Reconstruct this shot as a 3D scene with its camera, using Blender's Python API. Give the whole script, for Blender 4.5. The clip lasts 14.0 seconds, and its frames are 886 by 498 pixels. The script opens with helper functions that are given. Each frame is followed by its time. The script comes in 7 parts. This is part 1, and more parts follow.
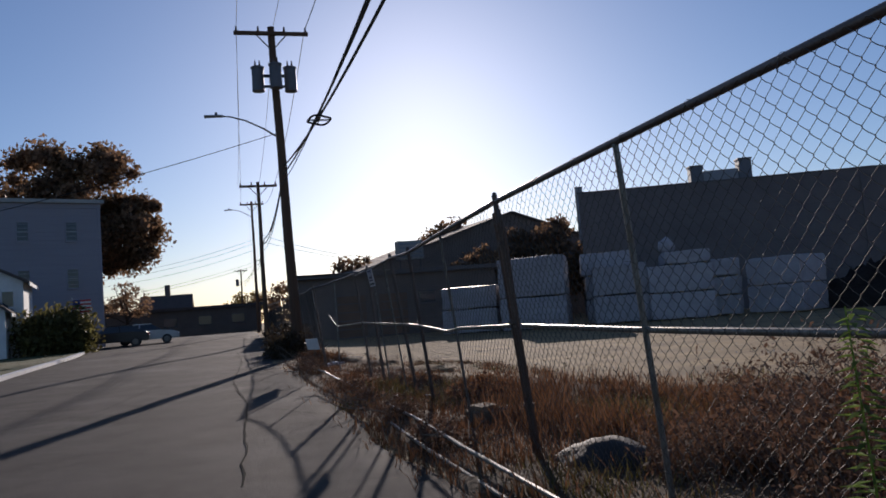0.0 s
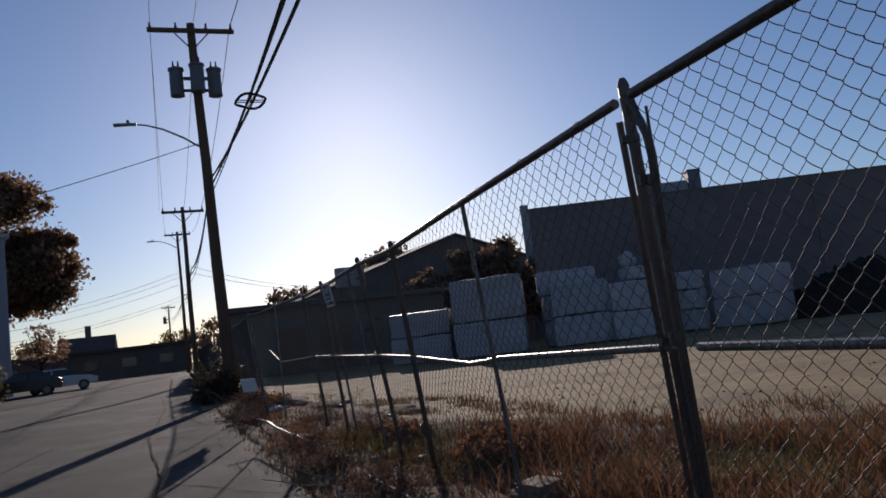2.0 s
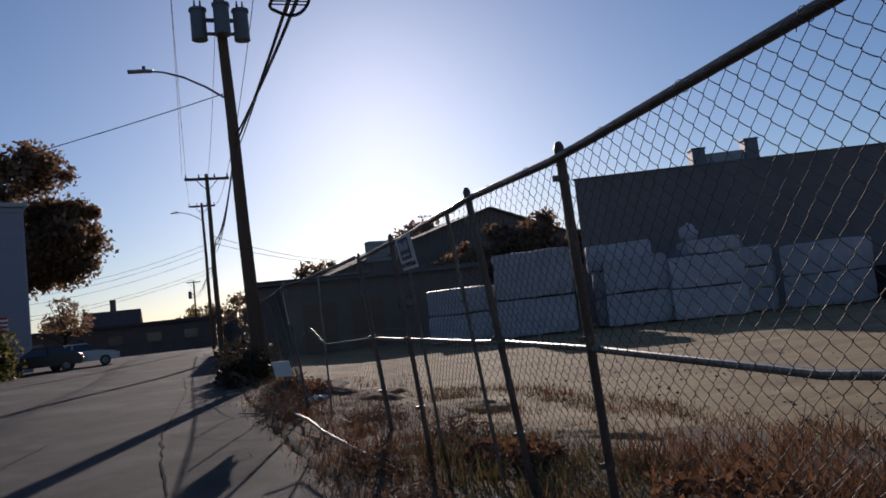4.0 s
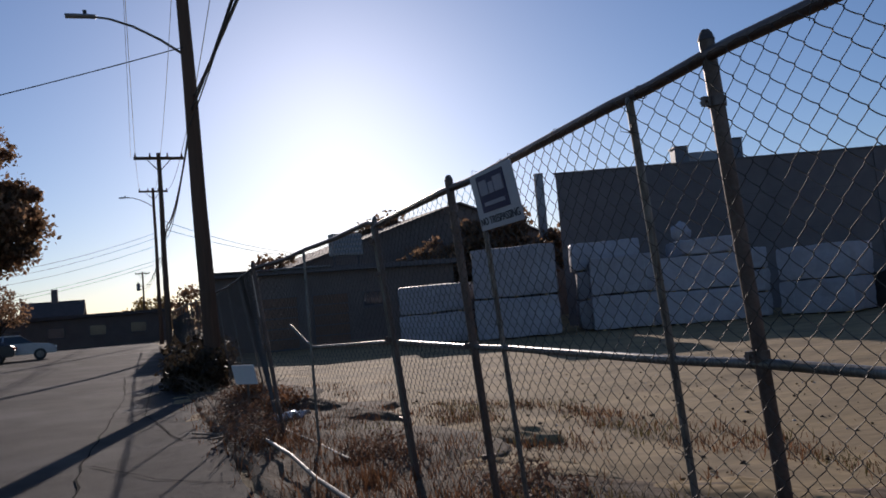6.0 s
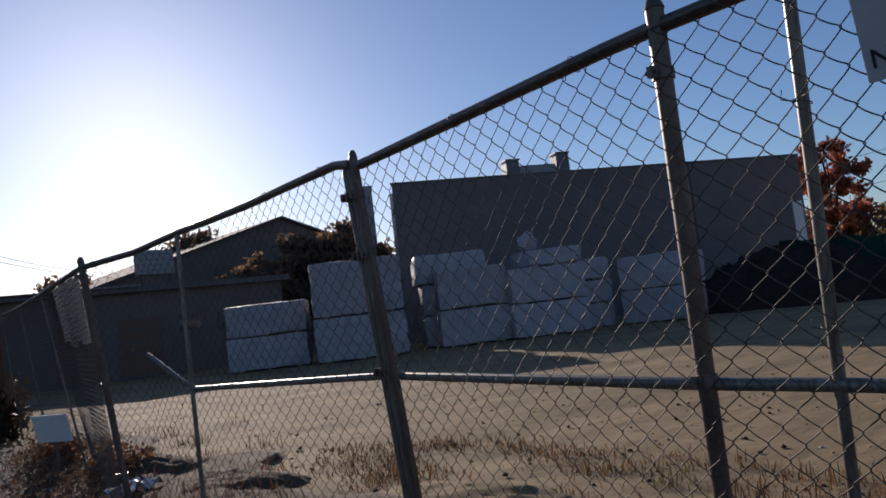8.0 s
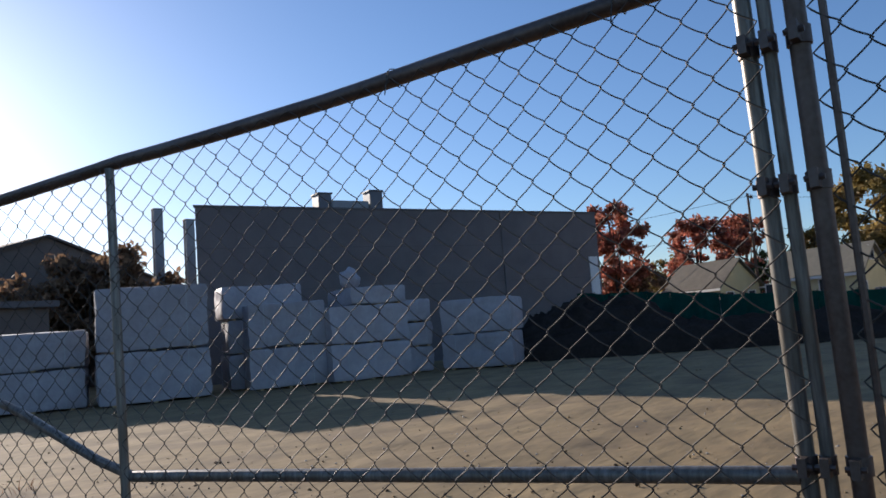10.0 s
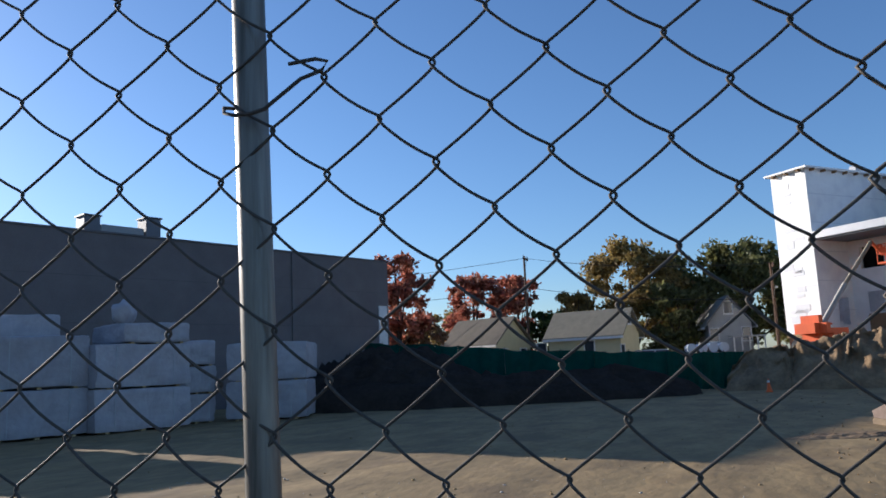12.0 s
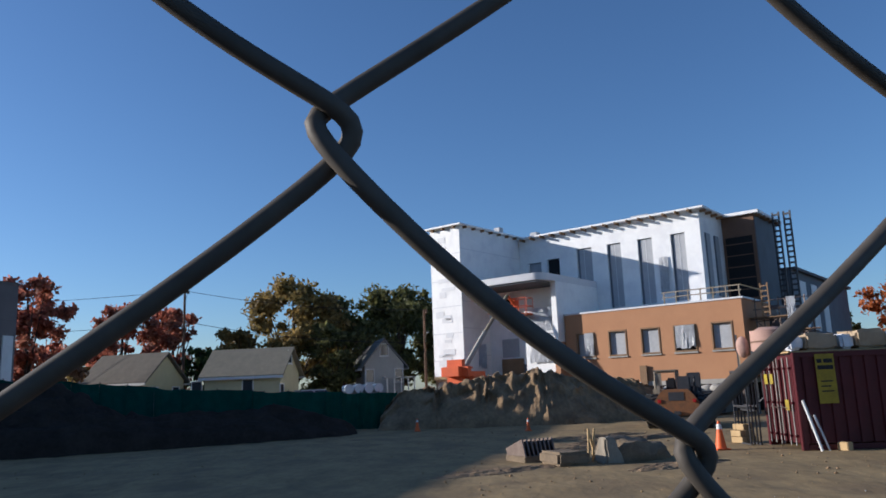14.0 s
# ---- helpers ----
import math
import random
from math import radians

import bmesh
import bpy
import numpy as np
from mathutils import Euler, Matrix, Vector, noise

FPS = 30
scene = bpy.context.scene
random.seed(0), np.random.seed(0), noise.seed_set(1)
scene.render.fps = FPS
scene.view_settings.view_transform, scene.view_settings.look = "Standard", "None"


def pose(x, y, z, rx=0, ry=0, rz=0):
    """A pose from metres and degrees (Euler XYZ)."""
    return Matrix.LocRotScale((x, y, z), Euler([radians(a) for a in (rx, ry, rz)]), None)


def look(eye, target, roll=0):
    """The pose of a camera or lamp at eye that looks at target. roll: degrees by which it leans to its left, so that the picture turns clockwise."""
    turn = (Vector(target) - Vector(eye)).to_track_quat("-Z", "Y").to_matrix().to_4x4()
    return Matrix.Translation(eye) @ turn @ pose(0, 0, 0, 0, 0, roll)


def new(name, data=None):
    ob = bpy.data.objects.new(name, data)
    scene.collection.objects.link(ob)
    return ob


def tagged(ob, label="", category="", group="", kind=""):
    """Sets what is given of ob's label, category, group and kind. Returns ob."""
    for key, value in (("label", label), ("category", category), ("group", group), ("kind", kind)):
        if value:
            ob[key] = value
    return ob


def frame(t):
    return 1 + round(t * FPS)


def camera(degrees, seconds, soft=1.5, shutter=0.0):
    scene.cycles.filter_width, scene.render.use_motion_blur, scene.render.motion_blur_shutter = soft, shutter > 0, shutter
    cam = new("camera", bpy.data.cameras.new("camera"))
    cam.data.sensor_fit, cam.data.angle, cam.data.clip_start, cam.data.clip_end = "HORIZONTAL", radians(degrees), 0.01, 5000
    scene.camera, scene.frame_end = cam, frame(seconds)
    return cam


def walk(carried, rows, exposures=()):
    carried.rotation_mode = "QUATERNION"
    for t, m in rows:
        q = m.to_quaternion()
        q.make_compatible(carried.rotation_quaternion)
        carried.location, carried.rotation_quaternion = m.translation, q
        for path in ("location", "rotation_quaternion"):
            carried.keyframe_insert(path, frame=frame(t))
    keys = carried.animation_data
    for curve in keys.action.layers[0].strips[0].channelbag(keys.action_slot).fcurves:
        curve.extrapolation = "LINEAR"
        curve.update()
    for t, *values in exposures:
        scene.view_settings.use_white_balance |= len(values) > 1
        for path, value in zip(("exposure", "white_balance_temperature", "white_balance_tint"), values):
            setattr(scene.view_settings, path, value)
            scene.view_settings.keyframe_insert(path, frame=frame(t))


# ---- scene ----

cam = camera(60.8, 14.0, soft=1.7)
PATH = [
    (0, (0.313, -3.652, 1.543), (0.854, -1.733, 1.699), -4.5),
    (0.5, (0.476, -2.841, 1.571), (1.085, -0.952, 1.818), -8.6),
    (0.6, (0.500, -2.655, 1.564), (1.103, -0.755, 1.741), -7.6),
    (1, (0.524, -1.993, 1.550), (1.214, -0.130, 1.771), -5.3),
    (1.5, (0.600, -1.233, 1.547), (1.417, 0.571, 1.826), -7.3),
    (2, (0.598, -0.413, 1.533), (1.307, 1.445, 1.747), -7.0),
    (2.5, (0.617, 0.384, 1.596), (1.292, 2.238, 1.925), -7.8),
    (3, (0.671, 1.135, 1.580), (1.254, 3.039, 1.766), -7.1),
    (5.5, (0.850, 4.923, 1.651), (1.608, 6.767, 1.808), -5.1),
    (6, (0.889, 5.625, 1.625), (1.643, 7.471, 1.777), -5.0),
    (6.5, (0.861, 6.404, 1.634), (1.569, 8.262, 1.856), -3.8),
    (7, (0.906, 7.134, 1.603), (1.608, 8.998, 1.773), -5.5),
    (7.5, (0.952, 7.856, 1.620), (1.896, 9.608, 1.826), -3.1),
    (7.7, (0.965, 8.140, 1.637), (2.058, 9.807, 1.805), -5.6),
    (9.8, (1.145, 10.930, 1.702), (2.665, 12.205, 1.942), -4.6),
    (10, (1.196, 11.191, 1.712), (2.794, 12.376, 1.921), -4.6),
    (10.5, (1.348, 11.795, 1.694), (3.022, 12.875, 1.868), -4.8),
    (11, (1.421, 12.376, 1.685), (3.204, 13.255, 1.901), -5.2),
    (11.5, (1.815, 12.913, 1.719), (3.654, 13.643, 2.014), -7.7),
    (12, (1.980, 13.168, 1.736), (3.851, 13.807, 2.038), -2.5),
    (12.2, (2.019, 13.260, 1.748), (3.966, 13.579, 2.073), -2.6),
    (12.5, (2.107, 13.321, 1.759), (4.076, 13.409, 2.099), -2.1),
    (13, (2.313, 13.278, 1.788), (4.270, 13.206, 2.191), -7.0),
    (13.2, (2.367, 13.277, 1.791), (4.318, 13.138, 2.209), -5.0),
    (13.5, (2.413, 13.304, 1.790), (4.350, 13.076, 2.233), -2.5),
    (13.7, (2.437, 13.328, 1.786), (4.368, 13.051, 2.226), -2.7),
    (14, (2.458, 13.3626, 1.7832), (4.412, 13.1406, 2.1492), -2.2),
]
walk(cam, [(t, look(eye, target, roll)) for t, eye, target, roll in PATH],
     [(0, -0.30, 6350, 20), (0.8, -0.40, 6350, 20), (3, -0.48, 6350, 20), (5.5, -0.30, 6350, 20), (7.5, -0.27, 6350, 20), (9.8, 0.38, 6300, 16), (11.5, 0.63, 6050, 14), (12.5, 0.44, 5900, 13), (14, 0.24, 5800, 13)])

# ---- sky and sun ----
SUN_AZ, SUN_EL = 14.7, 16.0   # degrees clockwise from +y, and above the horizon
world = bpy.data.worlds.new("sky")
scene.world = world
world.use_nodes = True
wn, wl = world.node_tree.nodes, world.node_tree.links
sky = wn.new("ShaderNodeTexSky")
sky.sky_type, sky.sun_disc = "NISHITA", False
sky.sun_elevation, sky.sun_rotation = radians(SUN_EL), radians(SUN_AZ)
sky.air_density, sky.dust_density, sky.ozone_density = 1.0, 0.42, 4.7
wl.new(sky.outputs["Color"], wn["Background"].inputs["Color"])
wn["Background"].inputs["Strength"].default_value = 0.105
sun = new("sun", bpy.data.lights.new("sun", "SUN"))
sun.data.energy, sun.data.angle, sun.data.color = 5.0, radians(0.55), (1.0, 0.9, 0.76)
S_DIR = Vector((math.sin(radians(SUN_AZ)) * math.cos(radians(SUN_EL)), math.cos(radians(SUN_AZ)) * math.cos(radians(SUN_EL)), math.sin(radians(SUN_EL))))
sun.matrix_basis = look((0, 0, 40), Vector((0, 0, 40)) - S_DIR)


# ---- materials ----
def mat(name, c1, c2=None, scale=4.0, rough=0.8, bump=0.0, metal=0.0, fine=40.0, spec=0.3, island=0.0, objvar=0.0, trans=0.0, thin=0.0, stretch=(1, 1, 1), stain=None, stain_scale=0.7, rot=0.0):
    m = bpy.data.materials.new(name)
    m.use_nodes = True
    nt = m.node_tree
    n, l = nt.nodes, nt.links
    b = n["Principled BSDF"]
    c2 = c2 or tuple(v * 0.75 for v in c1)
    tc = n.new("ShaderNodeTexCoord")
    mp = n.new("ShaderNodeMapping")
    mp.inputs["Scale"].default_value = stretch
    mp.inputs["Rotation"].default_value = (0, 0, radians(rot))
    l.new(tc.outputs["Object"], mp.inputs["Vector"])
    n1 = n.new("ShaderNodeTexNoise")
    n1.inputs["Scale"].default_value, n1.inputs["Detail"].default_value, n1.inputs["Roughness"].default_value = scale, 6, 0.62
    n2 = n.new("ShaderNodeTexNoise")
    n2.inputs["Scale"].default_value, n2.inputs["Detail"].default_value = fine, 3
    l.new(mp.outputs["Vector"], n1.inputs["Vector"])
    l.new(mp.outputs["Vector"], n2.inputs["Vector"])
    add = n.new("ShaderNodeMath")
    add.operation = "MULTIPLY_ADD"
    add.inputs[1].default_value = 0.45
    l.new(n2.outputs["Fac"], add.inputs[0])
    l.new(n1.outputs["Fac"], add.inputs[2])
    mr = n.new("ShaderNodeMapRange")
    mr.inputs["From Min"].default_value, mr.inputs["From Max"].default_value = 0.45, 1.0
    l.new(add.outputs[0], mr.inputs["Value"])
    mix = n.new("ShaderNodeMix")
    mix.data_type = "RGBA"
    mix.inputs[6].default_value, mix.inputs[7].default_value = (*c1, 1), (*c2, 1)
    l.new(mr.outputs["Result"], mix.inputs[0])
    col = mix.outputs[2]
    if stain:
        n3 = n.new("ShaderNodeTexNoise")
        n3.inputs["Scale"].default_value, n3.inputs["Detail"].default_value = stain_scale, 5
        l.new(tc.outputs["Object"], n3.inputs["Vector"])
        sr = n.new("ShaderNodeMapRange")
        sr.inputs["From Min"].default_value, sr.inputs["From Max"].default_value = 0.52, 0.68
        l.new(n3.outputs["Fac"], sr.inputs["Value"])
        smix = n.new("ShaderNodeMix")
        smix.data_type = "RGBA"
        smix.inputs[7].default_value = (*stain, 1)
        l.new(sr.outputs["Result"], smix.inputs[0])
        l.new(col, smix.inputs[6])
        col = smix.outputs[2]
    if island or objvar:
        src = n.new("ShaderNodeNewGeometry").outputs["Random Per Island"] if island else n.new("ShaderNodeObjectInfo").outputs["Random"]
        k = island or objvar
        vr = n.new("ShaderNodeMapRange")
        vr.inputs["To Min"].default_value, vr.inputs["To Max"].default_value = 1 - k, 1 + k
        l.new(src, vr.inputs["Value"])
        hs = n.new("ShaderNodeHueSaturation")
        l.new(vr.outputs["Result"], hs.inputs["Value"])
        l.new(col, hs.inputs["Color"])
        col = hs.outputs["Color"]
    l.new(col, b.inputs["Base Color"])
    b.inputs["Roughness"].default_value, b.inputs["Metallic"].default_value = rough, metal
    b.inputs["Specular IOR Level"].default_value = spec
    if trans:
        b.inputs["Transmission Weight"].default_value = trans
    if bump:
        bp = n.new("ShaderNodeBump")
        bp.inputs["Strength"].default_value, bp.inputs["Distance"].default_value = 1.0, bump
        l.new(add.outputs[0], bp.inputs["Height"])
        l.new(bp.outputs["Normal"], b.inputs["Normal"])
    if thin:
        tr = n.new("ShaderNodeBsdfTranslucent")
        l.new(col, tr.inputs["Color"])
        ms = n.new("ShaderNodeMixShader")
        ms.inputs[0].default_value = thin
        l.new(b.outputs[0], ms.inputs[1])
        l.new(tr.outputs[0], ms.inputs[2])
        l.new(ms.outputs[0], n["Material Output"].inputs["Surface"])
    return m


M = {
    "sand": mat("packed_sand", (0.365, 0.258, 0.122), (0.16, 0.112, 0.056), 0.8, 0.95, 0.035, fine=4.5, stain=(0.19, 0.132, 0.068), stain_scale=0.6, stretch=(0.55, 1.2, 1), rot=49),
    "asphalt": mat("worn_asphalt", (0.068, 0.061, 0.057), (0.022, 0.020, 0.019), 1.1, 0.9, 0.02, fine=95, spec=0.16, stain=(0.094, 0.087, 0.081), stain_scale=0.3),
    "crack": mat("crack_filler", (0.016, 0.016, 0.016), rough=0.95, scale=20, spec=0.02),
    "dirt": mat("dark_soil", (0.125, 0.083, 0.046), (0.06, 0.04, 0.024), 1.5, 0.95, 0.03, fine=25),
    "pile": mat("dug_earth", (0.35, 0.235, 0.13), (0.11, 0.075, 0.046), 1.1, 0.95, 0.12, fine=6),
    "galv": mat("galvanised_steel", (0.34, 0.32, 0.285), (0.06, 0.052, 0.042), 60, 0.42, 0.0004, metal=0.45, fine=140, stretch=(1, 1, 0.06), stain=(0.17, 0.14, 0.105), stain_scale=5),
    "galv_dark": mat("weathered_galvanised_pipe", (0.21, 0.17, 0.15), (0.11, 0.08, 0.065), 5, 0.5, 0.0006, metal=0.7, fine=80),
    "wire": mat("weathered_wire", (0.115, 0.10, 0.085), (0.055, 0.047, 0.038), 30, 0.65, 0.0, metal=0.2, fine=300),
    "pole": mat("pole_wood", (0.15, 0.092, 0.06), (0.08, 0.05, 0.034), 3, 0.85, 0.004, fine=30, stretch=(1, 1, 0.06)),
    "dark_metal": mat("dark_grey_metal", (0.09, 0.09, 0.095), rough=0.5, metal=0.5, scale=5),
    "trafo": mat("transformer_grey", (0.30, 0.31, 0.32), rough=0.5, scale=6),
    "cable": mat("black_cable", (0.02, 0.02, 0.022), rough=0.6, scale=9),
    "bare": mat("bare_aluminium_wire", (0.5, 0.5, 0.5), rough=0.35, metal=0.9, scale=9),
    "porcelain": mat("brown_porcelain", (0.12, 0.06, 0.04), rough=0.3, scale=9),
    "wrap": mat("white_building_wrap", (0.87, 0.87, 0.85), (0.76, 0.76, 0.75), 0.9, 0.55, 0.02, fine=3.5, stain=(0.74, 0.74, 0.74), stain_scale=0.9),
    "pallet_wrap": mat("white_wrapped_bundle", (0.43, 0.405, 0.42), (0.30, 0.28, 0.295), 1.6, 0.5, 0.04, fine=7, objvar=0.1, stain=(0.31, 0.29, 0.30), stain_scale=1.3),
    "dk_wall": mat("grey_painted_block", (0.185, 0.165, 0.16), (0.135, 0.12, 0.118), 0.7, 0.9, 0.004, fine=14),
    "dk_trim": mat("dark_coping", (0.14, 0.13, 0.13), rough=0.7),
    "brown_wall": mat("brown_siding", (0.19, 0.15, 0.13), (0.13, 0.105, 0.09), 0.8, 0.85, 0.004, fine=20),
    "roof": mat("brown_shingle_roof", (0.13, 0.105, 0.095), (0.085, 0.07, 0.065), 2, 0.9, 0.01, fine=30),
    "grey_roof": mat("grey_shingle_roof", (0.22, 0.215, 0.2), (0.14, 0.14, 0.13), 2, 0.9, 0.01, fine=30),
    "tan_roof": mat("pale_shingle_roof", (0.25, 0.225, 0.17), (0.18, 0.165, 0.125), 2, 0.9, 0.01, fine=30),
    "yellow": mat("pale_yellow_siding", (0.62, 0.55, 0.33), (0.52, 0.46, 0.28), 1.2, 0.8, 0.003, fine=20),
    "white": mat("white_paint", (0.74, 0.74, 0.72), (0.62, 0.62, 0.6), 2, 0.6, fine=20),
    "blue_siding": mat("blue_grey_siding", (0.33, 0.32, 0.36), (0.27, 0.265, 0.30), 1.5, 0.75, 0.003, fine=16, stretch=(0.2, 0.2, 3)),
    "glass": mat("window_glass", (0.05, 0.06, 0.07), rough=0.08, spec=0.6, scale=2),
    # near-black colour stands in for shade in rooms, recesses and behind panes
    "dark": mat("unlit_interior_black", (0.02, 0.02, 0.022), rough=0.9),
    "grey_sheet": mat("grey_covered_window", (0.42, 0.43, 0.44), (0.33, 0.34, 0.36), 1.5, 0.5, 0.01, fine=6),
    "poly": mat("white_plastic_sheet", (0.72, 0.73, 0.75), (0.5, 0.52, 0.55), 2, 0.3, 0.03, fine=7, spec=0.5),
    "brick": mat("orange_tan_masonry", (0.46, 0.24, 0.125), (0.38, 0.19, 0.10), 0.7, 0.85, 0.003, fine=25),
    "concrete": mat("raw_concrete", (0.42, 0.40, 0.36), (0.30, 0.285, 0.255), 1.2, 0.85, 0.004, fine=25),
    "brown_panel": mat("brown_sheathing", (0.20, 0.12, 0.08), (0.14, 0.085, 0.06), 0.8, 0.8, fine=12),
    "blue_panel": mat("blue_grey_sheathing", (0.17, 0.19, 0.215), (0.12, 0.135, 0.155), 0.8, 0.7, fine=12),
    "timber": mat("sawn_lumber", (0.52, 0.37, 0.19), (0.40, 0.27, 0.13), 3, 0.8, fine=30),
    "orange": mat("orange_machine_paint", (0.78, 0.15, 0.045), (0.62, 0.11, 0.04), 2, 0.45, fine=20),
    "loader": mat("dusty_orange_paint", (0.30, 0.125, 0.05), (0.14, 0.075, 0.042), 3.5, 0.85, fine=15),
    "cone": mat("cone_orange", (0.85, 0.16, 0.04), rough=0.5, scale=5),
    "rubber": mat("black_rubber", (0.03, 0.03, 0.03), (0.05, 0.047, 0.043), 5, 0.6, 0.003),
    "container": mat("maroon_container_paint", (0.10, 0.016, 0.020), (0.055, 0.010, 0.013), 1.0, 0.5, 0.001, fine=12),
    "yellow_mark": mat("yellow_marking", (0.45, 0.34, 0.03), (0.2, 0.15, 0.03), 3, 0.7),
    "green_screen": mat("green_windscreen_fabric", (0.010, 0.085, 0.066), (0.006, 0.05, 0.04), 0.8, 0.9, 0.01, fine=3, spec=0.1, thin=0.6),
    "sign_white": mat("sign_white", (0.55, 0.53, 0.53), (0.46, 0.44, 0.44), 3, 0.5),
    "sign_navy": mat("sign_navy", (0.05, 0.045, 0.10), rough=0.5),
    "sign_grey": mat("sign_lettering_grey", (0.40, 0.38, 0.42), rough=0.5),
    "black": mat("black_lettering", (0.02, 0.02, 0.025), rough=0.6),
    "boulder": mat("grey_rock", (0.26, 0.195, 0.125), (0.12, 0.092, 0.064), 3, 0.9, 0.03, fine=20),
    "dark_rock": mat("dark_smooth_rock", (0.045, 0.038, 0.034), (0.022, 0.019, 0.017), 4, 0.75, 0.01, fine=30, spec=0.4),
    "bark": mat("bark", (0.09, 0.065, 0.05), (0.05, 0.038, 0.03), 6, 0.9, 0.01, fine=30),
    "bark_grey": mat("grey_dead_twig", (0.19, 0.15, 0.115), (0.11, 0.085, 0.065), 6, 0.9, fine=40),
    "leaf_red": mat("red_maple_leaf", (0.47, 0.135, 0.09), (0.31, 0.155, 0.10), 0.5, 0.6, island=0.5, thin=0.5),
    "leaf_orange": mat("orange_maple_leaf", (0.52, 0.15, 0.045), (0.36, 0.12, 0.04), 0.5, 0.6, island=0.5, thin=0.5),
    "leaf_olive": mat("olive_leaf", (0.18, 0.16, 0.06), (0.09, 0.108, 0.037), 0.35, 0.6, island=0.45, thin=0.45),
    "leaf_gold": mat("golden_leaf", (0.32, 0.205, 0.07), (0.17, 0.145, 0.05), 0.4, 0.6, island=0.45, thin=0.45),
    "leaf_green": mat("dark_green_leaf", (0.035, 0.065, 0.018), (0.055, 0.075, 0.02), 0.4, 0.6, island=0.45, thin=0.3),
    "leaf_brown": mat("bronze_oak_leaf", (0.27, 0.155, 0.095), (0.17, 0.115, 0.062), 0.4, 0.6, island=0.5, thin=0.55),
    "leaf_bush": mat("dark_brownish_leaf", (0.075, 0.05, 0.03), (0.04, 0.034, 0.02), 0.9, 0.6, island=0.45, thin=0.35),
    "leaf_hedge": mat("hedge_leaf", (0.19, 0.155, 0.055), (0.085, 0.09, 0.034), 0.9, 0.6, island=0.45, thin=0.5),
    # grey of the taped laps, also the painted shading of wrap creases
    "tape_crease_grey": mat("tape_crease_grey", (0.70, 0.70, 0.71), (0.62, 0.63, 0.64), 2, 0.5, fine=9),
    "timber_dark": mat("brown_plywood", (0.27, 0.17, 0.095), (0.19, 0.12, 0.07), 2, 0.8, fine=14),
    "roof_box": mat("dark_blue_grey_sheet_metal", (0.15, 0.16, 0.18), (0.11, 0.12, 0.135), 2, 0.5, fine=12),
    "roof_tan_grey": mat("weathered_shingle_roof", (0.16, 0.14, 0.11), (0.115, 0.10, 0.08), 2, 0.9, 0.01, fine=30),
    "grey_siding": mat("grey_white_siding", (0.42, 0.42, 0.40), (0.33, 0.33, 0.32), 1.5, 0.8, fine=14),
    "dusty_beige": mat("dusty_beige_paint", (0.34, 0.29, 0.22), (0.2, 0.165, 0.12), 3, 0.8, fine=14),
    "pink": mat("dusty_pink_paint", (0.50, 0.31, 0.25), (0.38, 0.24, 0.19), 2, 0.7, fine=12),
    "pink_wrap": mat("tan_wrapped_load", (0.44, 0.335, 0.22), (0.30, 0.22, 0.14), 2.5, 0.7, 0.02, fine=9, objvar=0.2),
    "dry_brush": mat("dry_brush_leaf", (0.17, 0.095, 0.06), (0.085, 0.052, 0.036), 0.8, 0.8, island=0.5, thin=0.35),
    "dry_grass": mat("dry_grass", (0.252, 0.118, 0.055), (0.102, 0.054, 0.030), 0.9, 0.8, island=0.45, thin=0.35),
    "grass": mat("weedy_grass", (0.105, 0.10, 0.03), (0.14, 0.09, 0.04), 0.8, 0.8, island=0.45, thin=0.35),
    "lawn": mat("lawn_turf", (0.10, 0.115, 0.04), (0.065, 0.07, 0.028), 1.5, 0.9, 0.02, fine=30, stain=(0.13, 0.11, 0.055), stain_scale=0.4),
    "plant": mat("goldenrod_leaf", (0.22, 0.31, 0.07), (0.17, 0.25, 0.06), 5, 0.6, island=0.3, thin=0.55),
    "tarp": mat("black_tarp", (0.050, 0.040, 0.034), (0.024, 0.019, 0.016), 1.2, 0.95, 0.03, fine=8, spec=0.05),
    "silver": mat("silver_car_paint", (0.42, 0.43, 0.46), rough=0.3, metal=0.5, scale=3),
    "black_car": mat("black_car_paint", (0.02, 0.02, 0.024), rough=0.3, scale=3, spec=0.5),
    "red_lamp": mat("red_lens", (0.45, 0.02, 0.02), rough=0.3),
    "flag_red": mat("flag_red", (0.50, 0.05, 0.05), rough=0.8),
    "flag_blue": mat("flag_blue", (0.04, 0.06, 0.20), rough=0.8),
}


# ---- mesh helpers ----
def thing(name, label, category, at=(0, 0, 0), turn=0.0, group="", kind=""):
    ob = new(name)
    ob.empty_display_size = 0.2
    ob.matrix_basis = pose(*at, 0, 0, turn)
    return tagged(ob, label, category, group, kind)


def finish(name, bm, material, smooth=True):
    me = bpy.data.meshes.new(name)
    bmesh.ops.recalc_face_normals(bm, faces=bm.faces)
    bm.to_mesh(me)
    bm.free()
    if material:
        me.materials.append(material)
    if smooth:
        me.set_sharp_from_angle(angle=radians(40))
        me.shade_smooth()
        me.set_sharp_from_angle(angle=radians(40))
    return me


def part(name, bm, material, parent, label=""):
    ob = new(name, finish(name, bm, material))
    ob.parent = parent
    if label:
        tagged(ob, label)
    return ob


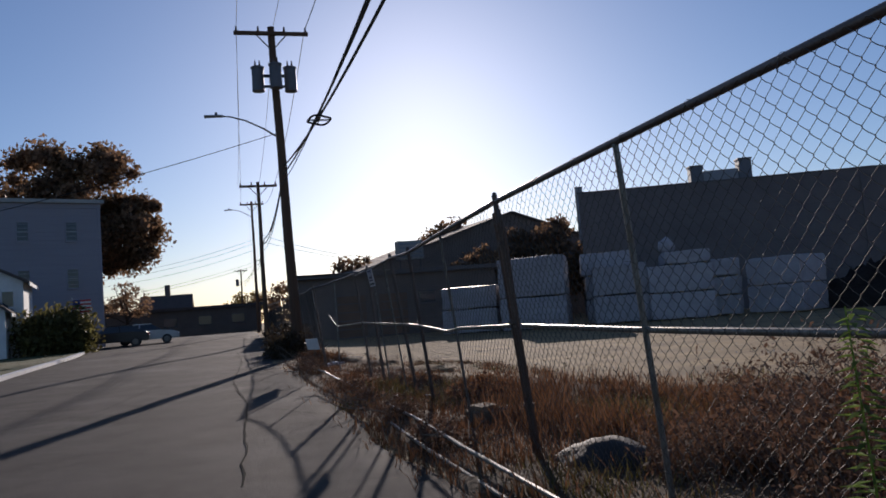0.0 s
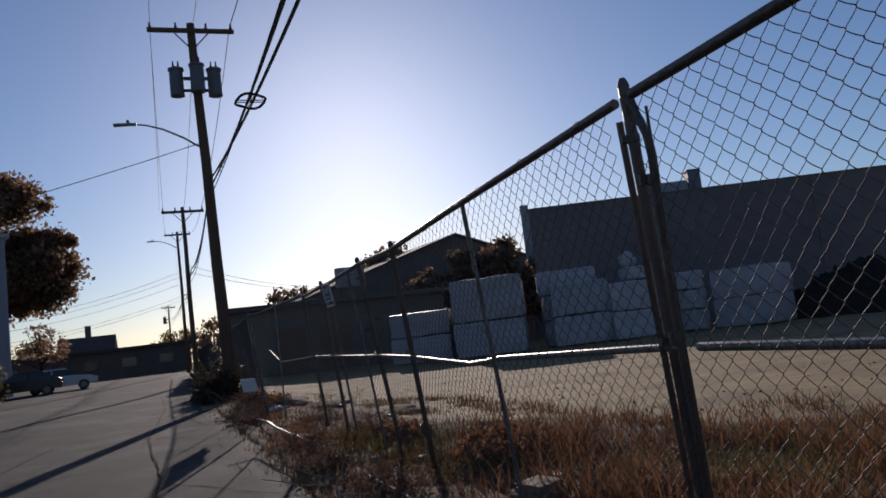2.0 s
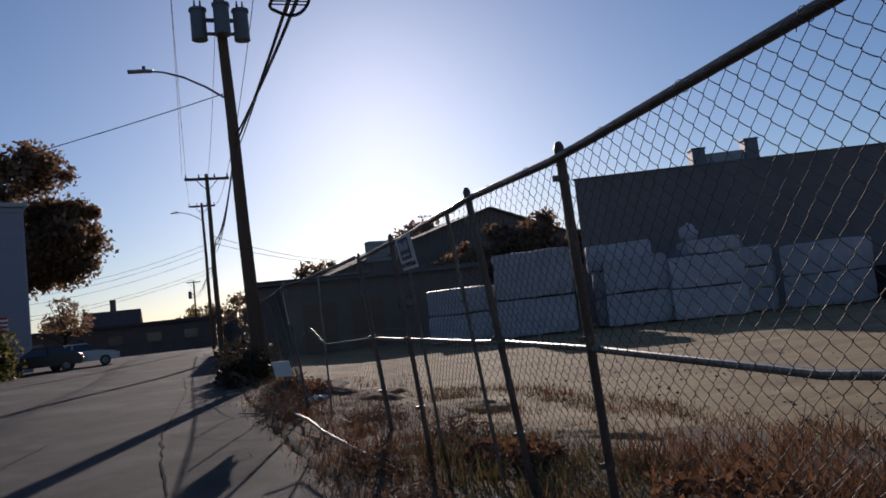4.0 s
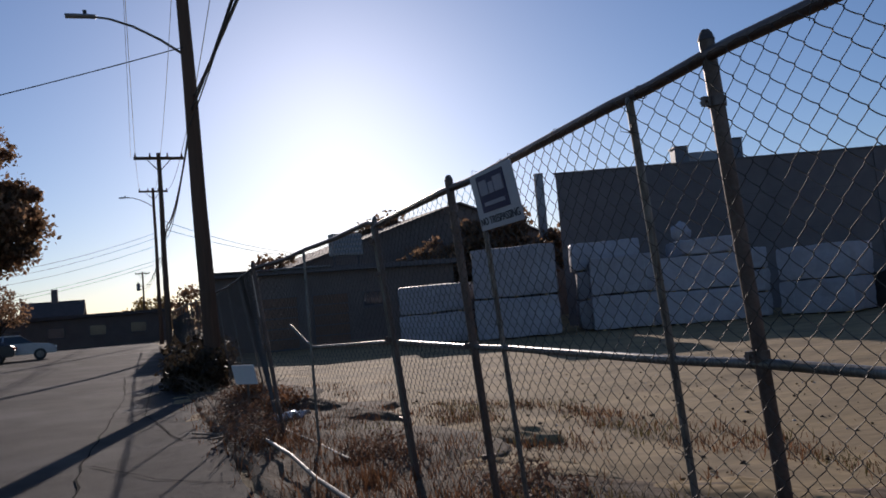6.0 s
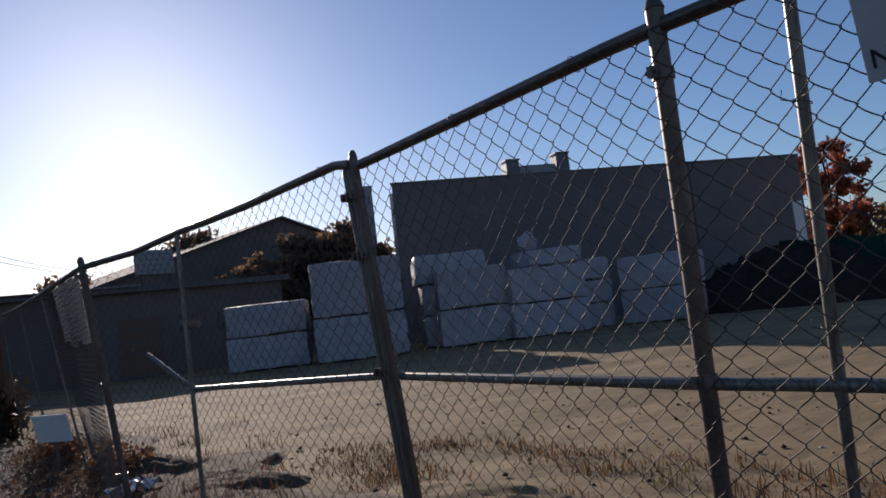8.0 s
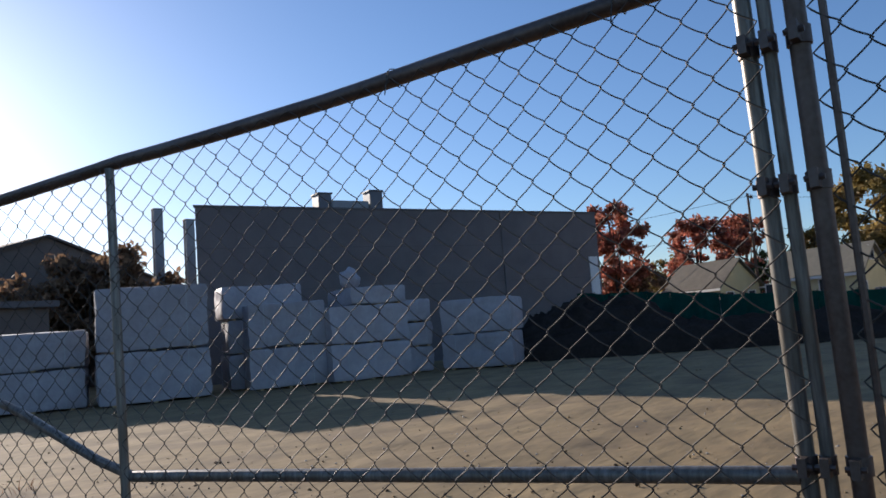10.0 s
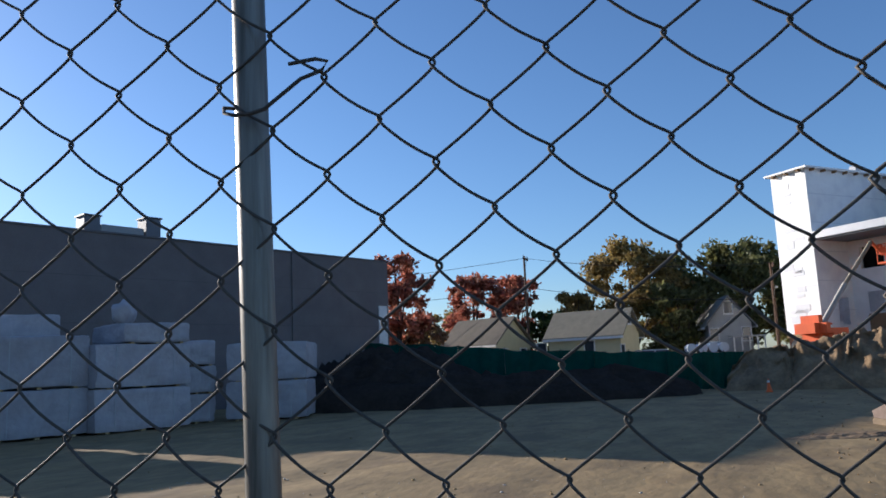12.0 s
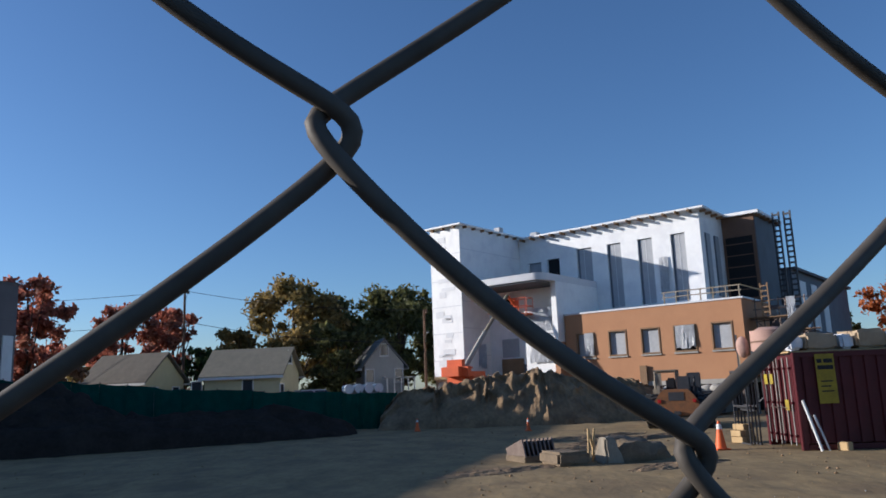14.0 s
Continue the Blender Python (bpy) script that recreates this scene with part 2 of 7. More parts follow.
def raw(name, verts, faces, material, parent=None, smooth=False):
    me = bpy.data.meshes.new(name)
    verts, faces = np.asarray(verts, np.float32), np.asarray(faces, np.int32)
    me.vertices.add(len(verts))
    me.vertices.foreach_set("co", verts.ravel())
    k = faces.shape[1]
    me.loops.add(faces.size)
    me.loops.foreach_set("vertex_index", faces.ravel())
    me.polygons.add(len(faces))
    me.polygons.foreach_set("loop_start", np.arange(0, faces.size, k, dtype=np.int32))
    me.update(calc_edges=True)
    me.materials.append(material)
    if smooth:
        me.shade_smooth()
    ob = new(name, me)
    ob.parent = parent
    return ob


def box(bm, x0, y0, z0, x1, y1, z1, bevel=0.0, m=None):
    vs = bmesh.ops.create_cube(bm, size=1.0)["verts"]
    t = Matrix.Translation(((x0 + x1) / 2, (y0 + y1) / 2, (z0 + z1) / 2)) @ Matrix.Diagonal((abs(x1 - x0), abs(y1 - y0), abs(z1 - z0), 1))
    bmesh.ops.transform(bm, matrix=(m or Matrix()) @ t, verts=vs)
    if bevel:
        es = list({e for v in vs for e in v.link_edges})
        bmesh.ops.bevel(bm, geom=es, offset=bevel, segments=2, affect="EDGES")
    return bm


def tube(bm, pts, r, sides=8, r2=None, caps=True):
    pts = [Vector(p) for p in pts]
    rings = []
    for i, p in enumerate(pts):
        d = (pts[min(i + 1, len(pts) - 1)] - pts[max(i - 1, 0)]).normalized()
        up = Vector((0, 0, 1)) if abs(d.z) < 0.95 else Vector((1, 0, 0))
        a = d.cross(up).normalized()
        b = d.cross(a)
        k = r + ((r2 if r2 is not None else r) - r) * i / max(1, len(pts) - 1)
        rings.append([bm.verts.new(p + k * (math.cos(2 * math.pi * j / sides) * a + math.sin(2 * math.pi * j / sides) * b)) for j in range(sides)])
    for q, w in zip(rings, rings[1:]):
        for j in range(sides):
            bm.faces.new((q[j], q[(j + 1) % sides], w[(j + 1) % sides], w[j]))
    if caps:
        bm.faces.new(rings[0][::-1])
        bm.faces.new(rings[-1])
    return bm


def prism(bm, outline, z0, z1):
    """A vertical prism over a plan outline of (x, y)."""
    lo = [bm.verts.new((x, y, z0)) for x, y in outline]
    hi = [bm.verts.new((x, y, z1)) for x, y in outline]
    bm.faces.new(lo[::-1])
    bm.faces.new(hi)
    for i in range(len(lo)):
        j = (i + 1) % len(lo)
        bm.faces.new((lo[i], lo[j], hi[j], hi[i]))
    return bm


def extrude_xz(bm, outline, y0, y1):
    """A prism along y over an outline of (x, z)."""
    lo = [bm.verts.new((x, y0, z)) for x, z in outline]
    hi = [bm.verts.new((x, y1, z)) for x, z in outline]
    bm.faces.new(lo)
    bm.faces.new(hi[::-1])
    for i in range(len(lo)):
        j = (i + 1) % len(lo)
        bm.faces.new((lo[j], lo[i], hi[i], hi[j]))
    return bm


def B():
    return bmesh.new()


def sstep(v, a, b):
    k = min(1.0, max(0.0, (v - a) / (b - a)))
    return k * k * (3 - 2 * k)


# ---- ground ----
def gz(x, y):
    left = sstep(-x, -1.0, 7.0)
    right = 1 - sstep(x, 3.0, 7.5)
    road = (0.18 + 0.47 * sstep(y, 28, 66)) * (1 - left) + (0.18 + 0.28 * sstep(y, 8, 32) + 0.2 * sstep(y, 30, 66)) * left
    berm = 0.06 * sstep(x, 1.5, 2.4) * (1 - sstep(x, 3.0, 7.0)) * (1 - sstep(y, 14, 22))
    return road * right + berm


def kerb_x(y):
    """The far kerb, which swings away from the street before the driveway."""
    return -6.6 - 0.0025 * max(0.0, y - 20) ** 2


KERB_END = 43.6


def ground_mesh():
    xs = np.concatenate([[-3000, -800, -250, -90], np.arange(-45, -10, 2.5), np.arange(-10, 1, 1.0), np.arange(1, 8, 0.25), np.arange(8, 20, 0.3), np.arange(20, 45, 0.6), np.arange(45, 110, 4.0), [160, 400, 1000, 3000]])
    ys = np.concatenate([[-3000, -800, -250, -90], np.arange(-40, -8, 4.0), np.arange(-8, 5, 0.5), np.arange(5, 30, 0.3), np.arange(30, 40, 0.5), np.arange(40, 120, 2.5), [160, 400, 1000, 3000]])
    verts = []
    for y in ys:
        for x in xs:
            z = gz(x, y)
            if 1.3 < x < 60 and -20 < y < 60:
                k = 0.024 if x > 5 else 0.05
                z += k * noise.noise((x * 0.9, y * 0.9, 0)) + 0.5 * k * noise.noise((x * 2.3, y * 2.3, 3))
                if x > 5:
                    z -= 0.05 * max(0.0, noise.noise((x * 0.12 + y * 1.4, y * 0.15 - x * 0.1, 7))) - 0.012 * noise.noise((x * 4.5, y * 4.5, 2))
            verts.append((x, y, z))
    w = len(xs)
    faces = [(r * w + c, r * w + c + 1, (r + 1) * w + c + 1, (r + 1) * w + c) for r in range(len(ys) - 1) for c in range(w - 1)]
    return raw("ground", verts, faces, M["sand"], smooth=True)


tagged(ground_mesh(), "packed sandy earth of the construction yard", "ground", kind="structure")


def road_mesh():
    ys = np.concatenate([np.arange(-40, -8, 4.0), np.arange(-8, 30, 0.4), np.arange(30, 92, 1.5)])
    verts, faces = [], []
    n = 22
    for y in ys:
        right = 1.75 + 0.18 * noise.noise((y * 0.35, 0, 0)) + 0.1 * noise.noise((y * 1.7, 5, 0)) + 0.35 * sstep(y, 28, 60)
        left = kerb_x(y) - 0.06 if y < KERB_END else max(-30.0, kerb_x(KERB_END) - 2.2 * (y - KERB_END))
        for i in range(n):
            x = left + (right - left) * i / (n - 2) if i < n - 1 else right + 0.02
            z = gz(x, y) + (0.025 if i < n - 1 else -0.04)
            verts.append((x, y, z + (0.012 * noise.noise((x * 0.8, y * 0.8, 1)))))
    for r in range(len(ys) - 1):
        for c in range(n - 1):
            faces.append((r * n + c, r * n + c + 1, (r + 1) * n + c + 1, (r + 1) * n + c))
    return raw("road", verts, faces, M["asphalt"], smooth=True)


tagged(road_mesh(), "worn grey asphalt street with dark sealed cracks", "road", kind="structure")


def verge_mesh():
    """Dark soil between the street and the yard, with ragged edges."""
    ys = np.arange(-9, 23, 0.3)
    verts, faces, n = [], [], 26
    for y in ys:
        a = 1.7 + 0.1 * noise.noise((y * 1.3, 2, 0))
        b = (8.2 - 4.2 * sstep(y, 4, 12)) + 1.0 * noise.noise((y * 0.5, 7, 0)) + 0.5 * noise.noise((y * 1.6, 9, 0))
        for i in range(n):
            x = a + (b - a) * i / (n - 1)
            z = gz(x, y) + 0.05 + 0.05 * noise.noise((x * 2.2, y * 2.2, 6)) + 0.03 * noise.noise((x * 6, y * 6, 6))
            verts.append((x, y, z if 0 < i < n - 1 else gz(x, y) - 0.1))
    for r in range(len(ys) - 1):
        for c in range(n - 1):
            faces.append((r * n + c, r * n + c + 1, (r + 1) * n + c + 1, (r + 1) * n + c))
    return raw("verge", verts, faces, M["dirt"], smooth=True)


tagged(verge_mesh(), "dark weedy soil strip along the fence", "verge", kind="structure")

# ---- the chain-link fence along the street ----
DH, DV, KY, KZ, WIRE = 0.0926, 0.0850, 13.4582, 1.9851, 0.0018
MIDZ, FINE = 1.35, 0.00131   # the gate leaf is woven of finer wire
# along the fence, by y: its x at the middle rail, how far it leans with height, how far its posts lean along it, and the heights of its rails
LINE = [(-12, 2.28), (-6, 2.34), (0, 2.411), (2.17, 2.514), (4.06, 2.546), (6.18, 2.68), (7.55, 2.745), (7.93, 2.70), (9.48, 2.77), (9.82, 2.735), (11.5, 2.78), (11.65, 2.775), (13.09, 2.604), (13.27, 2.581), (13.458, 2.551), (13.6, 2.525), (14.16, 2.46), (14.66, 2.25), (17.8, 2.58), (21, 2.70), (25, 2.75), (60, 3.0)]
LEAN = [(-12, -0.06), (0, -0.07), (2.1, -0.138), (4, -0.124), (6.1, -0.145), (7.5, -0.149), (7.9, -0.134), (9.8, -0.102), (11.5, -0.097), (12.6, 0.0), (13.6, 0.0), (14.66, -0.11), (17.8, -0.18), (25, -0.08), (60, 0.0)]
SHEAR = [(0, 0.0), (2.1, -0.125), (4, -0.09), (6.1, -0.2), (7.5, -0.08), (9.7, -0.08), (11.4, -0.01), (13.5, 0.04), (14.5, 0.0)]
TOPS = [(-12, 2.37), (0, 2.37), (2.1, 2.36), (4.0, 2.325), (6.0, 2.30), (7.45, 2.35), (7.8, 2.327), (9.7, 2.325), (11.4, 2.325), (11.6, 2.375), (12.3, 2.372), (13.5, 2.352), (14.66, 2.265), (17.7, 2.36), (21, 2.4), (60, 2.9)]
MIDS = [(-12, 1.34), (0, 1.343), (2.2, 1.355), (4.06, 1.317), (4.45, 1.275), (6.2, 1.33), (7.5, 1.35), (9.8, 1.367), (11.5, 1.378), (13.5, 1.322)]


def along(table, y):
    return np.interp(y, [p[0] for p in table], [p[1] for p in table])


def fx(y, z=MIDZ):
    return float(along(LINE, y) + along(LEAN, y) * (z - MIDZ))


def ftop(y):
    return float(along(TOPS, y))


def fmid(y):
    return float(along(MIDS, y))


def chain(name, y0, y1, z0, z1, parent, sides=4, steps=6, r=WIRE):
    """Interlocked zigzag wires between y0 and y1: flattened spirals that hook round their neighbours at every knot."""
    i0, i1 = math.ceil((y0 - KY) / (DH / 2)), math.ceil((y1 - KY) / (DH / 2))
    k0, k1 = math.floor((z0 - KZ) / (DV / 2)), math.ceil((z1 - KZ) / (DV / 2))
    s = np.linspace(k0, k1, (k1 - k0) * steps + 1)
    verts, faces, base = [], [], 0
    rng = np.random.RandomState(int(abs(y0) * 31) % 9999)
    for i in range(i0, i1):
        ph = np.pi * (s + (i % 2)) - np.pi / 2
        tri = np.arcsin(0.985 * np.sin(ph)) / math.asin(0.985)
        side = np.tanh(3.2 * np.cos(ph))
        y = KY + (i + 0.5) * DH / 2 + tri * (DH / 4 + r * 1.35)
        z = KZ + s * DV / 2
        wob = 0.0022 * np.sin(i * 0.22 + z * 9) + 0.0005 * rng.randn() + 0.0005 * rng.randn(len(s)).cumsum() / np.sqrt(len(s))
        y = y + wob + 0.0016 * np.cos(ph) * (side < 0)
        z = z + 0.0025 * np.sin(i * 0.33 + y * 5) - 0.004 * (1 - tri ** 2) * (side > 0)
        x = along(LINE, y) + along(LEAN, y) * (z - MIDZ) - 0.022 - side * r * 1.15 + 0.006 * np.sin(y * 2.1 + 1) * np.sin(z * 3.1)
        z = np.minimum(z, along(TOPS, y) - 0.01)
        p = np.stack([x, y, z], 1)
        d = np.gradient(p, axis=0)
        d /= np.linalg.norm(d, axis=1, keepdims=True) + 1e-9
        a = np.cross(d, (1.0, 0, 0))
        a /= np.linalg.norm(a, axis=1, keepdims=True) + 1e-9
        b = np.cross(d, a)
        ang = np.arange(sides) * 2 * np.pi / sides
        ring = p[:, None] + r * (np.cos(ang)[None, :, None] * a[:, None] + np.sin(ang)[None, :, None] * b[:, None])
        n = len(s)
        verts.append(ring.reshape(-1, 3))
        row, c = np.meshgrid(np.arange(n - 1), np.arange(sides), indexing="ij")
        c2 = (c + 1) % sides
        f = np.stack([row * sides + c, row * sides + c2, (row + 1) * sides + c2, (row + 1) * sides + c], -1).reshape(-1, 4)
        faces.append(f + base)
        base += n * sides
    ob = raw(name, np.concatenate(verts), np.concatenate(faces), M["wire"], parent, smooth=True)
    return tagged(ob, "interlocked weathered steel wire diamonds")


def on_post(y, z, dx=0.0):
    """The axis of the leaning post that crosses the middle rail at y."""
    return Vector((fx(y, z) + dx, y + float(along(SHEAR, y)) * (z - MIDZ), z))


def post_bm(y, z1, r, dx=0.0, z0=None, cap=True, sides=12):
    z0 = gz(fx(y), y) - 0.15 if z0 is None else z0
    bm = tube(B(), [on_post(y, z, dx) for z in (z0, (z0 + z1) / 2, z1)], r, sides)
    if cap:
        t = on_post(y, z1, dx)
        tube(bm, [t - Vector((0, 0, 0.005)), t + Vector((0, 0, 0.018)), t + Vector((0, 0, 0.03))], r * 1.12, sides, r2=r * 0.5)
    return bm


def rail_bm(y0, y1, fz, r, dx=0.0, n=10, sides=10):
    ys = np.linspace(y0, y1, n)
    return tube(B(), [(fx(y, fz(y)) + dx, y, fz(y)) for y in ys], r, sides)


def clamp_bm(x, y, z, r, w=0.03):
    bm = tube(B(), [(x, y, z - w / 2), (x, y, z + w / 2)], r * 1.22, 12)
    box(bm, x - r * 1.2 - 0.028, y - 0.008, z - w / 2, x - r, y + 0.008, z + w / 2)
    return tube(bm, [(x - r * 1.2 - 0.018, y - 0.018, z), (x - r * 1.2 - 0.018, y + 0.018, z)], 0.006, 6)


def tie_bm(x, y, z, r):
    """A twist of wire round a post or rail."""
    bm = B()
    pts = [(x - r * 1.25 * math.cos(a) - 0.004, y + (r * 1.5) * math.sin(a), z + 0.012 * math.sin(a * 0.5)) for a in np.linspace(-2.2, 2.2, 12)]
    pts = [(x - 0.045, y - r * 3.6, z + 0.02), (x - 0.04, y - r * 2.2, z + 0.006)] + pts[::-1] + [(x - 0.035, y + r * 2.2, z + 0.01), (x - 0.042, y + r * 1.6, z + 0.03)]
    return tube(bm, pts, 0.0014, 5)


def fence_run(label, posts, y0, y1, mid=True, sides=4, steps=6, zlo=0.1, top=True, gauge=WIRE):
    f = thing("chain_link_fence_panel", label, "fence", (0, 0, 0), group="chain-link fence panels along the street")
    for y, r in posts:
        yt = y + float(along(SHEAR, y))
        p = part("post", post_bm(y, ftop(yt) + (0.05 if r > 0.022 else -0.02), r, r * 0.6), M["galv_dark"] if r > 0.022 else M["galv"], f)
        for z in (0.55, 1.0, 1.6, 2.1):
            if r < 0.022:
                part("wire_tie", tie_bm(*on_post(y, z + 0.11 * math.sin(y * 7 + z), r * 0.6), r), M["wire"], p)
        if r > 0.022:
            for z in (0.7, 1.38, 2.2):
                part("clamp", clamp_bm(*on_post(y, z, r * 0.6), r), M["galv_dark"], p)
    if top:
        rail = part("top_rail", rail_bm(y0, y1, ftop, 0.022, 0.012), M["galv_dark"], f)
        for k in range(int((y1 - y0) / 0.62)):
            y = y0 + 0.3 + 0.62 * k
            c = Vector((fx(y, ftop(y)) + 0.012, y, ftop(y)))
            part("wire_tie", tube(B(), [c + Vector((0.026 * math.cos(a), 0.008 * math.sin(a * 0.5), 0.026 * math.sin(a))) for a in np.linspace(-2.4, 2.6, 10)] + [c + Vector((-0.035, 0.012, -0.05))], 0.0016, 5), M["wire"], rail)
    if mid:
        part("middle_rail", rail_bm(y0, y1, fmid, 0.018, 0.014, n=14), M["galv"], f)
    chain("wire_mesh", y0, y1, max(zlo, 0.12), 2.36, f, sides, steps, gauge)
    return f


A, BIG = 0.015, 0.025
fence_run("weathered galvanised chain-link panel beside dry weeds", [(-6.0, A), (-3.0, A), (-0.022, 0.017)], -6.0, 2.0, steps=6)
fence_run("chain-link panel with a rust-stained thick terminal post", [(2.175, 0.023), (4.059, A)], 2.12, 6.1, steps=6)
fence_run("chain-link panel with a bent middle rail", [(6.183, BIG), (7.55, BIG)], 6.1, 7.5, steps=6)
fence_run("chain-link panel between thick posts holding a sign", [(7.933, A), (9.477, A)], 7.5, 9.75, steps=6)
fence_run("chain-link panel hung on a thick dark post", [(9.82, BIG)], 9.75, 11.40, steps=6)
v_bay = fence_run("chain-link gate leaf on a thin galvanised frame", [], 11.48, 13.0, mid=False, steps=7, gauge=0.0016)
fence_run("broken chain-link panel with a bent hanging rail", [(14.66, BIG)], 14.25, 16.2, mid=False, steps=6)
for ya, yb in ((16.2, 18.6), (18.6, 21.5), (21.5, 24.5)):
    fence_run("chain-link panel overgrown at its foot", [(yb, A)], ya, yb, mid=False, sides=3, steps=2)
for k in range(12):
    ya = 24.5 + 3 * k
    fence_run("far chain-link panel along the street", [(ya + 3, 0.03)], ya, ya + 3, mid=False, sides=3, steps=2, zlo=0.6)

# the stretch of mesh that the walk ends at, with finer wire, and its rails
VX, VY = 2.533, 13.528
vp = part("post", tube(B(), [(VX + 0.005, VY - 0.05, 0.1), (VX, VY, 1.9), (VX, VY + 0.012, 2.33)], 0.0148, 16), M["galv"], v_bay)
for z in (0.6, 1.02, 1.52):
    part("wire_tie", tie_bm(VX, VY, z, 0.0148), M["wire"], vp)
chain("wire_mesh", 13.0, 13.7, 0.9, 2.36, v_bay, 12, 36, FINE)
chain("wire_mesh", 13.0, 13.7, 0.12, 0.9, v_bay, 5, 8, FINE)
chain("wire_mesh", 13.7, 14.25, 0.12, 2.36, v_bay, 6, 10, FINE)
part("top_rail", rail_bm(13.0, 14.5, ftop, 0.022, 0.012), M["galv_dark"], v_bay)
part("middle_rail", rail_bm(11.56, 13.5, fmid, 0.018, 0.014), M["galv"], v_bay)
part("bent_rail", tube(B(), [(2.557, 13.5, 1.322), (2.52, 13.65, 1.375), (2.46, 14.05, 1.535), (2.448, 14.16, 1.568)], 0.016, 9), M["galv"], v_bay, "bent galvanised rail broken loose")

# twist of wire that holds the mesh to the thin post
xt, zt = VX - 0.026, 1.958
part("wire_tie", tube(B(), [(xt + dx, VY + dy, zt + dz) for dx, dy, dz in ((0.030, 0.016, 0.012), (0.008, 0.018, 0.006), (0, 0.012, -0.002), (-0.004, 0, -0.007), (-0.004, -0.016, -0.008), (-0.004, -0.03, -0.006), (0.004, -0.06, 0.018), (0.008, -0.078, 0.024), (0.006, -0.084, 0.03), (0.004, -0.074, 0.033), (0.002, -0.05, 0.032))], 0.0017, 6), M["wire"], v_bay)

# gate posts where two leaves meet
for label, y, r, z1, material in (("dull galvanised gate frame post with clamped hinges", 11.545, 0.017, 2.31, "galv"), ("thin galvanised pipe clamped between gate posts", 11.507, 0.013, 2.31, "galv"), ("thick weathered terminal post with clamped hinges", 11.455, 0.019, 2.37, "galv_dark")):
    g = thing("gate_post", label, "gate post", (fx(y), y, 0))
    o = g.matrix_basis.translation.copy()
    bm = post_bm(y, z1, r, 0.01, z0=0.02)
    bmesh.ops.translate(bm, vec=-o, verts=bm.verts)
    part("pipe", bm, M[material], g)
    for z in (0.75, 1.40, 1.93, 2.2):
        part("hinge_clamp", clamp_bm(*(on_post(y, z, 0.01) - o), r, 0.035), M["galv_dark"], g)
    if r > 0.018:
        part("tension_bar", tube(B(), [on_post(y - 0.05, z, -0.02) - o for z in (0.15, 1.2, 2.26)], 0.007, 6), M["galv_dark"], g)
g = thing("gate_post", "bent gate frame pipe beside the terminal post", "gate post", (fx(2.175), 2.175, 0))
o = g.matrix_basis.translation.copy()
part("pipe", tube(B(), [on_post(2.175, z) + Vector((0, dy, 0)) - o for z, dy in ((0.05, -0.055), (1.35, -0.07), (1.9, -0.10), (2.10, -0.115), (2.18, -0.11), (2.25, -0.08), (2.31, -0.055), (2.35, -0.04))], 0.018, 12), M["galv_dark"], g)
part("pipe", tube(B(), [on_post(2.175, z) + Vector((0, 0.05, 0)) - o for z in (0.05, 1.2, 2.28)], 0.015, 10), M["galv_dark"], g)
part("tension_bar", tube(B(), [on_post(2.175, z) + Vector((-0.02, dy, 0)) - o for z, dy in ((0.2, -0.10), (1.35, -0.12), (2.05, -0.15), (2.28, -0.16))], 0.006, 6), M["galv_dark"], g)
for z in (0.7, 1.40, 2.02):
    part("hinge_clamp", clamp_bm(*(on_post(2.175, z) + Vector((0, -0.075, 0)) - o), 0.018, 0.04), M["galv_dark"], g)

# ---- sign on the fence ----
sg = thing("warning_sign", "white metal sign with a navy panel and black lettering", "sign")
sg.matrix_basis = pose(2.60, 8.995, 2.003, 10, 0, -90)
SW, SH = 0.47, 0.295
part("board", box(B(), -SW / 2, -0.004, 0, SW / 2, 0.004, SH, 0.002), M["sign_white"], sg)
part("navy_panel", box(B(), -0.16, -0.0075, 0.088, 0.145, -0.004, SH - 0.018), M["sign_navy"], sg, "dark navy emblem panel")
for i, (xa, xb) in enumerate(((-0.135, -0.045), (-0.035, 0.02), (0.03, 0.125))):
    part("emblem_bar", box(B(), xa, -0.010, 0.175, xb, -0.0075, 0.25 if i != 1 else 0.232, 0.004), M["sign_grey"], sg, "pale grey emblem shape")
part("emblem_line", box(B(), -0.12, -0.010, 0.118, 0.11, -0.0075, 0.138), M["sign_grey"], sg)
fc = bpy.data.curves.new("lettering", "FONT")
fc.body, fc.size, fc.align_x, fc.extrude = "NO TRESPASSING", 0.056, "CENTER", 0.001
fc.materials.append(M["black"])
lt = new("lettering", fc)
lt.parent = sg
lt.matrix_basis = pose(0, -0.006, 0.026, 90, 0, 0)
for xx in (-0.21, 0.21):
    part("wire_tie", tube(B(), [(xx, 0.0, SH - 0.02), (xx, 0.01, SH + 0.03), (xx, 0.04, SH + 0.02)], 0.0015, 5), M["wire"], sg)

